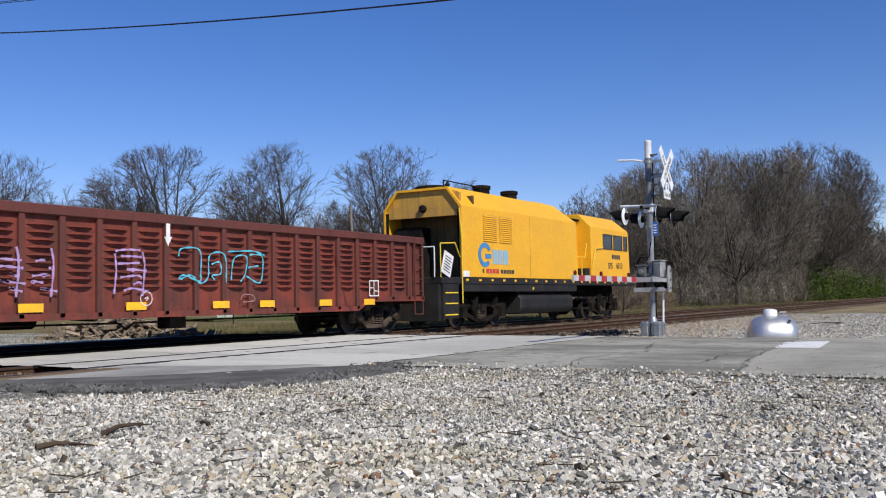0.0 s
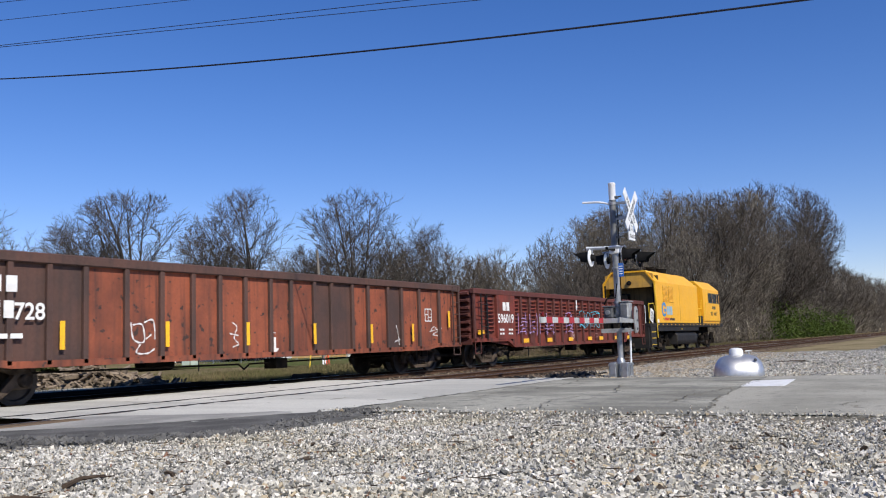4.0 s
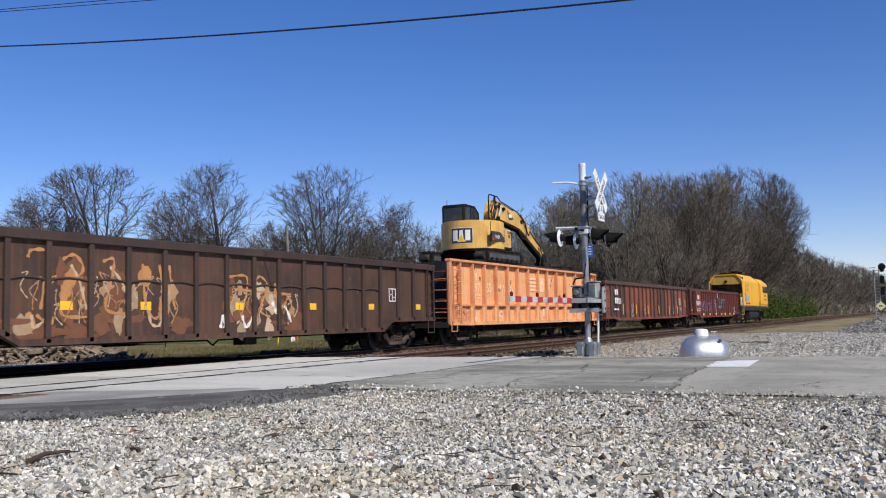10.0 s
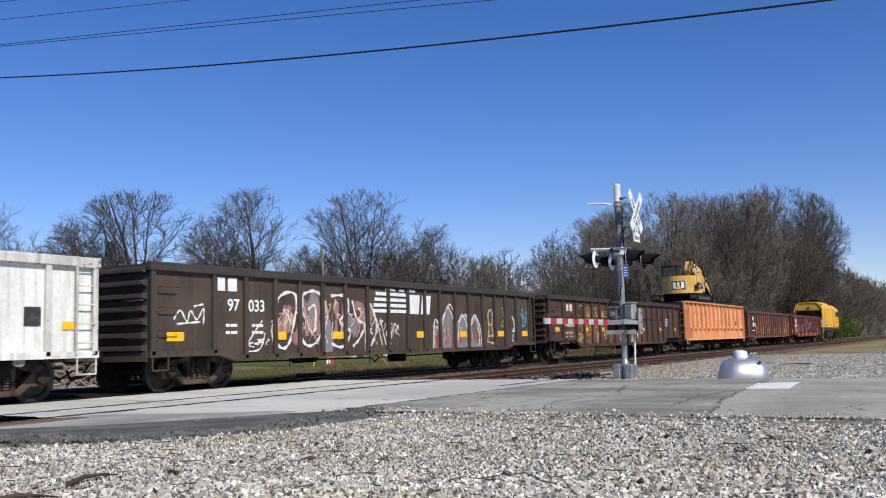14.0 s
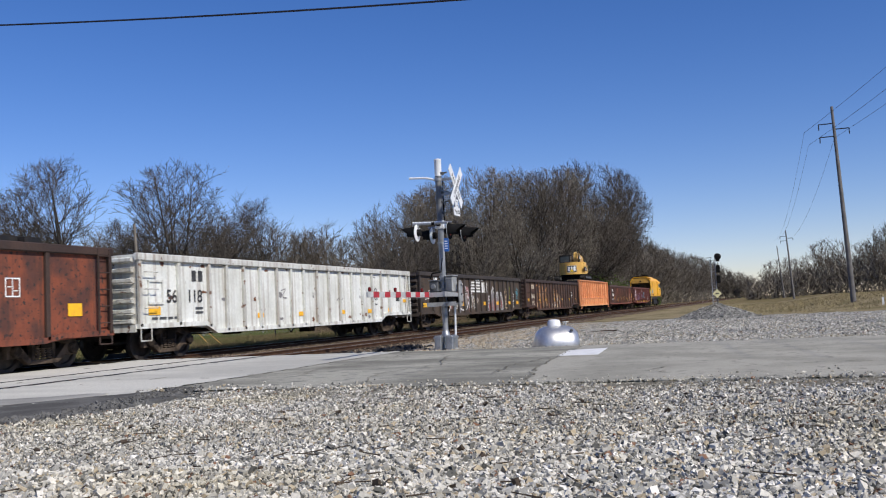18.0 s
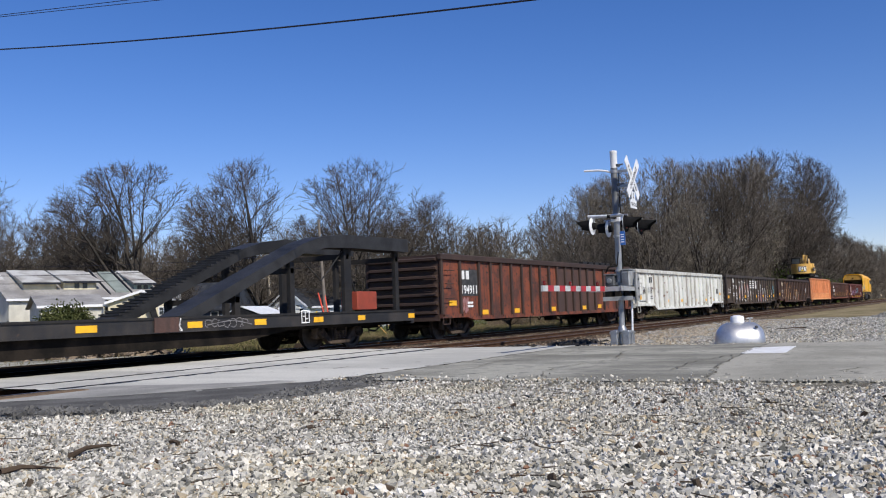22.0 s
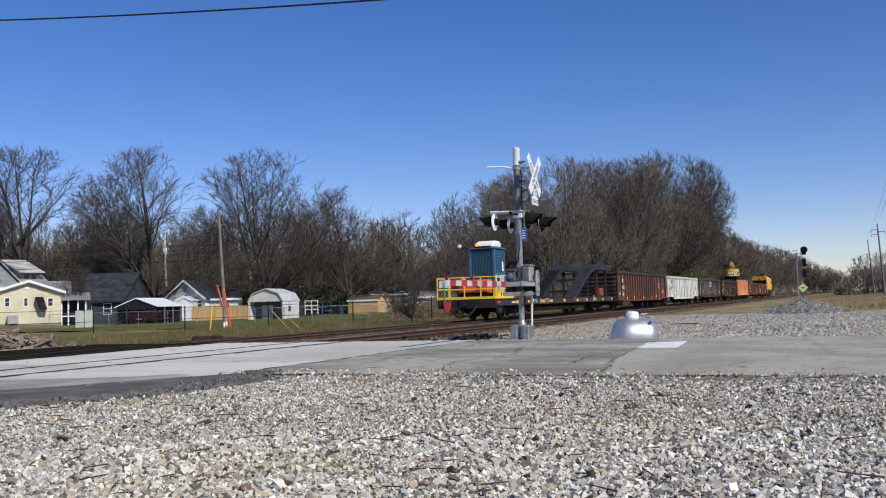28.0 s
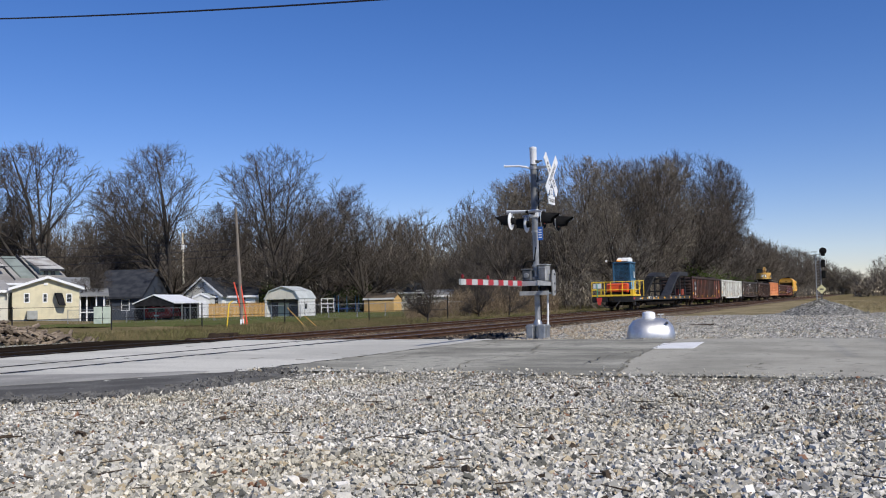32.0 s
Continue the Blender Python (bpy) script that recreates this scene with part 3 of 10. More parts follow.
def gravel():
    # Stones of the lot: fine cover where they are seen closest.
    def lot(n, r0, r1, shape, mean, label):
        ang = np.radians(rng.uniform(-11, 62, n))
        rad = r0 + rng.random(n) * (r1 - r0)
        xy = np.column_stack([rad * np.cos(ang), rad * np.sin(ang)])
        edge = 10.75 + 0.18 * np.sin(xy[:, 1] * 1.7) + 0.12 * np.sin(xy[:, 1] * 4.1)
        lim = np.where(xy[:, 1] > 6.7, 6.3 + (7.9 - xy[:, 1]) * 1.5, edge) + rng.normal(0, 0.10, n)
        xy = xy[(xy[:, 0] < lim) & (xy[:, 1] < 9.6) & ((xy[:, 0] < 9.75 + rng.normal(0, 0.3, n)) | (rng.random(n) < 0.35) | (xy[:, 1] > 6.2))]
        size = np.minimum(rng.gamma(3.0, mean / 3.0, len(xy)) + 0.010, 0.060)
        z = -0.030 + rng.uniform(-0.010, 0.026, len(xy)) + 0.012 * np.sin(xy[:, 0] * 2.1 + xy[:, 1]) * np.sin(xy[:, 1] * 1.6)
        tagged(stones("gravel", xy, z, size, GRAVEL, rng, 0.62, shape), label, "gravel", kind="stuff")
    lot(62000, 3.8, 6.6, None, 0.0145, "loose pale crushed stone covering the lot")
    lot(125000, 6.5, 12.4, (WEDGE, WEDGE_F), 0.019, "loose pale crushed stone out to the road's edge")
    # the rest of the lot, all round
    n = 60000
    xy = np.column_stack([rng.uniform(-8.9, 10.4, n), rng.uniform(-15, 9.6, n)])
    rr, aa = np.hypot(xy[:, 0], xy[:, 1]), np.degrees(np.arctan2(xy[:, 1], xy[:, 0]))
    xy = xy[~((rr > 3.8) & (rr < 12.4) & (aa > -11) & (aa < 62))]
    xy = xy[(xy[:, 1] < 7.0) | (xy[:, 0] < 5.0)]
    tagged(stones("gravel", xy, -0.025 + rng.uniform(-0.01, 0.015, len(xy)), np.minimum(rng.gamma(3.0, 0.008, len(xy)) + 0.015, 0.05), GRAVEL, rng, 0.6, (WEDGE, WEDGE_F)), "loose pale crushed stone behind and beside the viewpoint", "gravel", kind="stuff")
    # dark clods, bark and twigs among the stones
    m = 80
    a, d = np.radians(rng.uniform(-10, 66, m)), rng.uniform(4.2, 11, m)
    xy = np.column_stack([d * np.cos(a), d * np.sin(a)])
    xy = xy[(xy[:, 0] < 10) & (xy[:, 1] < 7)]
    tagged(stones("bark_crumbs", xy, np.full(len(xy), 0.005), rng.uniform(0.02, 0.06, len(xy)), CLOD, rng, 0.4), "dark crumbs of bark and earth on the stones", "debris", kind="stuff")
    m = 160
    a, d = np.radians(rng.uniform(-10, 66, m)), rng.uniform(4.2, 10, m)
    px, py, tt, ln = d * np.cos(a), d * np.sin(a), rng.uniform(0, 6.28, m), rng.uniform(0.05, 0.22, m)
    ok = (px < 10) & (py < 7)
    seg = np.column_stack([px, py, np.full(m, 0.012), px + ln * np.cos(tt), py + ln * np.sin(tt), np.full(m, 0.018), np.full(m, 0.005), np.full(m, 0.003)])[ok]
    v, f = tubes(seg, 4)
    tagged(new("twig_litter", raw_mesh("twig_litter", v, f, CLOD)), "small dark twigs lying on the stones", "debris", kind="stuff")
    # stones strayed on to the road's edge
    m = 800
    xy = np.column_stack([10.6 + rng.exponential(0.28, m), rng.uniform(-6, 8.2, m)])
    tagged(stones("stray_gravel", xy, np.full(m, 0.004), rng.uniform(0.012, 0.034, m), GRAVEL, rng), "stray stones scattered along the road edge", "gravel", kind="stuff")
    # verge beyond the road
    m = 30000
    xy = np.column_stack([20.1 + rng.random(m) ** 1.5 * 24, rng.uniform(-9, 9.3, m)])
    tan = xy[:, 1] + rng.normal(0, 0.5, m) > 5.9 + (xy[:, 0] - 20) * 0.03
    for part_xy, material, lab in ((xy[~tan], GRAVEL, "loose pale stones on the verge beyond the road"), (xy[tan], TANSTONE, "tan dirty stones along the shoulder of the track")):
        k = len(part_xy)
        tagged(stones("verge_gravel", part_xy, -0.05 + rng.uniform(0, 0.015, k), rng.uniform(0.025, 0.075, k), material, rng, 0.6, (WEDGE, WEDGE_F)), lab, "gravel", kind="stuff")
    m = 24000
    xy = np.column_stack([20.3 + rng.random(m) ** 1.4 * 70, rng.uniform(9.0, 19.6, m)])
    zz = -0.13 - 0.22 * np.clip((10.2 - xy[:, 1]) / 1.0, 0, 1) - 0.22 * np.clip((xy[:, 1] - 18.5) / 0.9, 0, 1)
    tagged(stones("ballast", xy, zz + rng.uniform(0, 0.02, m), rng.uniform(0.035, 0.08, m), BALLAST, rng, 0.7, (WEDGE, WEDGE_F)), "brown track ballast", "ballast", kind="stuff")
    m = 6000
    xy = np.column_stack([rng.uniform(0, 8.6, m), rng.uniform(9.4, 19.4, m)])
    tagged(stones("ballast", xy, -0.12 + rng.uniform(0, 0.02, m), rng.uniform(0.035, 0.08, m), BALLAST, rng, 0.7, (WEDGE, WEDGE_F)), "brown track ballast", "ballast", kind="stuff")


gravel()


def stone_pile():
    def h(X, Y):
        d = np.hypot((X - 45.0) / 2.5, (Y - 1.7) / 1.8)
        return np.clip(1 - d, 0, 1) ** 0.9 * 0.66
    bm_n = 50
    ob = thing("stone_pile", "heap of grey crushed stone on the verge", "stone pile")
    xs, ys = np.linspace(41, 49, bm_n), np.linspace(-1.4, 4.8, bm_n)
    X, Y = np.meshgrid(xs, ys, indexing="ij")
    Z = h(X, Y) - 0.08
    i = np.arange(bm_n * bm_n).reshape(bm_n, bm_n)
    f = np.stack([i[:-1, :-1], i[1:, :-1], i[1:, 1:], i[:-1, 1:]], -1).reshape(-1, 4)
    core = new("heap", raw_mesh("heap", np.stack([X, Y, Z], -1).reshape(-1, 3), f, DARKSTONE))
    core.parent = ob
    m = 6500
    a, r = rng.uniform(0, 2 * np.pi, m), np.sqrt(rng.random(m)) * 1.08
    xy = np.column_stack([45 + 2.5 * r * np.cos(a), 1.7 + 1.8 * r * np.sin(a)])
    st = stones("loose_stone", xy, h(xy[:, 0], xy[:, 1]) - 0.06, rng.uniform(0.05, 0.13, m), DARKSTONE, rng)
    st.parent = ob
    st["kind"] = "stuff"


stone_pile()


# ---- trees ----
BARK = mat("grey_bark", (0.078, 0.068, 0.059), (0.05, 0.044, 0.039), 2.5, rough=0.95, bump=0.02, bump_scale=9)
TWIG = mat("winter_twigs", (0.105, 0.090, 0.076), (0.07, 0.061, 0.053), 0.6, rough=0.95, island=True, jitter=0.3)
TWIG_DARK = mat("dense_winter_twigs", (0.150, 0.131, 0.107), (0.190, 0.166, 0.134), 0.5, rough=0.95, island=True, jitter=0.35)
TWIG_FAR = mat("far_wood_twigs", (0.112, 0.097, 0.080), (0.150, 0.128, 0.102), 0.5, rough=0.95, island=True, jitter=0.35)
BRUSH = mat("dry_brush", (0.145, 0.11, 0.075), (0.20, 0.155, 0.10), 0.5, rough=0.95, island=True, jitter=0.4)
EVERGREEN = mat("dark_evergreen_leaves", (0.038, 0.055, 0.022), (0.06, 0.07, 0.03), 1.5, rough=0.8, island=True, jitter=0.5)
SPRING = mat("fresh_green_leaves", (0.085, 0.12, 0.03), (0.06, 0.09, 0.025), 1.0, rough=0.8, island=True, jitter=0.4)


def reach(p, d, heart, rx, up, down, off):
    """How far one can go from p along d before leaving the crown's outline."""
    far = 0.0
    for rz in (up, down):
        q = np.array([(p[0] - off) / rx, p[1] / rx, (p[2] - heart) / rz])
        e = np.array([d[0] / rx, d[1] / rx, d[2] / rz])
        qa, qb, qc = e @ e, q @ e, q @ q - 1.0
        disc = qb * qb - qa * qc
        t = (-qb + math.sqrt(disc)) / qa if disc > 0 else 0.0
        if (p[2] + d[2] * t >= heart) == (rz == up):
            far = max(far, t)
    return far


def tree_meshes(seed, height=20.0, twig=None, rx=7.0, heart=9.5, low=4.0, fork=3.0, limbs=7, side=7, sub=6, twigs=3, tip_r=0.012, length=1.0, off=0.0, girth=0.34, spread=58.0, depth=3, lean=0.0):
    """A bare tree: limbs fan out from a fork and rise to a rounded crown, and throw off ever finer side branches."""
    r = np.random.default_rng(seed)
    up, down = height - heart, max(1.0, heart - low)
    thick, thin, ends = [], [], []

    def unit(v):
        return v / (np.linalg.norm(v) + 1e-9)

    def branch(p, d, ln, r0, level):
        steps = (6, 4, 2, 1)[min(level, 3)]
        pts, rads, ways = [p], [r0], [d]
        for k in range(steps):
            lift = (0.035, 0.03, 0.02, 0.0)[min(level, 3)]
            d = unit(d + r.normal(0, (0.055, 0.09, 0.12, 0.15)[min(level, 3)], 3) + np.array([0, 0, lift]))
            pts.append(pts[-1] + d * ln / steps)
            ways.append(d)
            rads.append(max(tip_r, r0 * (1 - 0.86 * ((k + 1) / steps) ** 0.9)))
        out = thick if level < 1 or (level == 1 and r0 > 0.06) else thin
        for k in range(steps):
            out.append((*pts[k], *pts[k + 1], rads[k], rads[k + 1]))
        if level >= depth:
            ends.append((pts[0], pts[-1]))
            return
        n = (side, sub, 5, 4)[min(level, 3)]
        turn = r.uniform(0, 6.28)
        for i in range(n):
            f = (0.24 if level == 0 else 0.16) + (0.97 - (0.24 if level == 0 else 0.16)) * (i + r.uniform(0.1, 0.9)) / n
            k = min(int(f * steps), steps - 1)
            w = f * steps - k
            q = pts[k] * (1 - w) + pts[k + 1] * w
            rq = rads[k] * (1 - w) + rads[k + 1] * w
            way = ways[k + 1]
            turn += 2.4 + r.normal(0, 0.4)
            a = unit(np.cross(way, (0.31, 0.95, 0.1)))
            b = np.cross(way, a)
            tilt = radians(r.uniform(24, 50))
            nd = unit(way * math.cos(tilt) + (a * math.cos(turn) + b * math.sin(turn)) * math.sin(tilt) + np.array([0, 0, 0.14]))
            room = reach(q, nd, heart, rx, up, down, off)
            nl = min(ln * (1 - f * 0.4) * r.uniform(0.40, 0.62), room * r.uniform(0.84, 1.02))
            if nl > 0.35:
                branch(q, nd, nl, max(tip_r * 1.2, rq * 0.62), level + 1)
        room = reach(pts[-1], ways[-1], heart, rx, up, down, off)
        if level < 2 and room > 0.8:
            branch(pts[-1], ways[-1], min(room * 0.95, ln * 0.4), rads[-1], level + 1)

    crotch = np.array([lean * fork * 0.2, 0.0, fork])
    thick.append((0, 0, -0.4, 0, 0, fork * 0.12, girth * 1.45, girth * 1.08))
    thick.append((0, 0, fork * 0.12, *crotch, girth * 1.08, girth * 0.92))
    turn = r.uniform(0, 6.28)
    for i in range(limbs):
        turn += 2.4 + r.normal(0, 0.25)
        tilt = radians(spread * (0.06 + 0.94 * ((i * 0.618) % 1.0) ** 0.9))
        d = unit(np.array([math.sin(tilt) * math.cos(turn) + lean * 0.3, math.sin(tilt) * math.sin(turn), math.cos(tilt)]))
        start = crotch * (1 - 0.25 * (i % 3) / 2 * (fork > 2.5))
        room = reach(start, d, heart, rx, up, down, off)
        branch(start, d, room * r.uniform(0.84, 0.97), girth * r.uniform(0.32, 0.58), 0)
    v, f = tubes(thick, 6)
    w, g = tubes(np.asarray(thin), 3)
    # the finest twigs, along the last branches
    p, q = np.array([e[0] for e in ends]), np.array([e[1] for e in ends])
    k = np.repeat(np.arange(len(p)), twigs)
    m = len(k)
    at = r.uniform(0.15, 1.0, (m, 1))
    start = p[k] * (1 - at) + q[k] * at
    way = q[k] - p[k]
    way /= np.linalg.norm(way, axis=1, keepdims=True) + 1e-9
    d = way + r.normal(0, 0.42, (m, 3)) + np.array([0, 0, 0.12])
    d /= np.linalg.norm(d, axis=1, keepdims=True)
    tip = start + d * (length * r.uniform(0.35, 1.1, (m, 1)))
    x = np.cross(d, r.normal(size=d.shape))
    x /= np.linalg.norm(x, axis=1, keepdims=True) + 1e-9
    a, b = x * tip_r * 0.9, x * tip_r * 0.4
    tw = np.stack([start - a, start + a, tip + b, tip - b], axis=1).reshape(-1, 3)
    tf = np.arange(len(tw)).reshape(-1, 4) + len(w)
    return raw_mesh("trunk", v, f, BARK, True), raw_mesh("crown", np.concatenate([w, tw]), np.concatenate([g, tf]), twig or TWIG)


# open crowns for the row behind the houses, fuller ones for the grove, light ones for the woods
VARIANTS = [tree_meshes(11, rx=8.2, fork=3.6, heart=10.5, low=-4.0, limbs=15, side=7, sub=6, twigs=3, girth=0.52, spread=92, tip_r=0.017, length=0.8),
            tree_meshes(23, rx=7.6, fork=2.6, heart=10.5, low=-4.0, limbs=18, side=8, sub=6, twigs=3, girth=0.40, spread=80, tip_r=0.0145, length=0.8),
            tree_meshes(37, rx=7.8, fork=2.2, heart=10.5, low=-5.0, limbs=20, side=8, sub=6, twigs=3, girth=0.40, spread=86, tip_r=0.0145, length=0.8),
            tree_meshes(41, rx=7.0, fork=3.0, heart=10.5, low=-3.0, limbs=13, side=7, sub=5, twigs=2, off=-3.0, lean=-1.0, girth=0.3, spread=85, tip_r=0.018, length=0.8)]
DENSE = [tree_meshes(53, twig=TWIG_DARK, rx=6.6, heart=12.5, low=-4.0, fork=4.5, limbs=12, side=8, sub=6, twigs=3, girth=0.44, spread=70, tip_r=0.0145, length=0.8),
         tree_meshes(67, twig=TWIG_DARK, rx=7.2, heart=12.5, low=-4.0, fork=3.0, limbs=13, side=8, sub=6, twigs=3, girth=0.46, spread=76, tip_r=0.0145, length=0.8),
         tree_meshes(68, twig=TWIG_DARK, rx=6.8, heart=12.0, low=-4.0, fork=5.5, limbs=12, side=8, sub=6, twigs=3, girth=0.42, spread=72, tip_r=0.0145, length=0.8)]
FAR = [tree_meshes(71, twig=TWIG_FAR, rx=6.8, heart=10.5, low=0.5, fork=2.0, limbs=9, side=5, sub=4, twigs=5, tip_r=0.034, length=2.2, depth=2, girth=0.3, spread=64),
       tree_meshes(83, twig=TWIG_FAR, rx=6.2, heart=11.5, low=0.5, fork=2.5, limbs=9, side=5, sub=4, twigs=5, tip_r=0.034, length=2.2, depth=2, girth=0.3, spread=60)]


def polar(ang, dist):
    return dist * math.cos(radians(ang)), dist * math.sin(radians(ang))


def tree(meshes, x, y, height, turn=0.0, wide=1.0, label="bare grey winter tree with a wide crown", group=""):
    ob = thing("tree", label, "tree", group, at=pose(x, y, -0.2, 0, 0, turn))
    s = height / 20.7
    for name, me in zip(("trunk", "crown"), meshes):
        p = new(name, me)
        p.parent = ob
        p.matrix_basis = Matrix.Diagonal((s * wide, s * wide, s, 1))
    return ob


# the row of big trees behind the houses: bearing, distance, height, variant, turn, crown radius
for a, d, h, v, tn, rad in ((48.4, 112, 21.2, 0, 60, 9.2), (41.3, 105, 20.6, 1, 200, 8.2), (34.7, 105, 20.4, 2, 75, 8.3), (29.6, 116, 17.4, 1, 170, 6.6),
                            (44.8, 124, 17.2, 2, 300, 7.2), (37.6, 128, 16.6, 2, 20, 7.0), (31.9, 132, 16.8, 1, 140, 6.6), (45.9, 91, 6.0, 0, 140, 2.6), (39.9, 124, 13.5, 1, 10, 5.6), (52.6, 116, 19.0, 1, 30, 6.8), (57.0, 112, 19.5, 2, 90, 7.0), (51.0, 132, 15.5, 2, 200, 6.0)):
    tree(VARIANTS[v], *polar(a, d), h * 0.975, tn, rad / 6.3 * 20.0 / h, group="trees behind the houses")
rt = random.Random(5)
# the woods behind them
for i in range(44):
    a = 26.0 + i * 0.78 + rt.uniform(-0.4, 0.4)
    d = rt.uniform(138, 175)
    tree(FAR[i % 2], *polar(a, d), d * rt.uniform(0.092, 0.116), rt.uniform(0, 360), rt.uniform(0.9, 1.3), "hazy bare tree of the woods behind the houses", "woods behind the houses")
# low trees in the gap, then the tall grove beside the track
for a, d, h in ((27.4, 150, 15), (26.4, 135, 13.2), (25.5, 125, 12.2), (24.6, 140, 13.5), (23.4, 128, 13.2), (22.6, 142, 16.5), (26.0, 165, 15), (24.0, 165, 15.5), (27.0, 132, 14.0), (25.0, 150, 14.0), (22.9, 120, 13)):
    tree(FAR[int(a * 10) % 2], *polar(a, d), h, a * 40, 1.1, "bare tree in the woods beyond the railway", "woods beyond the railway")
tree(VARIANTS[3], *polar(20.3, 88), 12.6, -70, 1.15, "leaning bare tree with a spreading crown", "grove beside the railway")
tree(VARIANTS[3], *polar(22.0, 98), 12.6, -50, 0.9, "leaning bare tree with a spreading crown", "grove beside the railway")
tree(VARIANTS[1], *polar(25.7, 47), 3.1, -50, 1.0, "small bare shrubby tree beside the track", "shrubs beside the railway")
for a, el, v, w, back in ((20.9, 0.138, 0, 0.9, 0), (19.4, 0.149, 2, 1.0, 0), (17.8, 0.156, 1, 0.95, 4), (16.2, 0.164, 0, 1.0, 0), (14.6, 0.164, 2, 1.1, 4), (13.0, 0.157, 1, 0.95, 0), (11.5, 0.158, 0, 1.05, 3), (10.1, 0.163, 1, 1.05, 0),
                          (8.7, 0.157, 2, 0.95, 0), (7.8, 0.150, 0, 0.75, 0), (18.6, 0.150, 1, 1.0, 18), (15.4, 0.158, 1, 1.0, 18), (12.2, 0.155, 2, 1.1, 16), (20.4, 0.140, 1, 1.0, 16), (9.4, 0.158, 0, 0.9, 14), (17.0, 0.118, 1, 1.1, -10), (13.8, 0.115, 0, 1.2, -8), (9.2, 0.11, 2, 1.0, -4), (7.2, 0.10, 1, 0.8, 4)):
    d = max(110, 25.5 / math.sin(radians(a))) + back
    kind = VARIANTS[1 + v % 2] if back == 0 and v != 0 or a < 8 else DENSE[v]
    tree(kind, *polar(a, d), d * el + 1.1, a * 77, w, "tall bare tree in the grove beside the railway", "grove beside the railway")
# the wood that runs on along the far side of the line, lower as it goes
for i in range(60):
    a = 7.0 - i * 0.115 + rt.uniform(-0.1, 0.1)
    d = min(24.0 / math.sin(radians(max(a, 0.5))), 600) + rt.uniform(0, 30)
    el = np.interp(a, (0.0, 0.66, 2.14, 3.96, 5.36, 6.0, 7.4), (0.022, 0.025, 0.038, 0.051, 0.059, 0.067, 0.080))
    tree(FAR[i % 2], *polar(a, d), d * el * rt.uniform(0.84, 1.06) + 1, rt.uniform(0, 360), rt.uniform(0.9, 1.2), "bare tree of the wood along the railway", "wood along the railway")
for i in range(40):
    a = 0.2 - i * 0.38 + rt.uniform(-0.2, 0.2)
    d = rt.uniform(240, 330)
    e = 0.023 if a > -0.6 else 0.036 if a > -2 else 0.040 if a > -4 else 0.052 if a > -7 else 0.066
    tree(FAR[i % 2], *polar(a, d), d * e * rt.uniform(0.9, 1.1) + 1, rt.uniform(0, 360), 1.1, "distant bare tree beyond the field", "trees beyond the field")


def brush(name, spots, material, label, count, seed, tall=2.0, leaf=0.0):
    """Thickets: many thin stems, or small leaves, as one mass."""
    r = np.random.default_rng(seed)
    segs = []
    for x, y, rad, h in spots:
        k = int(count * rad * h)
        a, q = r.uniform(0, 2 * np.pi, k), np.sqrt(r.random(k)) * rad
        hh = h * (0.35 + 0.65 * r.random(k)) * (1 - 0.4 * q / rad)
        z0 = -0.2 + r.random(k) * hh * 0.55
        px, py = x + q * np.cos(a), y + q * np.sin(a)
        t = 0.03 if not leaf else leaf
        if leaf:
            dz = r.normal(0, leaf, k)
            segs.append(np.column_stack([px, py, r.random(k) * hh, px + r.normal(0, leaf, k), py + r.normal(0, leaf, k), r.random(k) * 0 + 0.0, np.full(k, leaf * 0.6), np.full(k, leaf * 0.3)]))
            segs[-1][:, 5] = segs[-1][:, 2] + dz
        else:
            segs.append(np.column_stack([px, py, z0, px + r.normal(0, 0.35 * h / 2, k), py + r.normal(0, 0.35 * h / 2, k), z0 + hh * 0.7, np.full(k, t), np.full(k, t * 0.4)]))
    v, f = tubes(np.concatenate(segs), 3)
    return tagged(new(name, raw_mesh(name, v, f, material)), label, "brush", kind="stuff")


def thicket(name, label, n, a0, a1, d0, d1, tops, seed, r=0.09, length=2.2, material=TWIG_DARK):
    """A dense mass of stems between two bearings; tops gives the height at bearings along it."""
    g = np.random.default_rng(seed)
    a = g.uniform(a0, a1, n)
    d = np.maximum(g.uniform(d0, d1, n), np.minimum(23.0 / np.sin(np.radians(np.clip(a, 0.5, 90))), 600 if a1 > 1 else 0) + g.uniform(0, 15, n))
    xs, hs = zip(*sorted(tops))
    h = np.interp(a, xs, hs) * (0.80 + 0.2 * np.sin(a * 5.1 + seed) * np.sin(a * 2.3)) * g.uniform(0.75, 1.05, n)
    z = -0.3 + h * g.random(n) ** 0.8
    p = np.column_stack([d * np.cos(np.radians(a)), d * np.sin(np.radians(a)), z])
    way = np.column_stack([g.normal(0, 0.5, n), g.normal(0, 0.5, n), g.uniform(0.3, 1.0, n)])
    way /= np.linalg.norm(way, axis=1, keepdims=True)
    q = p + way * (length * g.uniform(0.4, 1.2, n))[:, None]
    v, f = tubes(np.column_stack([p, q, np.full(n, r), np.full(n, r * 0.3)]), 3)
    return tagged(new(name, raw_mesh(name, v, f, material)), label, "undergrowth", kind="stuff")


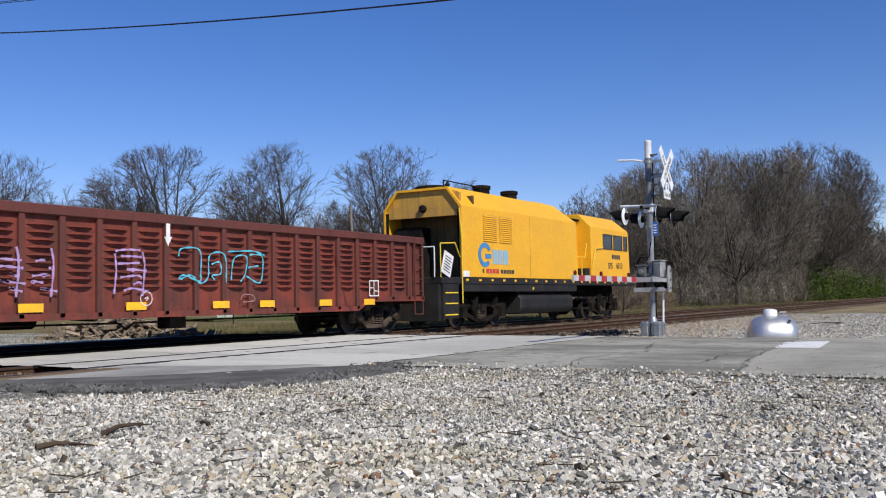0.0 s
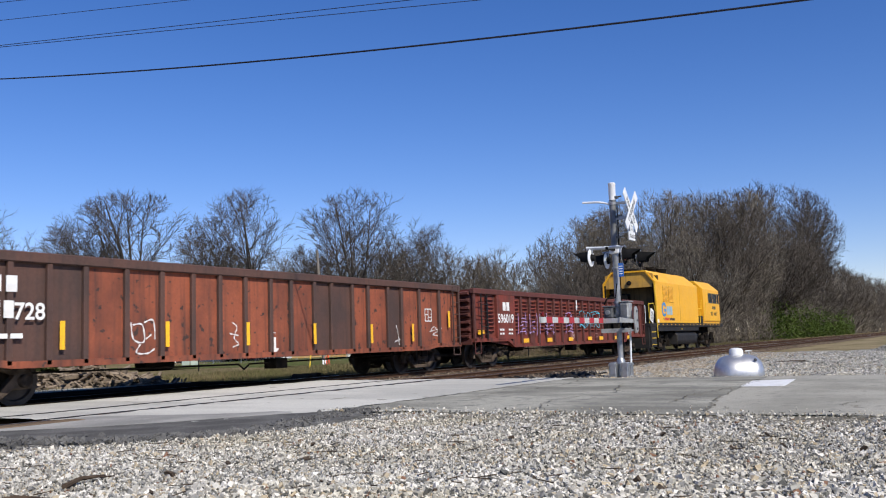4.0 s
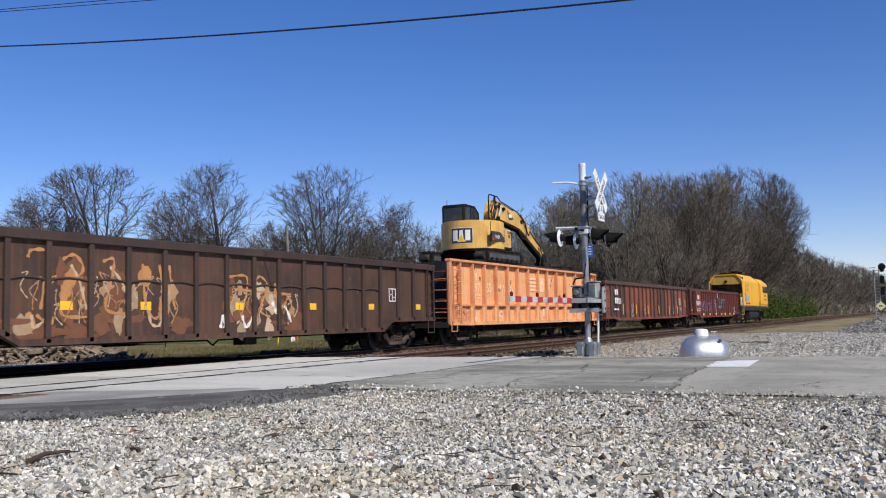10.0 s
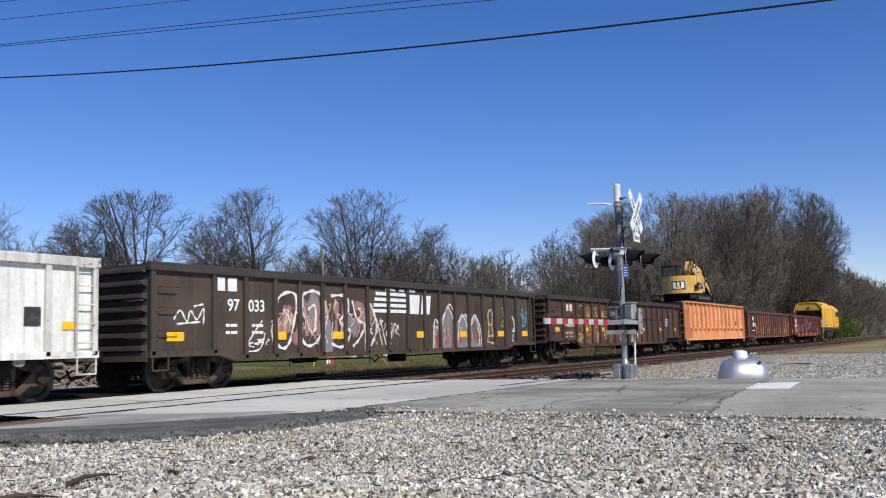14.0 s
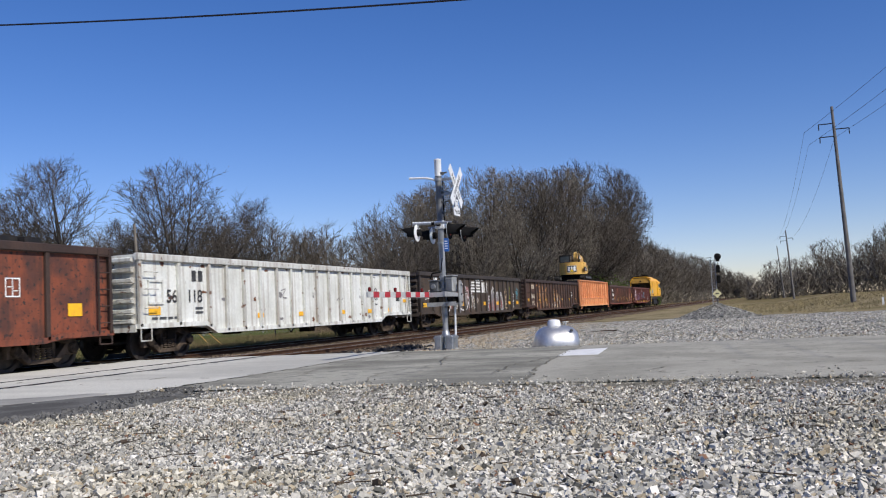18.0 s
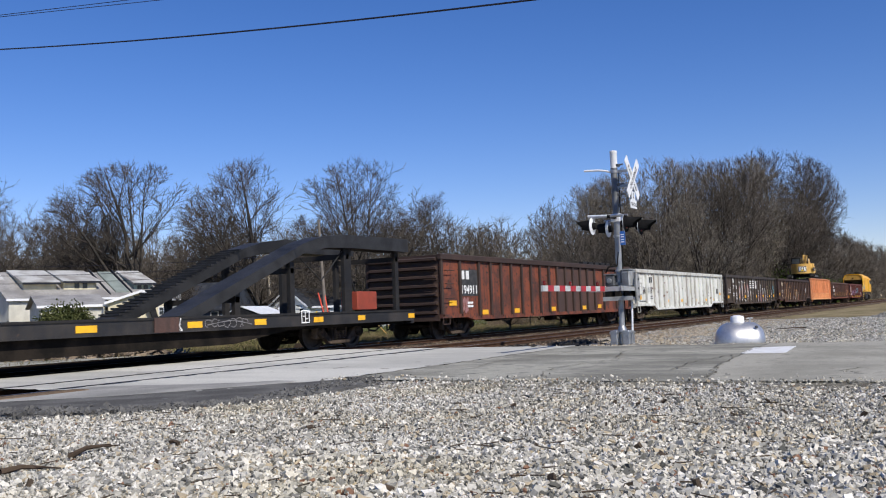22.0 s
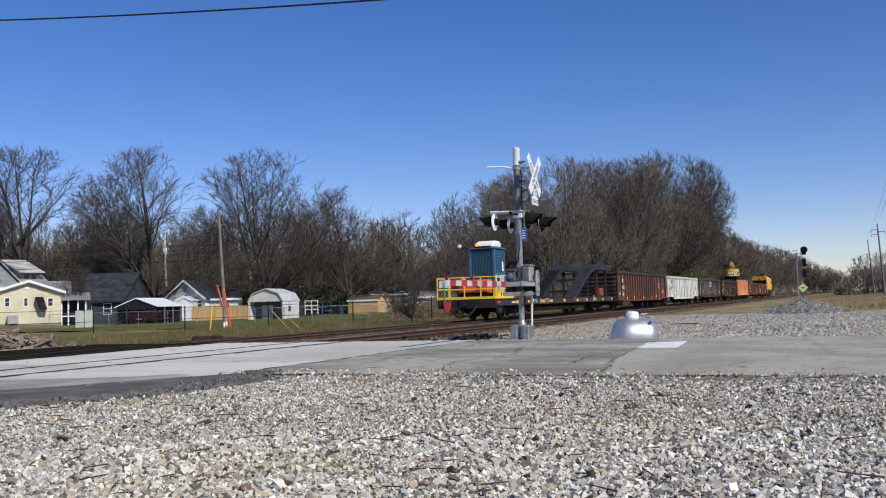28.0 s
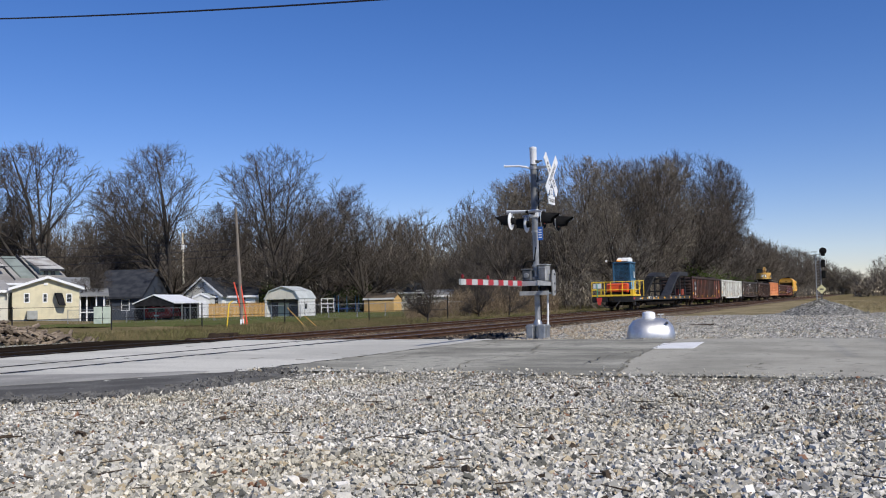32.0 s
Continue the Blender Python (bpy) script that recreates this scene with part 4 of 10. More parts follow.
rb = random.Random(9)
thicket("undergrowth", "brown tangle of stems of the woods behind the houses", 24000, 27, 62, 150, 178, ((27, 13), (34, 14), (46, 16), (62, 16)), 3, 0.08)
thicket("undergrowth", "brown tangle of stems in the woods beyond the railway", 9000, 20, 28.5, 128, 160, ((20, 13), (22, 11.0), (25, 9.5), (28.5, 10)), 4, 0.075)
thicket("undergrowth", "brown tangle of stems inside the grove", 15000, 6.0, 21.5, 126, 150, ((6.0, 9), (8, 12), (13, 11.5), (18, 11), (21.5, 10)), 5, 0.032, 1.8)
thicket("undergrowth", "brown undergrowth at the foot of the grove", 11000, 7.0, 24, 92, 112, ((7.0, 7), (14, 5), (24, 4)), 6, 0.026, 1.2)
thicket("undergrowth", "brown undergrowth of the wood along the railway", 13000, 0.0, 7.0, 180, 200, ((0.0, 11), (0.66, 12.5), (2.14, 20), (3.96, 14.5), (5.4, 12.5), (7.0, 12.0)), 7, 0.12)
thicket("undergrowth", "brown undergrowth beyond the field", 7000, -15, 0.4, 235, 270, ((-15, 13), (-7, 12), (-4, 9), (-1.2, 7.5), (-0.4, 4.5), (0.4, 4.0)), 8, 0.11)
thicket("dry_brush", "dry brown brush beyond the tracks", 9000, 17.5, 27.0, 58, 92, ((17.5, 2.0), (20, 2.4), (23.5, 2.2), (25.5, 1.0), (27.0, 0.5)), 9, 0.014, 0.8, BRUSH)
thicket("dark_thicket", "dark thicket behind the houses", 9000, 27, 56, 124, 144, ((27, 5), (29, 3.2), (34, 3), (36, 2), (46, 2.5), (48, 5), (56, 6)), 10, 0.05, 1.2)
brush("evergreen_shrubs", [(*polar(a, d), r_, h_) for a, d, r_, h_ in ((30.0, 126, 2.6, 5), (31.5, 128, 2, 4), (37.0, 124, 3.2, 6.5), (35.2, 126, 2.5, 6), (47.6, 106, 1.6, 4.5), (39.2, 124, 2.2, 5))], EVERGREEN, "dark evergreen shrubs among the trees", 130, 7, leaf=0.16)
OLIVE = mat("olive_bush_leaves", (0.085, 0.092, 0.036), (0.055, 0.066, 0.026), 1.2, rough=0.8, island=True, jitter=0.45)
brush("evergreen_bush", [(*polar(a, d), r_, h_) for a, d, r_, h_ in ((52.4, 70, 2.0, 2.9), (52.0, 70, 1.2, 3.5), (52.9, 69.6, 1.1, 3.3), (51.5, 70, 0.9, 2.7))], OLIVE, "rounded olive green bush in the yard", 620, 17, leaf=0.10)
brush("green_shrubs", [(*polar(a, d), r_, h_) for a, d, r_, h_ in ((9.6, 140, 3, 7.5), (8.6, 158, 3.5, 8), (7.8, 172, 3.5, 7), (7.0, 192, 3.5, 7), (6.4, 206, 3.5, 7))], SPRING, "fresh green shrubs at the edge of the wood", 70, 8, leaf=0.17)


# ---- the work train ----
def paint(name, base, second, streak, **kw):
    return mat(name, base, second, kw.pop("scale", 0.9), rough=kw.pop("rough", 0.72), bump=0.006, bump_scale=kw.pop("bump_scale", 14), streak=streak,
               streak_mix=kw.pop("streak_mix", 0.55), speck=kw.pop("speck", None), speck_at=kw.pop("speck_at", 0.66), **kw)


OXIDE = paint("oxide_red_paint", (0.20, 0.040, 0.026), (0.115, 0.032, 0.023), (0.060, 0.030, 0.024), scale=1.3, streak_mix=0.75, speck=(0.05, 0.028, 0.022), speck_at=0.66)
OXIDE_DARK = paint("oxide_red_trim", (0.12, 0.034, 0.026), (0.09, 0.03, 0.024), (0.06, 0.03, 0.024))
RUSTY = paint("faded_rust_red", (0.28, 0.078, 0.038), (0.17, 0.052, 0.030), (0.06, 0.032, 0.026), speck=(0.05, 0.03, 0.025), speck_at=0.62, streak_mix=0.75)
RUST_BROWN = paint("rust_brown", (0.098, 0.050, 0.038), (0.066, 0.040, 0.034), (0.045, 0.032, 0.028))
BROWN = paint("dark_brown_paint", (0.082, 0.043, 0.029), (0.046, 0.028, 0.022), (0.15, 0.066, 0.03), streak_mix=0.5, speck=(0.16, 0.065, 0.03), speck_at=0.68)
BROWN_TRIM = paint("dark_brown_trim", (0.042, 0.026, 0.021), (0.062, 0.036, 0.027), (0.04, 0.03, 0.026))
UMBER = paint("black_brown_paint", (0.074, 0.052, 0.036), (0.046, 0.034, 0.026), (0.12, 0.076, 0.045), streak_mix=0.5, speck=(0.13, 0.08, 0.05), speck_at=0.70)
UMBER_TRIM = paint("black_brown_trim", (0.042, 0.034, 0.03), (0.06, 0.046, 0.038), (0.03, 0.026, 0.023))
CHALK = paint("weathered_white_paint", (0.74, 0.75, 0.71), (0.62, 0.63, 0.58), (0.27, 0.21, 0.16), streak_mix=0.65, speck=(0.20, 0.13, 0.09), speck_at=0.7)
# Rust-stained trim, its base also greyed for the shade on the posts.
CHALK_TRIM = paint("rust_stained_white_trim", (0.60, 0.61, 0.57), (0.44, 0.43, 0.39), (0.22, 0.15, 0.10), streak_mix=0.7, speck=(0.16, 0.09, 0.06), speck_at=0.64)
RED_OLD = paint("patchy_red_paint", (0.215, 0.060, 0.030), (0.090, 0.036, 0.026), (0.05, 0.030, 0.025), scale=1.5, speck=(0.04, 0.026, 0.022), speck_at=0.58, streak_mix=0.7)
ORANGE = paint("faded_orange_paint", (0.79, 0.395, 0.180), (0.71, 0.335, 0.145), (0.50, 0.215, 0.09), streak_mix=0.30, speck=(0.40, 0.15, 0.07), speck_at=0.72)
ORANGE_TRIM = paint("faded_orange_trim", (0.70, 0.305, 0.145), (0.60, 0.25, 0.115), (0.26, 0.11, 0.06), streak_mix=0.45)
LOCO_YELLOW = paint("loco_yellow", (0.84, 0.43, 0.018), (0.80, 0.40, 0.02), (0.55, 0.29, 0.03), rough=0.42, streak_mix=0.08)
SAFETY_YELLOW = mat("safety_yellow", (0.86, 0.60, 0.04), (0.74, 0.50, 0.05), 6, rough=0.5)
CREAM_PAINT = mat("cream_stencil", (0.74, 0.66, 0.50), (0.60, 0.50, 0.38), 6, rough=0.7)
PALE_PEACH = mat("faded_logo_paint", (0.86, 0.59, 0.36), (0.82, 0.46, 0.23), 5, rough=0.7)
BLACK_PAINT = mat("black_stencil", (0.03, 0.03, 0.032), (0.06, 0.06, 0.06), 6, rough=0.6)
INK = {n: mat("spray_" + n, c, tuple(0.75 * k for k in c), 5, amount=0.6, rough=0.6) for n, c in dict(
    cyan=(0.10, 0.48, 0.62), lilac=(0.42, 0.28, 0.52), white=(0.72, 0.70, 0.68), orange=(0.46, 0.22, 0.08), tan=(0.52, 0.38, 0.25), rustfill=(0.17, 0.072, 0.036), dulltan=(0.36, 0.25, 0.15), smoke=(0.13, 0.11, 0.09),
    rose=(0.34, 0.17, 0.16), grey=(0.22, 0.21, 0.21), green=(0.30, 0.38, 0.06), red=(0.30, 0.06, 0.05), black=(0.03, 0.03, 0.035)).items()}
WHEEL_R = 0.457
NEAR_Y = -1.53
CACHE = {}


def shared(key, make):
    if key not in CACHE:
        CACHE[key] = make()
    return CACHE[key]


def child(name, me, parent, m, label=""):
    o = new(name, me)
    o.parent, o.matrix_basis = parent, m
    return tagged(o, label)


def wheelset_mesh():
    bm = B()
    r = WHEEL_R
    for s in (-1, 1):
        prof = [(0.09, -0.10), (0.12, -0.09), (0.13, -0.03), (r * 0.80, -0.02), (r * 0.86, -0.065), (r, -0.065), (r, 0.045), (r + 0.026, 0.055), (r + 0.026, 0.07), (r * 0.84, 0.07), (r * 0.78, 0.02), (0.13, 0.03), (0.10, 0.06)]
        prof = [(a, -s * -b if s < 0 else -b) for a, b in prof]
        lathe(bm, prof, (0, s * 0.745, 0), "y", 28)
    rod(bm, (0, -1.05, 0), (0, 1.05, 0), 0.075, seg=10)
    return mesh_of("wheelset", bm, WHEEL, True)


def side_frame_mesh(wb=1.78, material=None):
    """A cast side frame: a top chord over both journals, slanting struts to the spring seat, and open windows between."""
    bm = B()
    h = wb / 2
    prism(bm, [(-h - 0.20, 0.56), (-h - 0.14, 0.66), (-0.42, 0.80), (0.42, 0.80), (h + 0.14, 0.66), (h + 0.20, 0.56), (h - 0.12, 0.56), (0.40, 0.69), (-0.40, 0.69), (-h + 0.12, 0.56)], "y", -0.09, 0.09)
    for k in (-1, 1):
        prism(bm, [(k * (h - 0.20), 0.56), (k * (h - 0.06), 0.42), (k * 0.46, 0.15), (k * 0.34, 0.22)], "y", -0.085, 0.085)
        prism(bm, [(k * (h - 0.20), 0.30), (k * (h + 0.20), 0.30), (k * (h + 0.20), 0.58), (k * (h - 0.20), 0.58)], "y", -0.08, 0.075)
        prism(bm, [(k * 0.26, 0.24), (k * 0.36, 0.20), (k * 0.36, 0.70), (k * 0.26, 0.70)], "y", -0.08, 0.08)
    prism(bm, [(-0.46, 0.14), (0.46, 0.14), (0.38, 0.25), (-0.38, 0.25)], "y", -0.10, 0.10)
    prism(bm, [(-0.22, 0.56), (0.22, 0.56), (0.26, 0.70), (-0.26, 0.70)], "y", -0.13, 0.06)
    return mesh_of("side_frame", bm, material or TRUCK, bevel=0.012)


def spring_mesh():
    bm = B()
    prof = [(0.03, 0.26)]
    for k in range(6):
        z = 0.27 + k * 0.052
        prof += [(0.046, z), (0.075, z + 0.013), (0.075, z + 0.026), (0.046, z + 0.039)]
    lathe(bm, prof + [(0.03, 0.585)], (0, 0, 0), "z", 10)
    return mesh_of("spring", bm, TRUCK)


def cap_mesh():
    bm = B()
    lathe(bm, [(0.13, 0.02), (0.13, -0.10), (0.10, -0.13), (0.03, -0.13)], (0, 0, 0), "y", 12)
    return mesh_of("bearing_cap", bm, TRUCK, True)


WHEELS = []


def truck(car, x, wb=1.78, casting=None):
    bm = B()
    box(bm, -0.17, 0.17, -1.15, 1.15, 0.50, 0.74)
    box(bm, -0.5, 0.5, -0.25, 0.25, 0.66, 0.80)
    for s in (-1, 1):
        box(bm, s * 0.36 - 0.04, s * 0.36 + 0.04, -0.95, 0.95, 0.36, 0.50)
    tr = part("truck", bm, UNDER, car, at=pose(x, 0, 0))
    for s in (-1, 1):
        child("side_frame", shared(("frame", wb), lambda: side_frame_mesh(wb, casting)), tr, pose(0, s * 0.98, 0, 0, 0, 0 if s < 0 else 180))
        for q in (-0.17, 0.0, 0.17):
            child("spring", shared("spring", spring_mesh), tr, pose(q, s * 1.03, 0))
        for k in (-1, 1):
            child("bearing_cap", shared("cap", cap_mesh), tr, pose(k * wb / 2, s * 1.06, WHEEL_R, 0, 0, 0 if s < 0 else 180))
    for k in (-1, 1):
        w = child("wheelset", shared("wheelset", wheelset_mesh), car, pose(x + k * wb / 2, 0, WHEEL_R))
        WHEELS.append((w, x + k * wb / 2))


def coupler(car, x, d):
    bm = B()
    box(bm, min(x, x + d * 0.55), max(x, x + d * 0.55), -0.09, 0.09, 0.74, 0.92)
    prism(bm, [(x + d * 0.5, -0.17), (x + d * 0.80, -0.15), (x + d * 0.84, 0.02), (x + d * 0.70, 0.16), (x + d * 0.5, 0.17)], "z", 0.70, 0.96)
    part("coupler", bm, UNDER, car)
    bm = B()
    pipe(bm, [(x, 0.35, 0.72), (x + d * 0.25, 0.36, 0.42), (x + d * 0.55, 0.34, 0.38), (x + d * 0.75, 0.2, 0.55)], 0.028)
    part("air_hose", bm, BLACK, car)


def ladder(car, x0, x1, z0, z1, y, material, rungs=6, name="ladder"):
    bm = B()
    for x in (x0, x1):
        box(bm, x - 0.02, x + 0.02, y - 0.06, y - 0.02, z0, z1)
    for i in range(rungs):
        z = z0 + (i + 0.6) * (z1 - z0) / rungs
        rod(bm, (x0, y - 0.06, z), (x1, y - 0.06, z), 0.014, seg=6)
    part(name, bm, material, car)


def patch_plate(car, x, z, w=0.42, h=0.20, material=None, name="reflector", y=None, label="yellow reflective patch"):
    y = NEAR_Y if y is None else y
    me = shared(("plate", w, h, material or "y"), lambda: plate_mesh(name, w, h, MATS.get(material) if material else YELLOW_PATCH))
    child(name, me, car, pose(x, y - 0.006, z), label)


def plate_mesh(name, w, h, material):
    bm = B()
    box(bm, -w / 2, w / 2, -0.004, 0.004, -h / 2, h / 2)
    return mesh_of(name, bm, material)


def bars(car, x, z, widths, h, gap, material, y=None, name="stencil_mark"):
    """Plain bars for writing that cannot be read."""
    y = NEAR_Y if y is None else y
    for w in widths:
        me = shared(("bar", name, round(w, 2), round(h, 2), material.name), lambda: plate_mesh(name, w, h, material))
        child(name, me, car, pose(x + w / 2, y - 0.006, z + h / 2))
        x += w + gap


def tag(car, strokes, width, ink, y=None, name="graffiti", label="sprayed graffiti stroke"):
    """Each stroke of sprayed paint is a piece of its own."""
    y = NEAR_Y - 0.012 if y is None else y
    for k, st in enumerate(strokes):
        bm = B()
        ribbon(bm, st, width, y - 0.0006 * (k % 7))
        part(name, bm, INK[ink], car, label)


def scrawl(car, x0, x1, z0, z1, count, width, inks, y, seed):
    """Many short sprayed curves, mostly upright, that fill a lettered piece."""
    r = random.Random(seed)
    for k in range(count):
        x, z = x0 + (x1 - x0) * (k + r.random()) / count, r.uniform(z0, z0 + (z1 - z0) * 0.55)
        h = r.uniform(0.3, 0.75) * (z1 - z)
        lean, bow = r.uniform(-0.15, 0.15), r.uniform(-0.22, 0.22)
        tag(car, [[(x, z), (x + lean * 0.4 + bow, z + h * 0.4), (x + lean + bow * 0.6, z + h * 0.75), (x + lean, z + h), (x + lean + bow * 0.9, z + h * 0.94)]], width * r.uniform(0.7, 1.3), inks[k % len(inks)], y)


def blotch(car, x, z, w, h, ink, y, r):
    """A ragged fill of sprayed paint or bare rust on a car side."""
    n = 14
    pts = [(x + w * math.cos(6.283 * k / n) * r.uniform(0.55, 1.15), z + h * math.sin(6.283 * k / n) * r.uniform(0.55, 1.15)) for k in range(n)]
    bm = B()
    y -= r.uniform(0.0, 0.008)
    prism(bm, pts, "y", y - 0.001, y + 0.012)
    part("paint_fill", bm, INK[ink], car, "ragged patch of faded paint")


def data_box(car, x, z, s=0.42, y=None):
    """The white-framed block of stencilled service data on a car side."""
    y = NEAR_Y if y is None else y
    bm = B()
    t = 0.03
    for a in ((x, x + s, z, z + t), (x, x + s, z + s - t, z + s), (x, x + t, z, z + s), (x + s - t, x + s, z, z + s), (x + s * 0.46, x + s * 0.52, z + t, z + s - t), (x + 0.06, x + s * 0.42, z + s * 0.5, z + s * 0.56), (x + s * 0.56, x + s - 0.06, z + s * 0.3, z + s * 0.36)):
        box(bm, a[0], a[1], y - 0.008, y - 0.003, a[2], a[3])
    part("service_data", bm, WHITE_PAINT, car)


def gondola(label, L, top, paints, trim, posts, belly=0.68, end_z=0.92, kink=2.6, chord=0.20, deep=0.09, interior=None, post_w=0.12, end_ribs=7, recess=0.0, end_mat=None):
    """An open gondola car. posts: number of side posts, evenly set; paints: materials of the side panels in turn."""
    car = thing("gondola_car", label, "gondola car", "cars of the work train")
    inner = interior or trim
    wall = 0.05
    ys = NEAR_Y + deep
    xs = list(posts) if not isinstance(posts, int) else [0.10 + (L - 0.20) * i / (posts - 1) for i in range(posts)]
    xs[0], xs[-1] = 0.08, L - 0.08
    posts = len(xs)

    def low(x):
        e = min(x, L - x)
        if e < kink - 0.55:
            return end_z
        if e < kink:
            return end_z + (belly - end_z) * (e - kink + 0.55) / 0.55
        return belly
    # side panels, near and far
    for side in (-1, 1):
        for i in range(posts - 1):
            x0, x1 = xs[i], xs[i + 1]
            bm = B()
            prism(bm, [(x0, low(x0)), (x1, low(x1)), (x1, top - chord), (x0, top - chord)], "y", side * -ys if side > 0 else ys, (side * -ys - wall) if side > 0 else ys + wall)
            m = paints[i % len(paints)] if side < 0 else inner
            part("side_panel", bm, m, car)
    for side in (-1, 1):
        y0, y1 = (NEAR_Y - 0.02, ys + 0.06) if side < 0 else (-ys - 0.06, -NEAR_Y + 0.02)
        bm = B()
        box(bm, -0.02, L + 0.02, y0, y1, top - chord, top)
        part("top_chord", bm, trim, car, bevel=0.02)
        bm = B()
        pts = [(0, end_z - 0.02), (kink - 0.55, end_z - 0.02), (kink, belly - 0.02), (L - kink, belly - 0.02), (L - kink + 0.55, end_z - 0.02), (L, end_z - 0.02)]
        prism(bm, pts + [(x, z + 0.13) for x, z in pts[::-1]], "y", y0 + 0.02, y1)
        part("side_sill", bm, paints[0] if side < 0 else trim, car)
    # posts
    for i, x in enumerate(xs):
        for side in (-1, 1):
            if side > 0 and i % 2:
                continue
            bm = B()
            y0, y1 = (NEAR_Y, ys) if side < 0 else (-ys, -NEAR_Y)
            z0 = low(x) + 0.02
            w = post_w
            prism(bm, [(x - w / 2, z0), (x + w / 2, z0), (x + w / 2, top - chord), (x - w / 2, top - chord)], "y", y0, y1)
            part("side_post", bm, trim if trim is not None else paints[0], car, bevel=0.012)
    # ends with their ribs
    for x, d in ((0, -1), (L, 1)):
        bm = B()
        xa, xb = (x + 0.06 + recess, x + 0.11 + recess) if d < 0 else (x - 0.11 - recess, x - 0.06 - recess)
        box(bm, xa, xb, ys + 0.05, -ys - 0.05, end_z, top - 0.03)
        e = part("end_wall", bm, end_mat or trim, car)
        for k in range(0 if recess else end_ribs):
            z = end_z + 0.16 + k * (top - end_z - 0.35) / (end_ribs - 1)
            bm = B()
            x0, x1 = (x - 0.10, x + 0.06) if d < 0 else (x - 0.06, x + 0.10)
            prism(bm, [(x0 if d < 0 else x1, z - 0.02), (x0 if d < 0 else x1, z + 0.05), (x1 if d < 0 else x0, z + 0.09), (x1 if d < 0 else x0, z - 0.06)], "y", -1.34, 1.34)
            part("end_rib", bm, trim, e)
        bm = B()
        box(bm, min(x, x + d * 0.04), max(x, x + d * 0.04), -1.42, 1.42, end_z - 0.10, end_z + 0.10)
        part("end_sill", bm, end_mat or trim, car)
        coupler(car, x, d)
    bm = B()
    box(bm, 0.12, L - 0.12, ys + 0.05, -ys - 0.05, end_z + 0.04, end_z + 0.12)
    part("floor", bm, inner, car)
    bm = B()
    box(bm, 0.3, L - 0.3, -0.16, 0.16, 0.68, end_z + 0.04)
    for i in range(1, 9):
        x = L * i / 9
        box(bm, x - 0.05, x + 0.05, -1.35, 1.35, 0.80, end_z + 0.04)
    part("centre_sill", bm, UNDER, car)
    bm = B()
    rod(bm, (L * 0.36, 0.45, 0.66), (L * 0.36 + 0.9, 0.45, 0.66), 0.20, seg=12)
    box(bm, L * 0.36 - 0.3, L * 0.36 + 1.4, 0.40, 0.50, 0.72, 0.95)
    part("brake_cylinder", bm, UNDER, car)
    bm = B()
    pipe(bm, [(2.8, -0.9, 0.60), (L / 2 - 0.8, -0.9, 0.55), (L / 2 - 0.6, -0.9, 0.42), (L / 2 - 0.4, -0.9, 0.55), (L - 2.8, -0.9, 0.60)], 0.022)
    part("brake_rod", bm, UNDER, car)
    bm = B()
    box(bm, L * 0.52, L * 0.52 + 0.45, -1.1, -0.7, 0.40, 0.66)
    part("valve", bm, UNDER, car)
    for x in (1.85, L - 1.85):
        truck(car, x)
    # steps and grab irons
    for x in (0.28, L - 0.28):
        bm = B()
        pipe(bm, [(x - 0.22, NEAR_Y + 0.02, end_z), (x - 0.22, NEAR_Y + 0.02, 0.50), (x + 0.22, NEAR_Y + 0.02, 0.50), (x + 0.22, NEAR_Y + 0.02, end_z)], 0.018)
        part("step", bm, trim, car)
    for x in (L - 0.55,):
        ladder(car, x, x + 0.40, end_z + 0.05, top - 0.05, NEAR_Y + 0.02, trim, 5)
    for z in (1.35, 1.85, 2.3):
        bm = B()
        pipe(bm, [(0.2, NEAR_Y, z), (0.2, NEAR_Y - 0.07, z), (0.72, NEAR_Y - 0.07, z), (0.72, NEAR_Y, z)], 0.014)
        part("grab_iron", bm, trim, car)
    for z in (1.2, 1.6, 2.0, 2.4):
        bm = B()
        pipe(bm, [(-0.10, -1.40, z), (-0.17, -1.38, z), (-0.17, -0.95, z), (-0.10, -0.93, z)], 0.014)
        part("grab_iron", bm, trim, car)
    return car, xs


def louver_mesh(w, material, top, bottom):
    """One pressed panel's stack of curved lips."""
    bm = B()
    n = 9
    for k in range(n):
        z = bottom + (top - bottom) * k / (n - 1)
        prev = None
        for i in range(9):
            t = i / 8
            x = -w / 2 + w * t
            b = math.sin(math.pi * t) ** 0.7
            ring = [bm.verts.new((x, 0.0, z + 0.070 * b + 0.004)), bm.verts.new((x, -0.105 * b - 0.002, z + 0.012)), bm.verts.new((x, 0.0, z - 0.004))]
            if prev:
                for a in range(2):
                    bm.faces.new((prev[a], prev[a + 1], ring[a + 1], ring[a]))
            prev = ring
    return mesh_of("pressed_louvers", bm, material, True)


CARS = {}


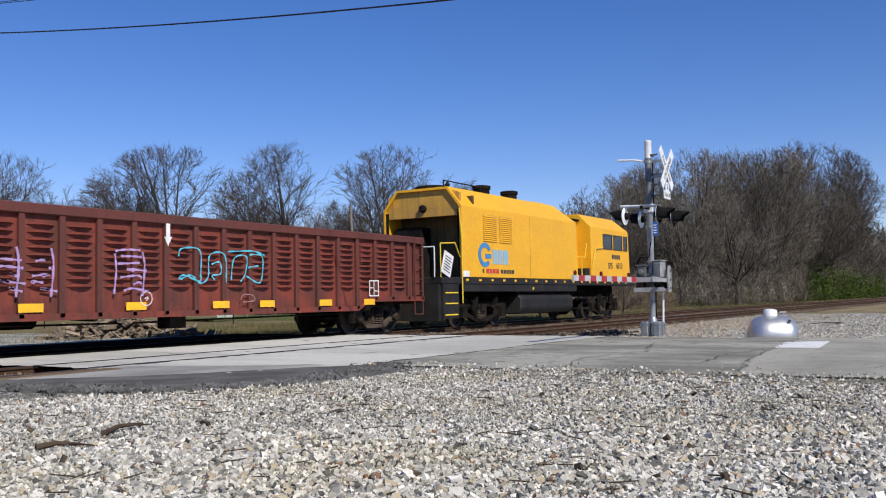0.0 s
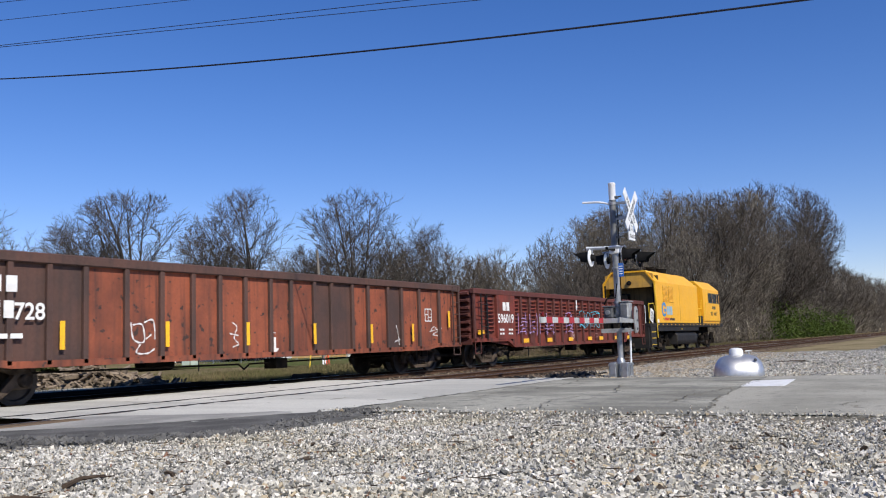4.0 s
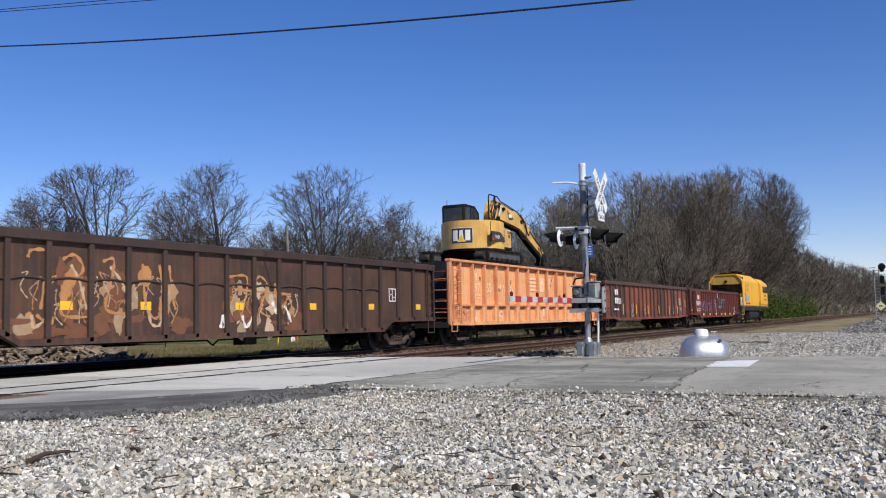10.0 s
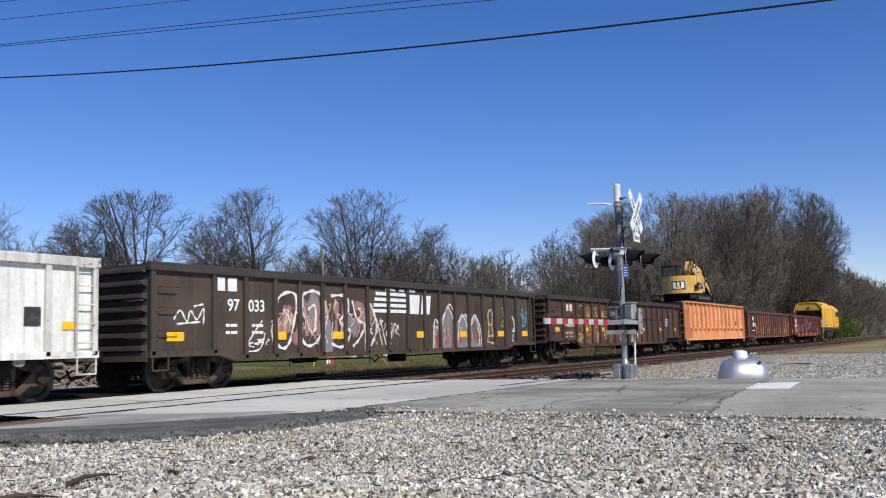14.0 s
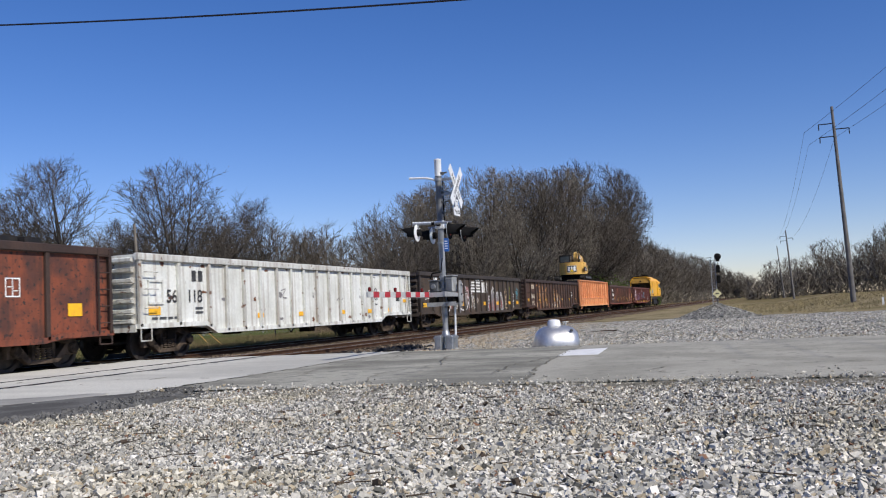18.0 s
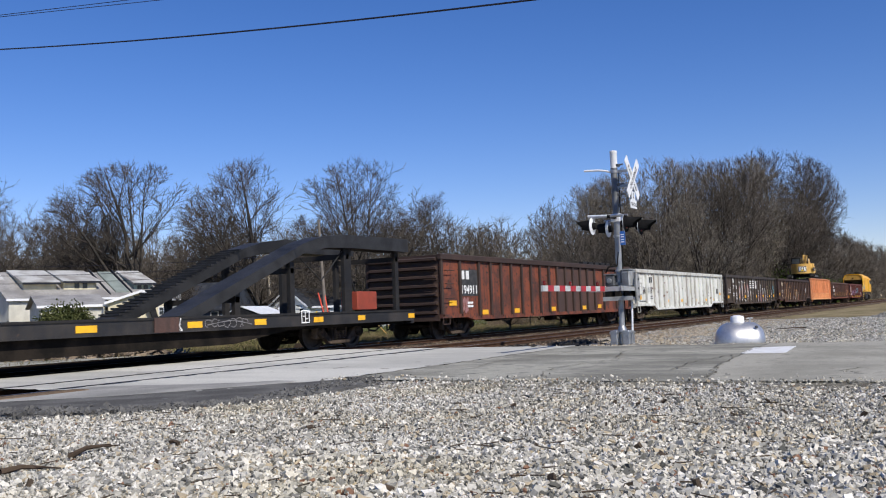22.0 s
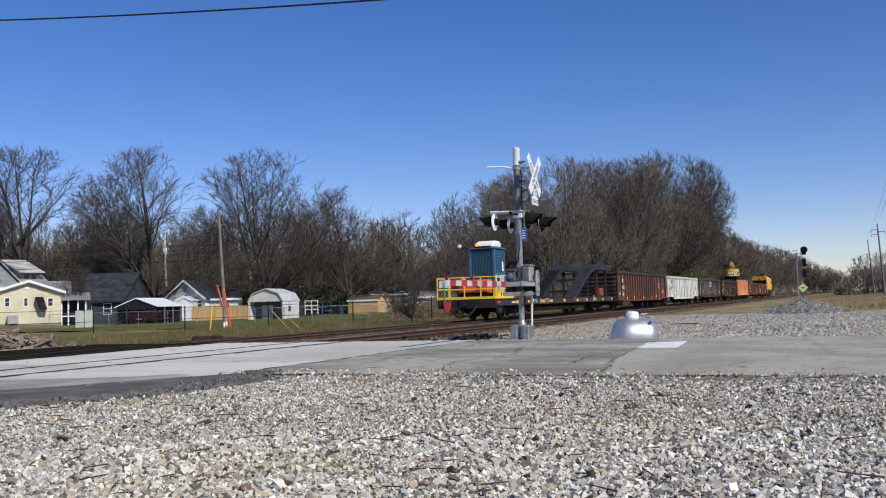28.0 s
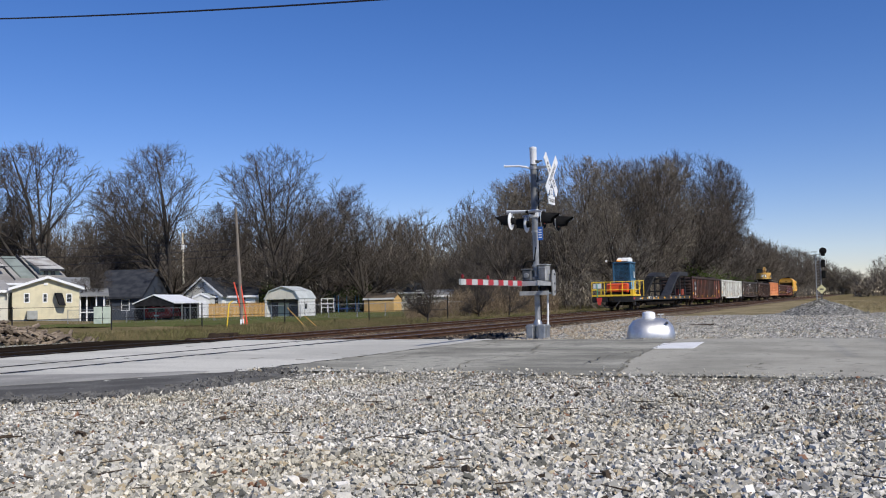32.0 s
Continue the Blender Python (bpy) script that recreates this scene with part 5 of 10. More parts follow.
def make_cars():
    # oxide red car with pressed side panels
    car, xs = gondola("oxide red gondola car with pressed side panels and sprayed graffiti", 19.82, 2.82, [OXIDE], OXIDE_DARK, [0, 1.02, 3.2] + [3.2 + 0.832 * k for k in range(1, 20)] + [19.8], kink=3.3)
    CARS["cr"] = (car, -22.08)
    for i in range(2, 21):
        w = xs[i + 1] - xs[i] - 0.26
        child("pressed_louvers", shared(("louver", round(w, 2)), lambda: louver_mesh(w, OXIDE, 2.42, 1.28)), car, pose((xs[i] + xs[i + 1]) / 2, NEAR_Y + 0.088, 0))
    bx("number_panel", (1.82, 3.38, NEAR_Y - 0.012, NEAR_Y + 0.08, 0.98, 2.64), OXIDE, car, "smooth oxide red panel with the car number")
    child("pressed_louvers", shared(("louver", 0.64), lambda: louver_mesh(0.64, OXIDE, 2.42, 1.28)), car, pose(1.40, NEAR_Y + 0.088, 0))
    bars(car, 2.30, 2.05, [0.24, 0.24], 0.32, 0.08, WHITE_PAINT, NEAR_Y - 0.014)
    text("596019", 0.46, WHITE_PAINT, car, side_at(1.85, NEAR_Y - 0.018, 1.60), label="white stencilled car number")
    for z in (1.30, 1.15):
        bars(car, 2.0, z, [0.14, 0.16], 0.07, 0.06, WHITE_PAINT, NEAR_Y - 0.014)
        bars(car, 2.75, z, [0.16, 0.14], 0.07, 0.06, WHITE_PAINT, NEAR_Y - 0.014)
    ladder(car, 0.46, 0.94, 1.02, 2.62, NEAR_Y - 0.01, BLACK, 6)
    for x in (0.5, 4.35, 6.7, 9.05, 11.4, 12.9, 15.1, 17.0):
        patch_plate(car, x, 0.90 if x > 3 else 1.25, 0.5, 0.16)
    data_box(car, 17.0, 1.05, 0.45)
    bm = B()
    prism(bm, [(9.82, 2.64), (9.92, 2.64), (9.92, 2.35), (9.97, 2.35), (9.87, 2.15), (9.77, 2.35), (9.82, 2.35)], "y", NEAR_Y - 0.012, NEAR_Y - 0.004)
    part("arrow_mark", bm, WHITE_PAINT, car)
    # bubble outlines in pale blue, then lilac tags
    Q = [(10.15, 1.95), (10.25, 2.12), (10.75, 2.10), (10.78, 1.60), (10.74, 1.42), (10.3, 1.55), (10.15, 1.45)]
    tag(car, [Q, [(10.2, 1.45), (10.5, 1.55), (10.76, 1.38), (11.0, 1.52), (11.05, 2.0), (11.5, 2.02), (11.55, 1.4)], [(11.1, 1.8), (11.35, 1.85), (11.38, 1.6), (11.12, 1.55), (11.2, 1.45)],
              [(11.7, 1.45), (11.8, 1.95), (12.2, 2.0), (12.15, 1.6), (12.0, 1.42)], [(12.3, 2.05), (12.72, 2.02), (12.70, 1.5), (12.55, 1.4), (12.2, 1.55)], [(12.25, 1.75), (12.6, 1.8)], [(11.6, 2.1), (12.4, 2.14), (12.8, 2.05)]], 0.04, "cyan")
    rg = random.Random(2)
    for x0, n in ((3.6, 5), (4.7, 4), (5.7, 5), (6.4, 5), (8.5, 7)):
        tag(car, [[(x0 + rg.uniform(0, 0.75), 1.2 + k * 0.13 + rg.uniform(0, 0.06)), (x0 + rg.uniform(0.2, 0.7), 1.26 + k * 0.13), (x0 + rg.uniform(0.1, 0.9), 1.2 + k * 0.14)] for k in range(n)] +
            [[(x0, 1.15), (x0 + 0.05, 1.6), (x0 + 0.02, 1.95)], [(x0 + 0.7, 1.1), (x0 + 0.75, 1.7), (x0 + 0.7, 2.0)]], 0.05, "lilac")
    tag(car, [[(9.3 + 0.15 * math.cos(a), 1.05 + 0.14 * math.sin(a)) for a in [k * 0.7 for k in range(10)]], [(9.26, 1.05), (9.34, 1.08), (9.3, 1.0)]], 0.025, "white", label="small white circle stroke mark")
    tag(car, [[(12.0, 1.0), (12.1, 1.12), (12.4, 1.1), (12.45, 0.98), (12.1, 0.95)]], 0.03, "rose")
    bx("door_plate", (16.7, 16.98, NEAR_Y + 0.06, NEAR_Y + 0.085, 1.95, 2.5), OXIDE, car, "plain red patch plate")

    # rust-red car with dark repaired panels
    car, xs = gondola("rust red and brown gondola car with tall smooth side posts", 19.19, 2.86, [RUSTY, RUST_BROWN, RUST_BROWN, RUST_BROWN, RUSTY, RUSTY, RUSTY, RUSTY, RUSTY, RUSTY, RUSTY, RUSTY, RUST_BROWN, RUST_BROWN, RUSTY, RUSTY, RUST_BROWN, RUSTY, RUSTY], RUST_BROWN, [0, 1.1, 2.12, 2.95, 3.78, 4.8, 5.76, 6.68, 7.54, 8.41, 9.34, 10.14, 11.11, 11.87, 12.86, 13.65, 14.71, 15.47, 16.52, 17.79, 19.1], belly=0.72, end_z=0.80, kink=2.2)
    CARS["ns"] = (car, -42.28)
    text("728", 0.44, WHITE_PAINT, car, side_at(2.18, NEAR_Y - 0.006, 1.60), label="white stencilled car number")
    bars(car, 1.7, 1.62, [0.2, 0.2], 0.32, 0.08, WHITE_PAINT)
    bars(car, 1.7, 2.1, [0.22, 0.22], 0.3, 0.1, WHITE_PAINT)
    bars(car, 1.5, 1.25, [0.3, 0.2, 0.25], 0.09, 0.06, WHITE_PAINT)
    for x, z in ((3.22, 1.30), (5.88, 1.30), (8.45, 1.29), (11.06, 1.27), (13.75, 1.25), (16.04, 1.27), (18.37, 1.70)):
        patch_plate(car, x, z, 0.11, 0.55)
    bm = B()
    prism(bm, [(9.49, 1.20), (9.56, 1.20), (9.56, 0.92), (9.67, 0.92), (9.52, 0.74), (9.37, 0.92), (9.49, 0.92)], "y", NEAR_Y + 0.07, NEAR_Y + 0.085)
    part("arrow_mark", bm, WHITE_PAINT, car)
    yp = NEAR_Y + 0.078
    tag(car, [[(4.95, 1.55), (5.02, 1.2), (5.3, 1.15), (5.25, 1.5), (5.0, 1.5)], [(5.3, 1.55), (5.55, 1.6), (5.6, 1.2)], [(5.2, 1.1), (5.1, 0.92), (5.4, 0.9), (5.6, 1.0)], [(5.35, 1.2), (5.5, 1.3)]], 0.04, "white", yp)
    tag(car, [[(8.0, 1.55), (8.15, 1.45), (8.05, 1.2), (8.2, 1.05), (8.0, 0.98)], [(7.9, 1.3), (8.2, 1.25)], [(9.3, 1.45), (9.4, 1.35), (9.55, 1.3)], [(15.2, 1.5), (15.3, 1.2), (15.35, 0.9)], [(15.1, 1.0), (15.5, 1.1)]], 0.035, "white", yp)
    tag(car, [[(17.3, 1.35), (17.5, 1.45), (17.7, 1.3), (17.4, 1.2), (17.8, 1.15)], [(17.2, 1.3), (18.0, 1.4)]], 0.03, "white", yp)
    data_box(car, 16.92, 1.62, 0.42, yp)

    # orange car that carries the excavator
    car, xs = gondola("faded orange high-sided gondola car carrying an excavator", 16.62, 3.14, [ORANGE], ORANGE_TRIM, [0, 0.87, 1.94, 3.01, 4.11, 5.24, 6.29, 7.45, 8.6, 9.7, 10.89, 12.07, 13.44, 14.77, 16.13], belly=0.72, end_z=0.74, kink=1.4, chord=0.10, deep=0.16, post_w=0.10, interior=RUST_BROWN, recess=0.82, end_mat=BLACK)
    CARS["or"] = (car, -60.35)
    bm = B()
    for i in range(14):
        box(bm, xs[i] + 0.05, xs[i + 1] - 0.05, NEAR_Y + 0.02, NEAR_Y + 0.16, 1.42, 1.48)
    part("side_shelf", bm, ORANGE_TRIM, car)
    for i in range(0, 13):
        x = xs[i + 1]
        bx("gusset", (x - 0.26, x - 0.05, NEAR_Y + 0.03, NEAR_Y + 0.16, 0.80, 1.42), ORANGE, car)
    ladder(car, 0.10, 0.70, 0.80, 2.85, NEAR_Y - 0.02, ORANGE_TRIM, 7)
    for yy in (NEAR_Y + 0.03, -NEAR_Y - 0.13):
        bx("corner_post", (-0.02, 0.10, yy, yy + 0.10, 0.76, 3.02), ORANGE_TRIM, car, bevel=0.01)
    for k in range(6):
        bm = B()
        rod(bm, (0.0, NEAR_Y + 0.06, 0.98 + k * 0.34), (0.0, -0.62, 1.00 + k * 0.34), 0.017, seg=6)
        part("end_rung", bm, RUSTY, car)
    bm = B()
    pipe(bm, [(0.05, -0.52, 0.90), (0.0, -0.58, 2.05), (-0.06, -0.50, 2.30), (0.02, -0.36, 2.55), (0.04, -0.30, 2.95)], 0.04, 8)
    pipe(bm, [(0.06, -0.20, 0.90), (0.02, -0.28, 1.7), (0.0, -0.36, 2.2), (0.02, -0.30, 2.5)], 0.028, 8)
    part("bent_pipe", bm, RUSTY, car, "rusty bent pipes across the open end")
    bx("underframe", (3.1, 13.5, -1.30, 1.30, 0.44, 0.72), UNDER, car)
    bx("end_platform", (-0.02, 0.86, -1.42, 1.42, 0.70, 0.78), BLACK, car)
    bm = B()
    rod(bm, (1.15, NEAR_Y + 0.05, 1.22), (1.15, NEAR_Y - 0.01, 1.22), 0.12, seg=14)
    box(bm, 0.95, 1.35, NEAR_Y + 0.02, NEAR_Y + 0.05, 0.85, 1.15)
    part("brake_gear_box", bm, ORANGE_TRIM, car)
    bars(car, 2.1, 2.42, [0.16, 0.16], 0.28, 0.10, PALE_PEACH, NEAR_Y + 0.15)
    text("997", 0.48, PALE_PEACH, car, side_at(2.06, NEAR_Y + 0.148, 1.98), label="pale stencilled car number")
    text("255", 0.50, PALE_PEACH, car, side_at(3.1, NEAR_Y + 0.148, 1.98), label="pale stencilled car number")
    text("MW", 0.46, PALE_PEACH, car, side_at(4.42, NEAR_Y + 0.148, 1.98), label="pale stencilled letters")
    rg = random.Random(44)
    for k in range(16):
        blotch(car, rg.choice((5.6, 6.0, 2.5, 8.0, 10.3, 12.6, 13.9, 0.5)) + rg.uniform(-0.4, 0.4), rg.choice((2.7, 2.85, 2.4)) + rg.uniform(-0.1, 0.1), rg.uniform(0.02, 0.07), rg.uniform(0.03, 0.12), "rustfill", NEAR_Y + 0.152, rg)
    for z in (1.82, 1.72):
        bars(car, 2.05, z, [0.35, 0.3], 0.06, 0.08, PALE_PEACH, NEAR_Y + 0.15)
    # a pale horse-and-bars company mark, kept to plain shapes
    for k in range(4):
        bars(car, 7.45 + 0.10 * k, 2.10 + k * 0.16, [1.35 - 0.10 * k], 0.10, 0, PALE_PEACH, NEAR_Y + 0.148, "company_mark")
    bm = B()
    y0, y1 = NEAR_Y + 0.14, NEAR_Y + 0.146
    for poly in ([(8.82, 2.08), (9.48, 2.08), (9.60, 2.70), (8.94, 2.70)], [(9.62, 2.08), (10.16, 2.08), (10.28, 2.70), (9.74, 2.70)]):
        prism(bm, poly, "y", y0, y1)
    part("company_mark", bm, PALE_PEACH, car)
    for x in (1.0, 4.2, 6.2, 9.1, 11.0, 12.9, 15.4):
        patch_plate(car, x, 1.58 if x not in (15.4,) else 1.7, 0.5 if x < 15 else 0.35, 0.13 if x > 1.1 else 0.26, y=NEAR_Y + 0.15)
    tag(car, [[(5.5, 2.3), (5.55, 2.0), (5.4, 1.75), (5.6, 1.6), (5.95, 1.7), (5.9, 2.1), (5.75, 2.25), (5.65, 2.05), (5.55, 2.15)]], 0.045, "white", NEAR_Y + 0.145)
    tag(car, [[(11.0 + 0.13 * k, 1.75 + 0.12 * (k % 2)), (11.05 + 0.13 * k, 2.0 - 0.08 * (k % 3)), (11.1 + 0.13 * k, 1.7)] for k in range(5)] + [[(10.95, 1.8), (11.7, 1.95)]], 0.03, "black", NEAR_Y + 0.145)
    bx("placard", (14.1, 14.5, NEAR_Y + 0.13, NEAR_Y + 0.15, 1.70, 1.98), BLACK_PAINT, car, "black and white data plate")
    tag(car, [[(1.6, 1.35), (1.75, 0.95), (1.85, 1.35)], [(2.2, 1.3), (2.3, 0.9), (2.4, 1.25)], [(4.5, 0.98), (4.7, 1.25), (4.8, 1.0), (4.5, 1.1)]], 0.05, "white", NEAR_Y + 0.145)
    bx("white_patch", (9.35, 9.85, NEAR_Y + 0.135, NEAR_Y + 0.15, 0.98, 1.33), WHITE_PAINT, car, "white paint patch")

    # dark brown car with a rib along its middle
    car, xs = gondola("dark brown gondola car with tan and orange graffiti", 19.87, 2.84, [BROWN], BROWN_TRIM, [0, 1.6, 3.13, 4.04, 5.07, 6.07, 7.13, 8.13, 9.19, 10.22, 11.24, 12.33, 13.33, 14.32, 15.34, 16.33, 17.39, 18.41, 19.84], belly=0.62, end_z=0.92, kink=3.4)
    CARS["pc"] = (car, -81.43)
    bm = B()
    pts = []
    for i in range(15):
        a, b = xs[i] + 0.06, xs[i + 1] - 0.06
        for t in (0, 0.25, 0.5, 0.75, 1.0):
            pts.append((a + (b - a) * t, 1.88 + 0.05 * math.sin(math.pi * t)))
    for (xa, za), (xb, zb) in zip(pts, pts[1:]):
        rod(bm, (xa, NEAR_Y + 0.075, za), (xb, NEAR_Y + 0.075, zb), 0.028, seg=5)
    part("side_bead", bm, BROWN_TRIM, car)
    bars(car, 2.08, 2.18, [0.22, 0.26], 0.30, 0.16, CREAM_PAINT, NEAR_Y + 0.085)
    text("598616", 0.41, CREAM_PAINT, car, side_at(1.68, NEAR_Y + 0.08, 1.50), label="cream stencilled car number")
    text("LD LMT 148000", 0.15, CREAM_PAINT, car, side_at(1.72, NEAR_Y + 0.08, 1.18), label="cream stencilled load limit")
    text("LT WT    71000", 0.15, CREAM_PAINT, car, side_at(1.72, NEAR_Y + 0.08, 1.00), label="cream stencilled weight")
    for x in (1.0, 4.5, 6.6, 9.7, 12.8, 15.85, 18.8):
        patch_plate(car, x, 1.38, 0.45 if x in (1.0, 6.75) else 0.3, 0.18, y=NEAR_Y + 0.085)
    yp = NEAR_Y + 0.078
    tag(car, [[(3.6, 2.3), (3.7, 2.45), (4.1, 2.4), (4.0, 1.9), (3.9, 1.3)], [(4.4, 2.3), (4.7, 2.4), (4.9, 2.1), (4.5, 1.7), (4.4, 1.2), (5.1, 1.15)], [(5.4, 2.3), (5.7, 2.35), (5.6, 1.8), (5.5, 1.3), (6.1, 1.2)],
              [(6.5, 2.3), (6.6, 1.4), (6.9, 1.1), (7.1, 1.5), (7.0, 2.3)], [(7.3, 2.3), (7.4, 1.6), (7.5, 1.3)], [(3.8, 1.2), (4.1, 1.0), (4.2, 1.15)]], 0.075, "orange", yp)
    tag(car, [[(4.6, 2.2), (4.8, 1.9), (5.0, 1.3)], [(5.6, 2.2), (5.9, 1.9), (6.2, 1.4)], [(6.7, 1.35), (6.75, 1.0), (7.0, 0.95), (7.1, 1.3)], [(3.7, 1.2), (3.75, 0.95), (4.0, 1.1)]], 0.07, "tan", yp)
    tag(car, [[(9.3, 2.1), (9.9, 2.15), (10.0, 1.9), (9.8, 1.2)], [(10.3, 2.0), (10.5, 2.15), (10.8, 1.9), (10.5, 1.3), (10.9, 1.1)], [(11.1, 2.0), (11.3, 1.3), (11.7, 1.6), (11.9, 1.1)], [(9.5, 1.8), (11.8, 1.7)]], 0.07, "orange", yp)
    tag(car, [[(9.8, 1.15), (9.95, 0.85), (10.2, 1.1)], [(11.0, 1.5), (11.2, 1.2), (11.5, 1.4), (11.8, 0.95)], [(9.0, 0.85), (9.1, 1.15), (9.15, 0.85)]], 0.10, "white", yp)
    data_box(car, 16.9, 1.55, 0.42, yp)
    scrawl(car, 3.5, 7.5, 0.95, 2.25, 30, 0.03, ("tan", "orange", "dulltan"), yp - 0.004, 191)
    scrawl(car, 9.2, 12.0, 0.9, 2.1, 20, 0.03, ("orange", "tan"), yp - 0.004, 192)
    rg = random.Random(8)
    for x0, x1, z0, z1, inks in ((3.4, 7.6, 1.0, 2.1, ("rustfill", "dulltan", "rustfill", "orange")), (9.3, 12.2, 1.0, 2.0, ("rustfill", "dulltan", "tan", "rustfill"))):
        for k in range(26):
            blotch(car, rg.uniform(x0, x1), rg.uniform(z0, z1) - 0.12 * (k % 3), rg.uniform(0.12, 0.32), rg.uniform(0.12, 0.38), inks[k % 4], yp + 0.010, rg)
    for k in range(22):
        blotch(car, rg.uniform(0.4, 19.4), 0.75 + rg.random() * 0.35, rg.uniform(0.2, 0.6), rg.uniform(0.05, 0.16), "rustfill", yp + 0.010, rg)

    # black-brown car with big outlined graffiti
    car, xs = gondola("black-brown gondola car with large white outlined graffiti", 19.80, 2.84, [UMBER], UMBER_TRIM, [0, 1.92, 2.97, 4.05, 5.02, 5.98, 7.02, 8.11, 9.2, 10.3, 11.31, 12.28, 13.28, 14.27, 15.33, 16.27, 17.14, 18.09, 19.64], belly=0.66, end_z=0.80, kink=2.6)
    CARS["nw"] = (car, -102.63)
    yp = NEAR_Y + 0.078
    bars(car, 2.05, 2.28, [0.24, 0.30], 0.32, 0.10, WHITE_PAINT, yp)
    text("97", 0.40, WHITE_PAINT, car, side_at(2.38, yp, 1.82), label="white stencilled car number")
    text("033", 0.40, WHITE_PAINT, car, side_at(3.10, yp, 1.82), label="white stencilled car number")
    for z in (1.44, 1.27):
        bars(car, 2.32, z, [0.12, 0.22], 0.07, 0.04, WHITE_PAINT, yp)
        bars(car, 3.22, z, [0.10, 0.10, 0.14], 0.07, 0.03, WHITE_PAINT, yp)
    for x in (0.75, 4.25, 6.7, 11.1, 13.9, 16.8, 18.9):
        patch_plate(car, x, 1.22, 0.5, 0.20, y=yp)
    for k in range(4):
        bars(car, 8.4 + 0.06 * k, 1.88 + k * 0.17, [1.9 - 0.06 * k], 0.10, 0, WHITE_PAINT, yp, "company_mark")
    bm = B()
    for poly in ([(10.32, 1.86), (10.98, 1.86), (11.08, 2.46), (10.42, 2.46)], [(11.12, 1.86), (11.66, 1.86), (11.76, 2.46), (11.22, 2.46)]):
        prism(bm, poly, "y", yp - 0.006, yp)
    part("company_mark", bm, WHITE_PAINT, car)
    bars(car, 9.1, 2.54, [0.55, 0.3, 0.45], 0.07, 0.2, WHITE_PAINT, yp)
    tag(car, [[(4.0, 1.1), (4.2, 2.15), (4.9, 2.25), (4.7, 1.2), (4.4, 0.9), (4.0, 1.1)], [(5.2, 2.3), (5.7, 2.4), (6.1, 2.1), (5.9, 1.2), (5.4, 0.95), (5.1, 1.3), (5.2, 2.3)],
              [(6.4, 2.3), (7.1, 2.3), (7.2, 1.9), (6.8, 1.6), (7.3, 1.3), (6.9, 0.9), (6.4, 1.0)], [(7.4, 2.2), (7.6, 1.7), (8.0, 1.5), (7.7, 1.1), (7.4, 0.9)], [(5.4, 1.9), (5.7, 2.0), (5.7, 1.4), (5.5, 1.3)],
              [(8.1, 2.2), (8.4, 2.0), (8.6, 1.4), (8.3, 0.9)]], 0.09, "white", yp)
    tag(car, [[(4.3, 1.3), (4.5, 2.0)], [(4.55, 1.3), (4.65, 2.0)], [(5.35, 1.2), (5.4, 2.1)], [(5.8, 1.2), (5.85, 2.1)], [(6.6, 1.2), (6.7, 2.1)], [(6.9, 1.3), (7.0, 2.1)]], 0.16, "rose", yp + 0.004)
    tag(car, [[(11.9, 0.85), (12.0, 1.7), (12.4, 1.5), (12.9, 2.2), (13.3, 1.9), (13.4, 0.9)], [(13.5, 1.0), (13.8, 1.9), (14.3, 1.5), (14.8, 1.9), (15.1, 1.2), (15.0, 0.8)]], 0.06, "white", yp)
    tag(car, [[(12.2 + 0.5 * k, 0.9), (12.25 + 0.5 * k, 1.4)] for k in range(6)], 0.12, "red", yp + 0.003)
    tag(car, [[(15.7, 0.9), (15.85, 1.4), (15.8, 1.9), (16.0, 2.1), (16.15, 1.9), (16.1, 1.4), (16.3, 0.9), (15.7, 0.95)], [(15.8, 1.15), (16.2, 1.15)], [(15.85, 1.55), (16.12, 1.55)]], 0.09, "tan", yp)
    tag(car, [[(17.0, 2.2), (17.1, 1.8), (16.9, 1.5), (17.3, 1.6), (17.2, 2.2)], [(17.1, 1.4), (17.3, 1.9)]], 0.07, "green", yp)
    tag(car, [[(17.8, 1.9), (18.0, 1.5), (17.8, 1.3), (18.1, 1.4), (18.1, 1.9)], [(17.85, 1.2), (17.85, 0.9), (18.05, 0.9)], [(17.9, 1.8), (18.1, 1.7)]], 0.07, "white", yp)
    tag(car, [[(18.6, 2.0), (18.8, 1.7), (18.7, 1.5), (19.0, 1.6), (19.1, 2.1)], [(18.7, 1.9), (19.0, 1.8)], [(18.75, 2.2), (18.85, 1.9)]], 0.06, "cyan", yp)
    tag(car, [[(0.7, 1.6), (0.9, 1.8), (1.1, 1.55), (1.2, 1.8), (1.4, 1.6), (1.6, 1.85), (1.6, 1.5)], [(0.8, 1.5), (1.5, 1.55)], [(1.3, 1.9), (1.6, 1.95)]], 0.05, "white", yp)
    tag(car, [[(3.0, 0.95), (3.3, 1.3), (3.6, 1.6)], [(3.0, 0.85), (3.5, 0.9), (3.7, 1.3)], [(9.2, 1.5), (9.4, 1.3), (9.6, 1.55), (9.8, 1.35)], [(8.6, 1.7), (8.9, 0.9)], [(8.8, 1.7), (9.1, 0.9)]], 0.05, "white", yp)

    top = [(11.90, 1.50), (12.25, 1.42), (12.62, 1.90), (12.92, 2.14), (13.15, 1.86), (13.42, 1.52), (13.75, 1.78), (14.12, 1.90), (14.42, 1.52), (14.80, 1.80), (15.08, 1.60), (15.22, 1.22)]
    bm = B()
    prism(bm, [(11.86, 0.74)] + top + [(15.26, 0.74)], "y", yp + 0.004, yp + 0.012)
    part("paint_fill", bm, INK["grey"], car, "faded grey fill of a sprayed piece")
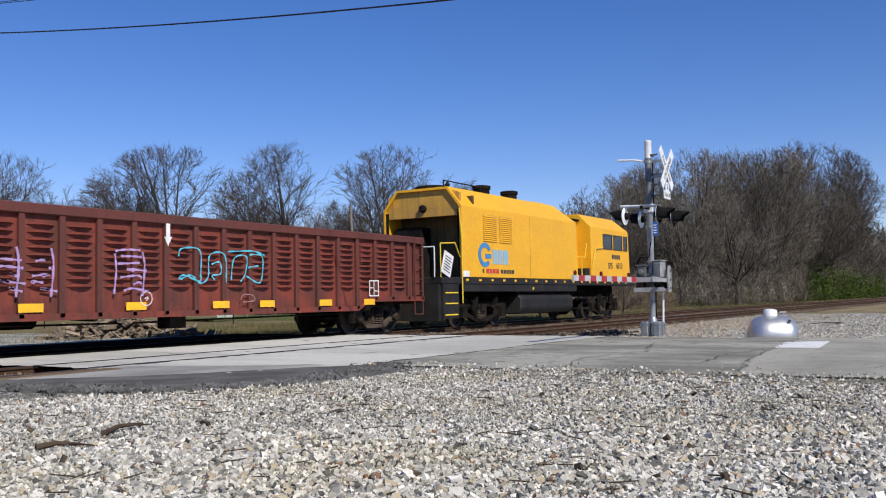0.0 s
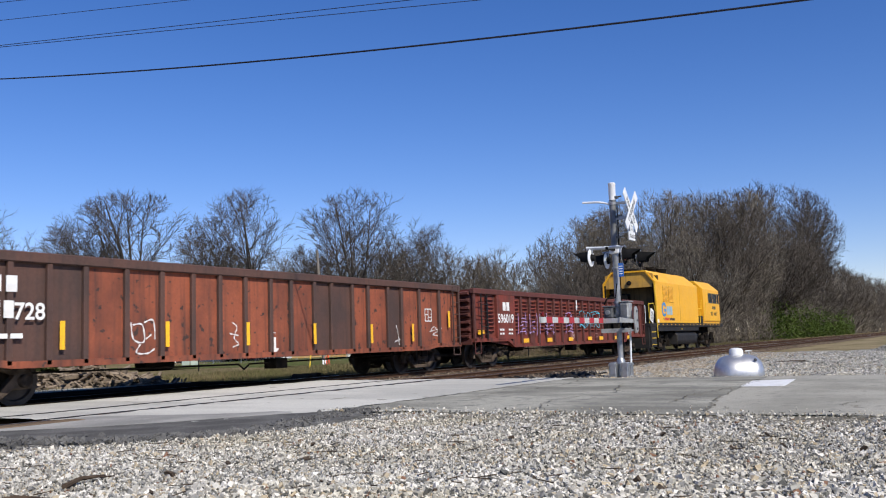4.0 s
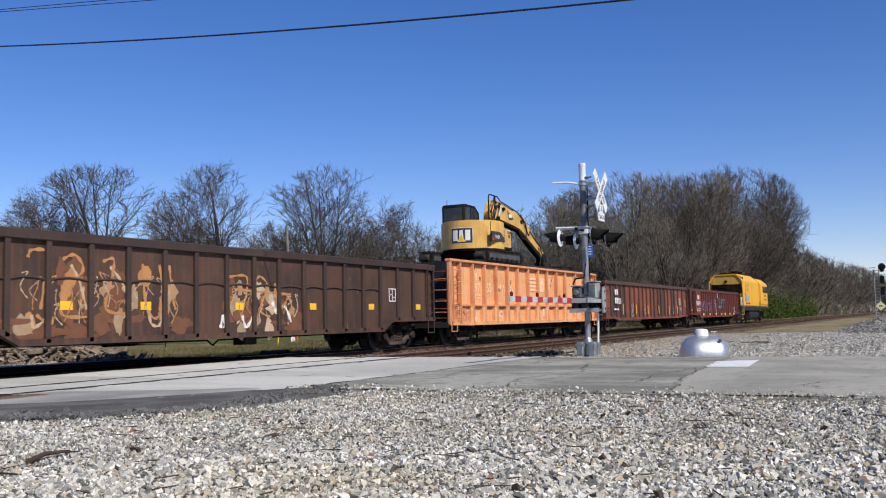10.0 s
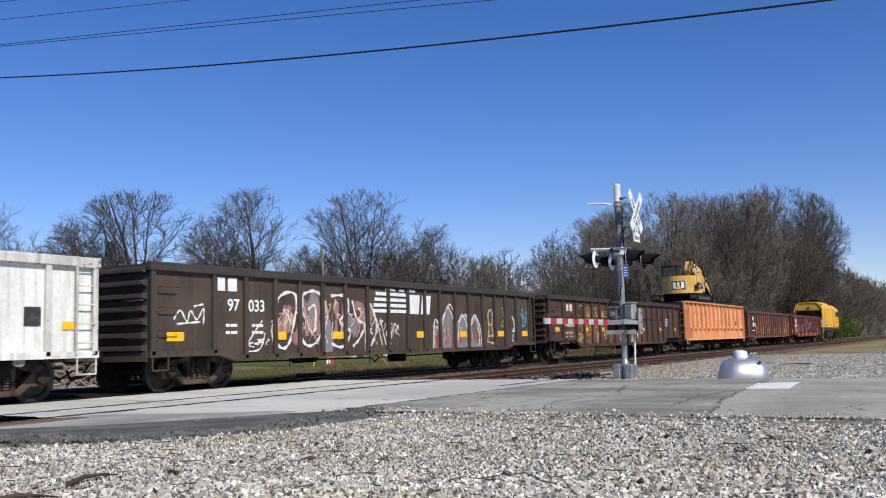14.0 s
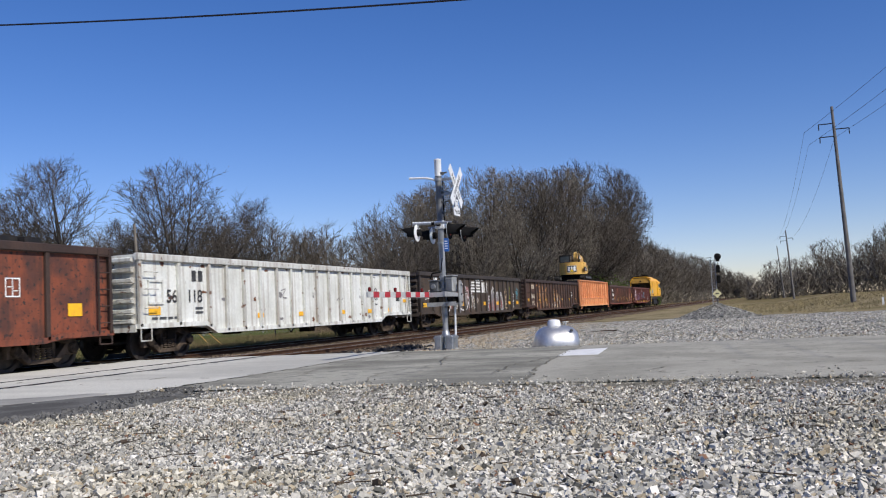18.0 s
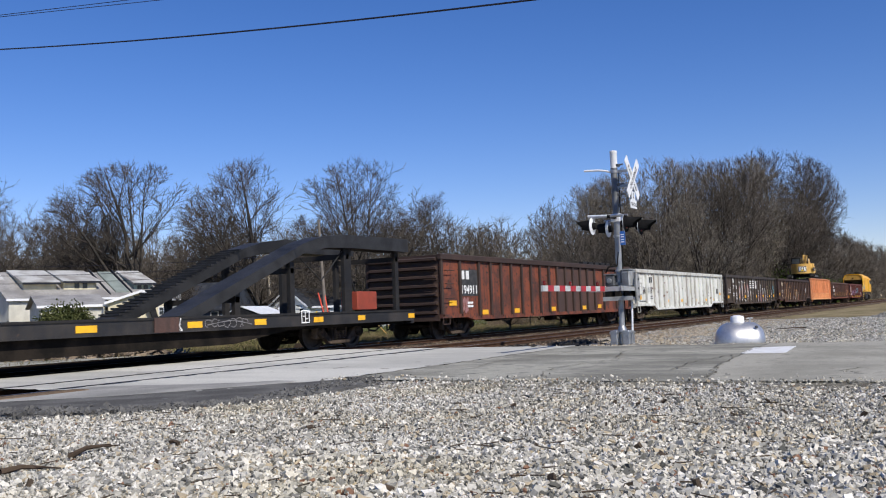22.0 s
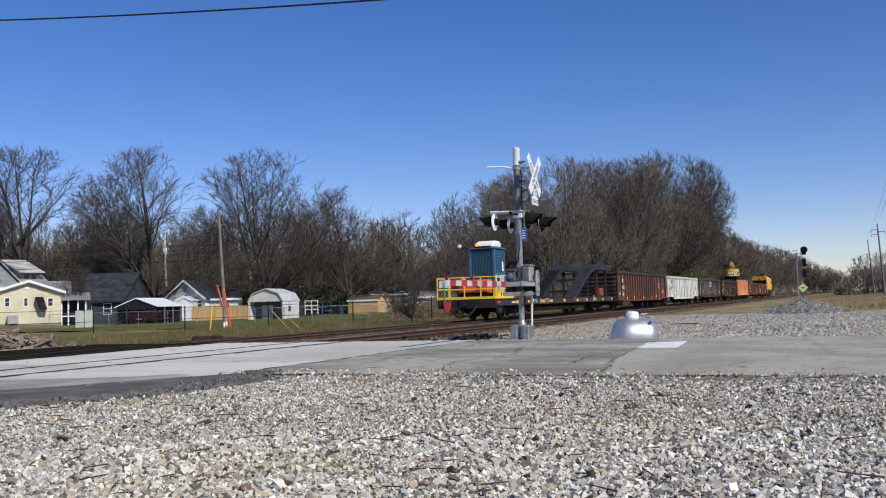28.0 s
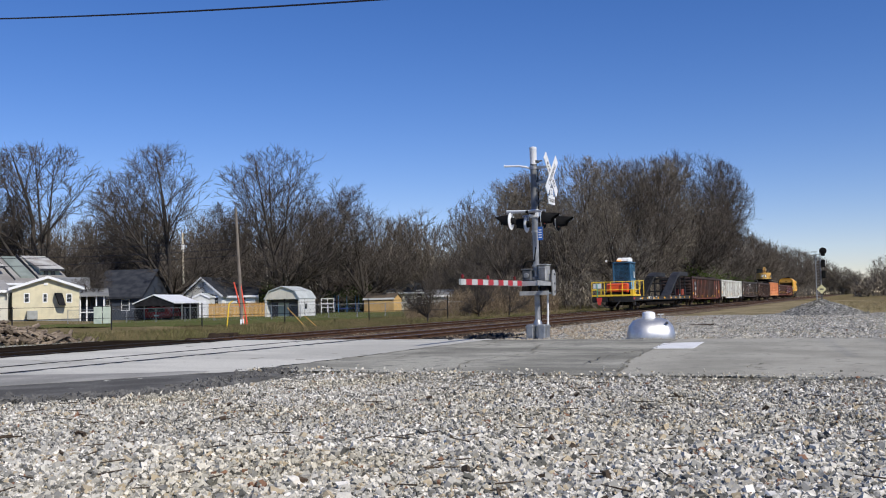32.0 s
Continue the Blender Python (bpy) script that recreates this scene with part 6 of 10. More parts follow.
    tag(car, [[(11.86, 0.74), (11.88, 1.1)] + top[:4], top[3:8], top[7:] + [(15.24, 0.9), (15.26, 0.74)]], 0.055, "white", yp)
    rr = random.Random(61)
    for k in range(9):
        blotch(car, rr.uniform(12.0, 15.1), rr.uniform(0.85, 1.5), rr.uniform(0.08, 0.2), rr.uniform(0.1, 0.35), ("rose", "red", "rose")[k % 3], yp + 0.003, rr)
    scrawl(car, 4.0, 8.5, 0.95, 2.3, 30, 0.035, ("white", "rose", "white", "tan"), yp - 0.004, 181)
    scrawl(car, 11.9, 15.3, 0.9, 1.75, 24, 0.03, ("rose", "white", "grey"), yp - 0.004, 182)
    scrawl(car, 8.4, 9.9, 0.9, 1.75, 10, 0.045, ("white", "tan"), yp - 0.004, 183)
    scrawl(car, 3.0, 3.9, 0.85, 1.2, 6, 0.035, ("white",), yp - 0.004, 184)
    rg = random.Random(18)
    for k in range(44):
        blotch(car, rg.uniform(3.8, 8.6) if k % 2 else rg.uniform(11.8, 15.4), rg.uniform(0.9, 2.1) if k % 2 else rg.uniform(0.85, 1.6), rg.uniform(0.12, 0.34), rg.uniform(0.12, 0.4), ("smoke", "rose", "smoke", "grey", "smoke", "tan")[k % 6], yp + 0.011, rg)

    # weathered white car
    car, xs = gondola("weathered white gondola car with rust streaks", 19.63, 2.80, [CHALK], CHALK_TRIM, [0, 1.77, 3.26, 4.2, 5.18, 6.17, 7.26, 8.25, 9.18, 10.2, 11.18, 12.14, 13.21, 14.25, 15.26, 16.22, 17.13, 18.48, 19.63], belly=0.60, end_z=0.84, kink=3.6, interior=RUST_BROWN)
    CARS["wh"] = (car, -123.59)
    yp = NEAR_Y + 0.078
    bars(car, 2.45, 2.10, [0.20, 0.20], 0.30, 0.12, BLACK_PAINT, yp)
    text("56", 0.50, BLACK_PAINT, car, side_at(1.25, yp, 1.50), label="black stencilled car number")
    text("118", 0.50, BLACK_PAINT, car, side_at(2.20, yp, 1.50), label="black stencilled car number")
    bm = B()
    for a in ((0.45, 1.10, 1.45, 1.50), (0.45, 1.10, 2.05, 2.10), (0.45, 0.50, 1.45, 2.10), (1.05, 1.10, 1.45, 2.10)):
        box(bm, a[0], a[1], yp - 0.03, yp, a[2], a[3])
    part("brake_frame", bm, CHALK, car, "white framed plate")
    for x in (0.72, 6.2, 9.0, 12.4, 15.0, 17.2, 19.0):
        patch_plate(car, x, 1.28 if x < 1 else 1.05 if x < 18 else 1.45, 0.5 if x < 1 else 0.36, 0.22 if x < 1 else 0.15, y=yp)
    bars(car, 0.6, 1.05, [0.25, 0.3, 0.2, 0.3], 0.06, 0.08, DARKGREY, yp)
    bars(car, 2.6, 1.30, [0.35], 0.06, 0.1, DARKGREY, yp)
    bars(car, 2.6, 1.18, [0.35], 0.06, 0.1, DARKGREY, yp)
    tag(car, [[(15.7 + 0.16 * math.cos(a), 1.75 + 0.24 * math.sin(a)) for a in [k * 0.7 for k in range(10)]], [(15.8, 1.6), (15.9, 1.5)], [(15.6, 1.35), (15.75, 1.3), (15.9, 1.35)]], 0.05, "black", yp)
    tag(car, [[(7.6, 1.85), (7.9, 1.9), (7.7, 1.65), (8.0, 1.6)], [(9.9, 1.8), (9.95, 1.6), (10.0, 1.8)], [(11.9, 1.5), (12.1, 1.6), (12.3, 1.5), (12.5, 1.6)]], 0.04, "grey", yp)
    bx("placard", (18.0, 18.35, yp - 0.012, yp, 1.45, 1.80), BLACK_PAINT, car, "black data plate")

    rg = random.Random(28)
    for k in range(40):
        blotch(car, rg.uniform(0.3, 19.3), rg.choice((2.5, 0.8, 0.75, 2.55, 1.6)) + rg.uniform(-0.1, 0.2), rg.uniform(0.04, 0.16), rg.uniform(0.03, 0.12), ("rustfill", "grey")[k % 2], yp + 0.010, rg)

    # patchy red car with a dark load
    car, xs = gondola("patchy rust red gondola car loaded with dark steel", 19.67, 2.86, [RED_OLD, RED_OLD, RED_OLD, RED_OLD, RED_OLD, RED_OLD, RED_OLD, RED_OLD, RED_OLD, RED_OLD, RUST_BROWN, RUST_BROWN, RUST_BROWN, RUST_BROWN, RUST_BROWN, RED_OLD], BROWN_TRIM, [0, 1.36, 2.77, 3.7, 4.56, 5.45, 6.4, 7.28, 8.17, 9.09, 9.98, 10.9, 11.78, 12.64, 13.54, 14.5, 15.72, 17.49, 19.6], belly=0.62, end_z=0.72, kink=2.3, end_mat=BROWN_TRIM)
    CARS["rd"] = (car, -144.27)
    yp = NEAR_Y + 0.078
    bars(car, 1.5, 2.02, [0.22, 0.22], 0.30, 0.12, WHITE_PAINT, yp)
    bx("number_ground", (1.40, 2.74, yp - 0.001, yp + 0.006, 1.44, 2.36), BLACK_PAINT, car, "black ground of the car number")
    text("194911", 0.42, WHITE_PAINT, car, side_at(1.44, yp - 0.004, 1.52), label="white stencilled car number")
    bars(car, 1.9, 1.16, [0.4], 0.08, 0.1, WHITE_PAINT, yp)
    bars(car, 1.9, 1.04, [0.4], 0.08, 0.1, WHITE_PAINT, yp)
    tag(car, [[(1.4 + 0.12 * k, 0.85 + 0.05 * (k % 3)), (1.45 + 0.12 * k, 1.4 - 0.06 * (k % 2))] for k in range(5)], 0.12, "rose", yp)
    for x, z in ((0.85, 1.2), (3.24, 0.85), (5.92, 0.86), (9.54, 0.87), (13.1, 0.87), (15.1, 0.9), (18.4, 1.35)):
        patch_plate(car, x, z, 0.46 if x > 1 else 0.5, 0.17 if x < 18 else 0.3, y=yp)
    data_box(car, 16.3, 1.65, 0.42, yp)
    bm = B()
    box(bm, 13.9, 18.1, -1.0, 1.1, 2.75, 2.92)
    box(bm, 16.4, 18.0, -0.9, 0.9, 2.92, 3.06)
    for k in range(5):
        box(bm, 14.0 + k * 0.8, 14.5 + k * 0.8, -1.15, -0.95, 2.9, 3.02)
    part("steel_load", bm, BLACK, car, "dark steel load above the car's rim")


make_cars()


# ---- locomotive ----
WINDOW = mat("dark_window_glass", (0.025, 0.03, 0.035), (0.04, 0.045, 0.05), 2, rough=0.08, grain=0.02)
LOGO_BLUE = mat("logo_blue", (0.05, 0.22, 0.50), (0.06, 0.25, 0.52), 4, rough=0.5)
LOGO_SKY = mat("logo_pale_blue", (0.22, 0.42, 0.58), (0.32, 0.46, 0.50), 4, rough=0.5)
LOGO_RED = mat("logo_red", (0.55, 0.05, 0.04), (0.48, 0.05, 0.04), 4, rough=0.5)
SOOT = mat("sooty_black", (0.012, 0.0115, 0.011), (0.026, 0.023, 0.020), 2, rough=0.8)
HOT_YELLOW_DIRTY = paint("sooty_yellow", (0.62, 0.34, 0.05), (0.46, 0.26, 0.06), (0.20, 0.13, 0.05), rough=0.55)


def handrail(car, pts, material, r=0.02, name="handrail"):
    bm = B()
    pipe(bm, pts, r)
    return part(name, bm, material, car)


def make_loco():
    car = thing("locomotive", "yellow work locomotive with a tall chamfered hood", "locomotive", "cars of the work train")
    CARS["loco"] = (car, 0.0)
    y = -1.55
    # hood: a shell with sloping shoulders, open to the rear
    prof = [(y, 1.66), (y, 4.00), (-1.02, 4.66), (1.02, 4.66), (-y, 4.00), (-y, 1.66)]
    inner = [(y + 0.08, 1.66), (y + 0.08, 3.96), (-0.98, 4.58), (0.98, 4.58), (-y - 0.08, 3.96), (-y - 0.08, 1.66)]
    for i, nm in enumerate(("hood_side", "hood_shoulder", "hood_roof", "hood_shoulder", "hood_side")):
        bm = B()
        quad = [prof[i], prof[i + 1], inner[i + 1], inner[i]]
        if nm == "hood_side":
            prism(bm, quad, "x", 0.0, 9.35)
        else:
            a = [bm.verts.new((0.0, *p)) for p in quad]
            ends = [9.35 if p[1] < 4.3 else 8.25 for p in quad]
            b = [bm.verts.new((e, *p)) for e, p in zip(ends, quad)]
            bm.faces.new(a)
            bm.faces.new(b[::-1])
            for k in range(4):
                bm.faces.new((a[k], b[k], b[(k + 1) % 4], a[(k + 1) % 4]))
        part(nm, bm, LOCO_YELLOW, car)
    bm = B()
    v = [bm.verts.new(p) for p in ((9.35, y, 4.0), (8.25, -1.02, 4.66), (8.25, 1.02, 4.66), (9.35, -y, 4.0))]
    w = [bm.verts.new((p.co.x - 0.06, p.co.y * 0.98, p.co.z - 0.06)) for p in v]
    bm.faces.new(v)
    bm.faces.new(w[::-1])
    for k in range(4):
        bm.faces.new((v[k], w[k], w[(k + 1) % 4], v[(k + 1) % 4]))
    part("hood_front_slope", bm, LOCO_YELLOW, car)
    bx("hood_front", (9.27, 9.35, y + 0.05, -y - 0.05, 1.66, 4.0), LOCO_YELLOW, car)
    # panel joint, louvred grilles, rear recess
    for x in (5.0,):
        bx("panel_joint", (x - 0.012, x + 0.012, y - 0.006, y + 0.01, 1.72, 3.98), HOT_YELLOW_DIRTY, car)
    for x0 in (1.42, 2.58):
        g = bx("grille", (x0, x0 + 0.98, y - 0.008, y + 0.02, 2.86, 3.80), HOT_YELLOW_DIRTY, car, "louvred yellow grille")
        for k in range(13):
            z = 2.89 + k * 0.07
            bm = B()
            prism(bm, [(y - 0.035, z), (y - 0.008, z + 0.045), (y - 0.008, z)], "x", x0 + 0.03, x0 + 0.95)
            part("louvre", bm, LOCO_YELLOW, g)
    bx("rear_top_panel", (0.10, 0.22, -1.42, 1.42, 3.70, 4.45), HOT_YELLOW_DIRTY, car, "sooty yellow panel above the radiator recess")
    bm = B()
    prism(bm, [(-1.42, 4.45), (-1.0, 4.60), (1.0, 4.60), (1.42, 4.45)], "x", 0.10, 0.22)
    part("rear_top_panel", bm, HOT_YELLOW_DIRTY, car)
    bm = B()
    lathe(bm, [(0.13, 0.0), (0.13, -0.10), (0.09, -0.12)], (0.10, -0.02, 3.98), "x", 14)
    part("rear_light", bm, SOOT, car)
    bx("rear_bulkhead", (0.9, 1.0, -1.46, 1.46, 1.66, 4.4), mat("sooty_brown_bulkhead", (0.17, 0.115, 0.055), (0.09, 0.065, 0.04), 1.2, rough=0.8, streak=(0.04, 0.03, 0.02), streak_mix=0.5), car, "sooty brown radiator bulkhead")
    bx("rear_machinery", (0.30, 0.9, 0.2, 1.3, 1.66, 3.4), SOOT, car, bevel=0.04)
    for yy in (-1.46, 1.40):
        bx("rear_corner_post", (0.02, 0.10, yy, yy + 0.08, 1.66, 3.9), SOOT, car)
    # frame and deck
    bx("deck", (-1.25, 16.1, -1.55, 1.55, 1.42, 1.64), BLACK, car, bevel=0.02)
    for i in range(18):
        patch_plate(car, 0.3 + i * 0.86, 1.56, 0.16, 0.07, y=-1.553)
    bx("frame", (-0.8, 15.6, -0.6, 0.6, 0.95, 1.42), UNDER, car)
    bx("side_sill_plate", (0.0, 9.3, -1.52, -1.46, 1.18, 1.42), BLACK, car)
    bm = B()
    prism(bm, [(-1.35, 0.35), (-1.48, 0.55), (-1.48, 0.95), (-1.30, 1.12), (1.30, 1.12), (1.48, 0.95), (1.48, 0.55), (1.35, 0.35)], "x", 4.3, 9.0)
    part("fuel_tank", bm, BLACK, car, bevel=0.05)
    bm = B()
    rod(bm, (4.2, -1.25, 1.25), (9.1, -1.25, 1.25), 0.14, seg=12)
    part("air_reservoir", bm, BLACK, car, smooth=True)
    bm = B()
    rod(bm, (5.2, -1.45, 1.28), (5.3, -1.45, 1.28), 0.09, seg=10)
    part("fuel_cap", bm, SAFETY_YELLOW, car)
    for x in (2.1, 13.2):
        truck(car, x, 2.74, UNDER)
        bm = B()
        for k in (-1, 1):
            rod(bm, (x + k * 0.7, -1.12, 0.55), (x + k * 0.7, -1.22, 1.05), 0.12, seg=8)
            box(bm, x + k * 1.37 - 0.16, x + k * 1.37 + 0.16, -1.20, -1.02, 0.30, 0.66)
            rod(bm, (x + k * 1.0, -1.15, 0.95), (x + k * 0.5, -1.18, 0.60), 0.06, seg=6)
        box(bm, x - 1.7, x + 1.7, -1.10, -0.98, 0.66, 0.86)
        part("truck_gear", bm, UNDER, car)
    # rear end: pilot, rails, sign
    bx("pilot", (-1.35, -1.15, -1.45, 1.45, 0.25, 1.42), BLACK, car)
    bx("step_well", (-1.2, -0.25, -1.55, -1.0, 0.32, 1.42), BLACK, car)
    for k, z in enumerate((0.42, 0.78, 1.12)):
        bx("step", (-1.1, -0.35, -1.58, -1.42, z, z + 0.04), SAFETY_YELLOW, car)
    handrail(car, [(-1.25, -1.5, 1.64), (-1.25, -1.5, 2.7), (-0.35, -1.5, 2.75), (-0.05, -1.5, 2.3)], SAFETY_YELLOW)
    handrail(car, [(-0.05, -1.58, 0.8), (-0.05, -1.58, 3.0), (-0.05, -1.50, 3.9)], SAFETY_YELLOW)
    handrail(car, [(-1.3, -1.3, 1.64), (-1.3, -1.3, 2.6), (-1.3, 1.3, 2.6), (-1.3, 1.3, 1.64)], WHITE_PAINT)
    bm = B()
    box(bm, -0.28, 0.28, -0.012, 0.012, -0.36, 0.36)
    sg = part("warning_sign", bm, WHITE_PAINT, car, "tilted white notice hung on the rear rail", at=pose(-0.95, -1.56, 2.05, 0, 20, 0))
    for k in range(6):
        bars(sg, -0.2, -0.25 + k * 0.09, [0.4 - 0.05 * (k % 2)], 0.03, 0, BLACK_PAINT, -0.012, "print_line")
    handrail(car, [(-1.3, -0.6, 2.62), (-1.5, -0.6, 2.9)], LOGO_RED, 0.03, "red_flag_staff")
    coupler(car, -1.35, -1)
    coupler(car, 16.1, 1)
    # roof
    for x in (3.7, 5.9):
        bm = B()
        lathe(bm, [(0.30, 0), (0.30, 0.28), (0.34, 0.30), (0.34, 0.42), (0.25, 0.44), (0.24, 0.30)], (x, -0.25, 4.66), "z", 18)
        part("exhaust_pipe", bm, SOOT, car, smooth=True)
    for x in (0.9, 2.1):
        bm = B()
        lathe(bm, [(0.62, 0), (0.62, 0.12), (0.55, 0.16), (0.1, 0.17)], (x, 0.1, 4.66), "z", 22)
        part("roof_fan", bm, SOOT, car, smooth=True)
    handrail(car, [(0.3, -0.7, 4.66), (0.3, -0.7, 4.92), (2.8, -0.7, 4.92), (2.8, -0.7, 4.66)], SOOT)
    bm = B()
    lathe(bm, [(0.05, 0), (0.09, 0.12), (0.02, 0.22)], (0.15, -0.95, 4.62), "z", 10)
    part("beacon", bm, SOOT, car)
    bx("roof_hatch", (6.9, 8.0, -0.8, 0.8, 4.66, 4.74), LOCO_YELLOW, car, bevel=0.03)
    # walkway gap with a dark doorway
    bx("gap_wall", (9.35, 10.95, -0.85, 0.85, 1.64, 4.20), LOCO_YELLOW, car)
    bx("gap_roof", (9.35, 10.95, -1.0, 1.0, 4.20, 4.28), SOOT, car)
    bx("doorway", (9.9, 10.5, -0.87, -0.85, 3.0, 4.0), SOOT, car, "dark doorway window")
    handrail(car, [(9.45, -1.5, 1.64), (9.45, -1.5, 2.6), (10.3, -1.5, 2.6), (10.5, -1.5, 3.2)], SAFETY_YELLOW)
    handrail(car, [(9.9, -1.52, 1.64), (9.9, -1.52, 2.45)], SAFETY_YELLOW)
    bx("ladder_step", (9.55, 10.4, -1.58, -1.2, 0.45, 0.50), BLACK, car)
    bx("control_box", (10.45, 10.9, -1.45, -0.95, 1.64, 2.15), BLACK, car)
    # cab
    cy = -1.52
    cprof = [(cy, 1.80), (cy, 3.95), (-0.95, 4.52), (0.95, 4.52), (-cy, 3.95), (-cy, 1.80)]
    bm = B()
    a = [bm.verts.new((10.95, *p)) for p in cprof]
    fronts = [15.62, 15.45, 14.95, 14.95, 15.45, 15.62]
    b = [bm.verts.new((e, *p)) for e, p in zip(fronts, cprof)]
    bm.faces.new(a)
    bm.faces.new(b[::-1])
    for k in range(6):
        bm.faces.new((a[k], b[k], b[(k + 1) % 6], a[(k + 1) % 6]))
    part("cab", bm, LOCO_YELLOW, car, bevel=0.02)
    bx("cab_base", (10.95, 15.6, -1.45, 1.45, 1.60, 1.82), LOCO_YELLOW, car)
    for x0, x1 in ((12.35, 13.35), (13.6, 14.6), (14.85, 15.25)):
        wn_ = bx("cab_window", (x0, x1, cy - 0.006, cy + 0.02, 3.08, 3.66), WINDOW, car, "dark cab window glass")
        bm = B()
        t = 0.05
        for d in ((x0 - t, x1 + t, 3.03, 3.08), (x0 - t, x1 + t, 3.66, 3.71), (x0 - t, x0, 3.08, 3.66), (x1, x1 + t, 3.08, 3.66)):
            box(bm, d[0], d[1], cy - 0.025, cy + 0.005, d[2], d[3])
        part("window_frame", bm, BLACK_PAINT, wn_)
    bx("windscreen", (15.50, 15.56, -1.1, 1.1, 3.05, 3.70), WINDOW, car)
    handrail(car, [(10.95, cy - 0.04, 2.2), (11.3, cy - 0.06, 3.0), (12.2, cy - 0.06, 3.1)], SAFETY_YELLOW)
    # number, with the maker's marks as plain shapes
    bars(car, 13.35, 2.62, [0.22, 0.18, 0.18, 0.18], 0.20, 0.07, BLACK_PAINT, cy)
    text("SPS", 0.38, BLACK_PAINT, car, side_at(12.85, cy - 0.008, 2.18), label="black model letters")
    text("6010", 0.38, BLACK_PAINT, car, side_at(13.85, cy - 0.008, 2.20), label="black locomotive number")
    bm = B()
    for k in range(14):
        t0, t1 = 0.5 + k * 0.36, 0.5 + (k + 1) * 0.36
        p = [(1.52 + 0.46 * math.cos(t0), 2.42 + 0.42 * math.sin(t0)), (1.52 + 0.46 * math.cos(t1), 2.42 + 0.42 * math.sin(t1)), (1.52 + 0.28 * math.cos(t1), 2.42 + 0.26 * math.sin(t1)), (1.52 + 0.28 * math.cos(t0), 2.42 + 0.26 * math.sin(t0))]
        prism(bm, p, "y", y - 0.012, y - 0.004)
    part("company_mark", bm, LOGO_BLUE, car, "blue rounded company mark")
    bx("company_mark", (1.55, 1.97, y - 0.012, y - 0.004, 2.30, 2.46), LOGO_BLUE, car)
    bars(car, 2.08, 2.12, [0.34, 0.30, 0.36], 0.50, 0.07, LOGO_SKY, y, "company_mark")
    bars(car, 1.35, 1.80, [0.1], 0.14, 0.1, BLACK_PAINT, y, "company_line")
    bars(car, 1.60, 1.80, [0.18, 0.18, 0.2, 0.2], 0.15, 0.05, LOGO_RED, y, "company_line")
    bars(car, 2.65, 1.80, [0.16, 0.16, 0.16, 0.16, 0.16], 0.14, 0.05, BLACK_PAINT, y, "company_line")
    bx("notice", (0.05, 0.45, y - 0.008, y - 0.003, 1.66, 1.86), WHITE_PAINT, car, "small white notice")


make_loco()


# ---- platform car with the unloading ramp ----
CAB_BLUE = mat("cab_blue_paint", (0.04, 0.13, 0.23), (0.05, 0.16, 0.27), 3, rough=0.5, streak=(0.05, 0.10, 0.15), streak_mix=0.3)
SKY_BLUE = mat("pale_blue_paint", (0.22, 0.50, 0.68), (0.20, 0.45, 0.62), 3, rough=0.5)
ORANGE_RED = mat("orange_red_plastic", (0.78, 0.10, 0.025), (0.66, 0.09, 0.03), 3, rough=0.45)
RAMP_GREY = mat("worn_ramp_steel", (0.034, 0.034, 0.035), (0.020, 0.020, 0.020), 2, rough=0.6, metal=0.2, bump=0.004)
MESH_DARK = mat("dark_mesh_screen", (0.014, 0.020, 0.022), (0.022, 0.028, 0.028), 8, rough=0.6, grain=0.3)


SILL_BLACK = mat("worn_sill_black", (0.020, 0.020, 0.021), (0.045, 0.040, 0.036), 1.2, rough=0.55, bump=0.003, streak=(0.07, 0.05, 0.035), streak_mix=0.2, speck=(0.07, 0.045, 0.03), speck_at=0.68)


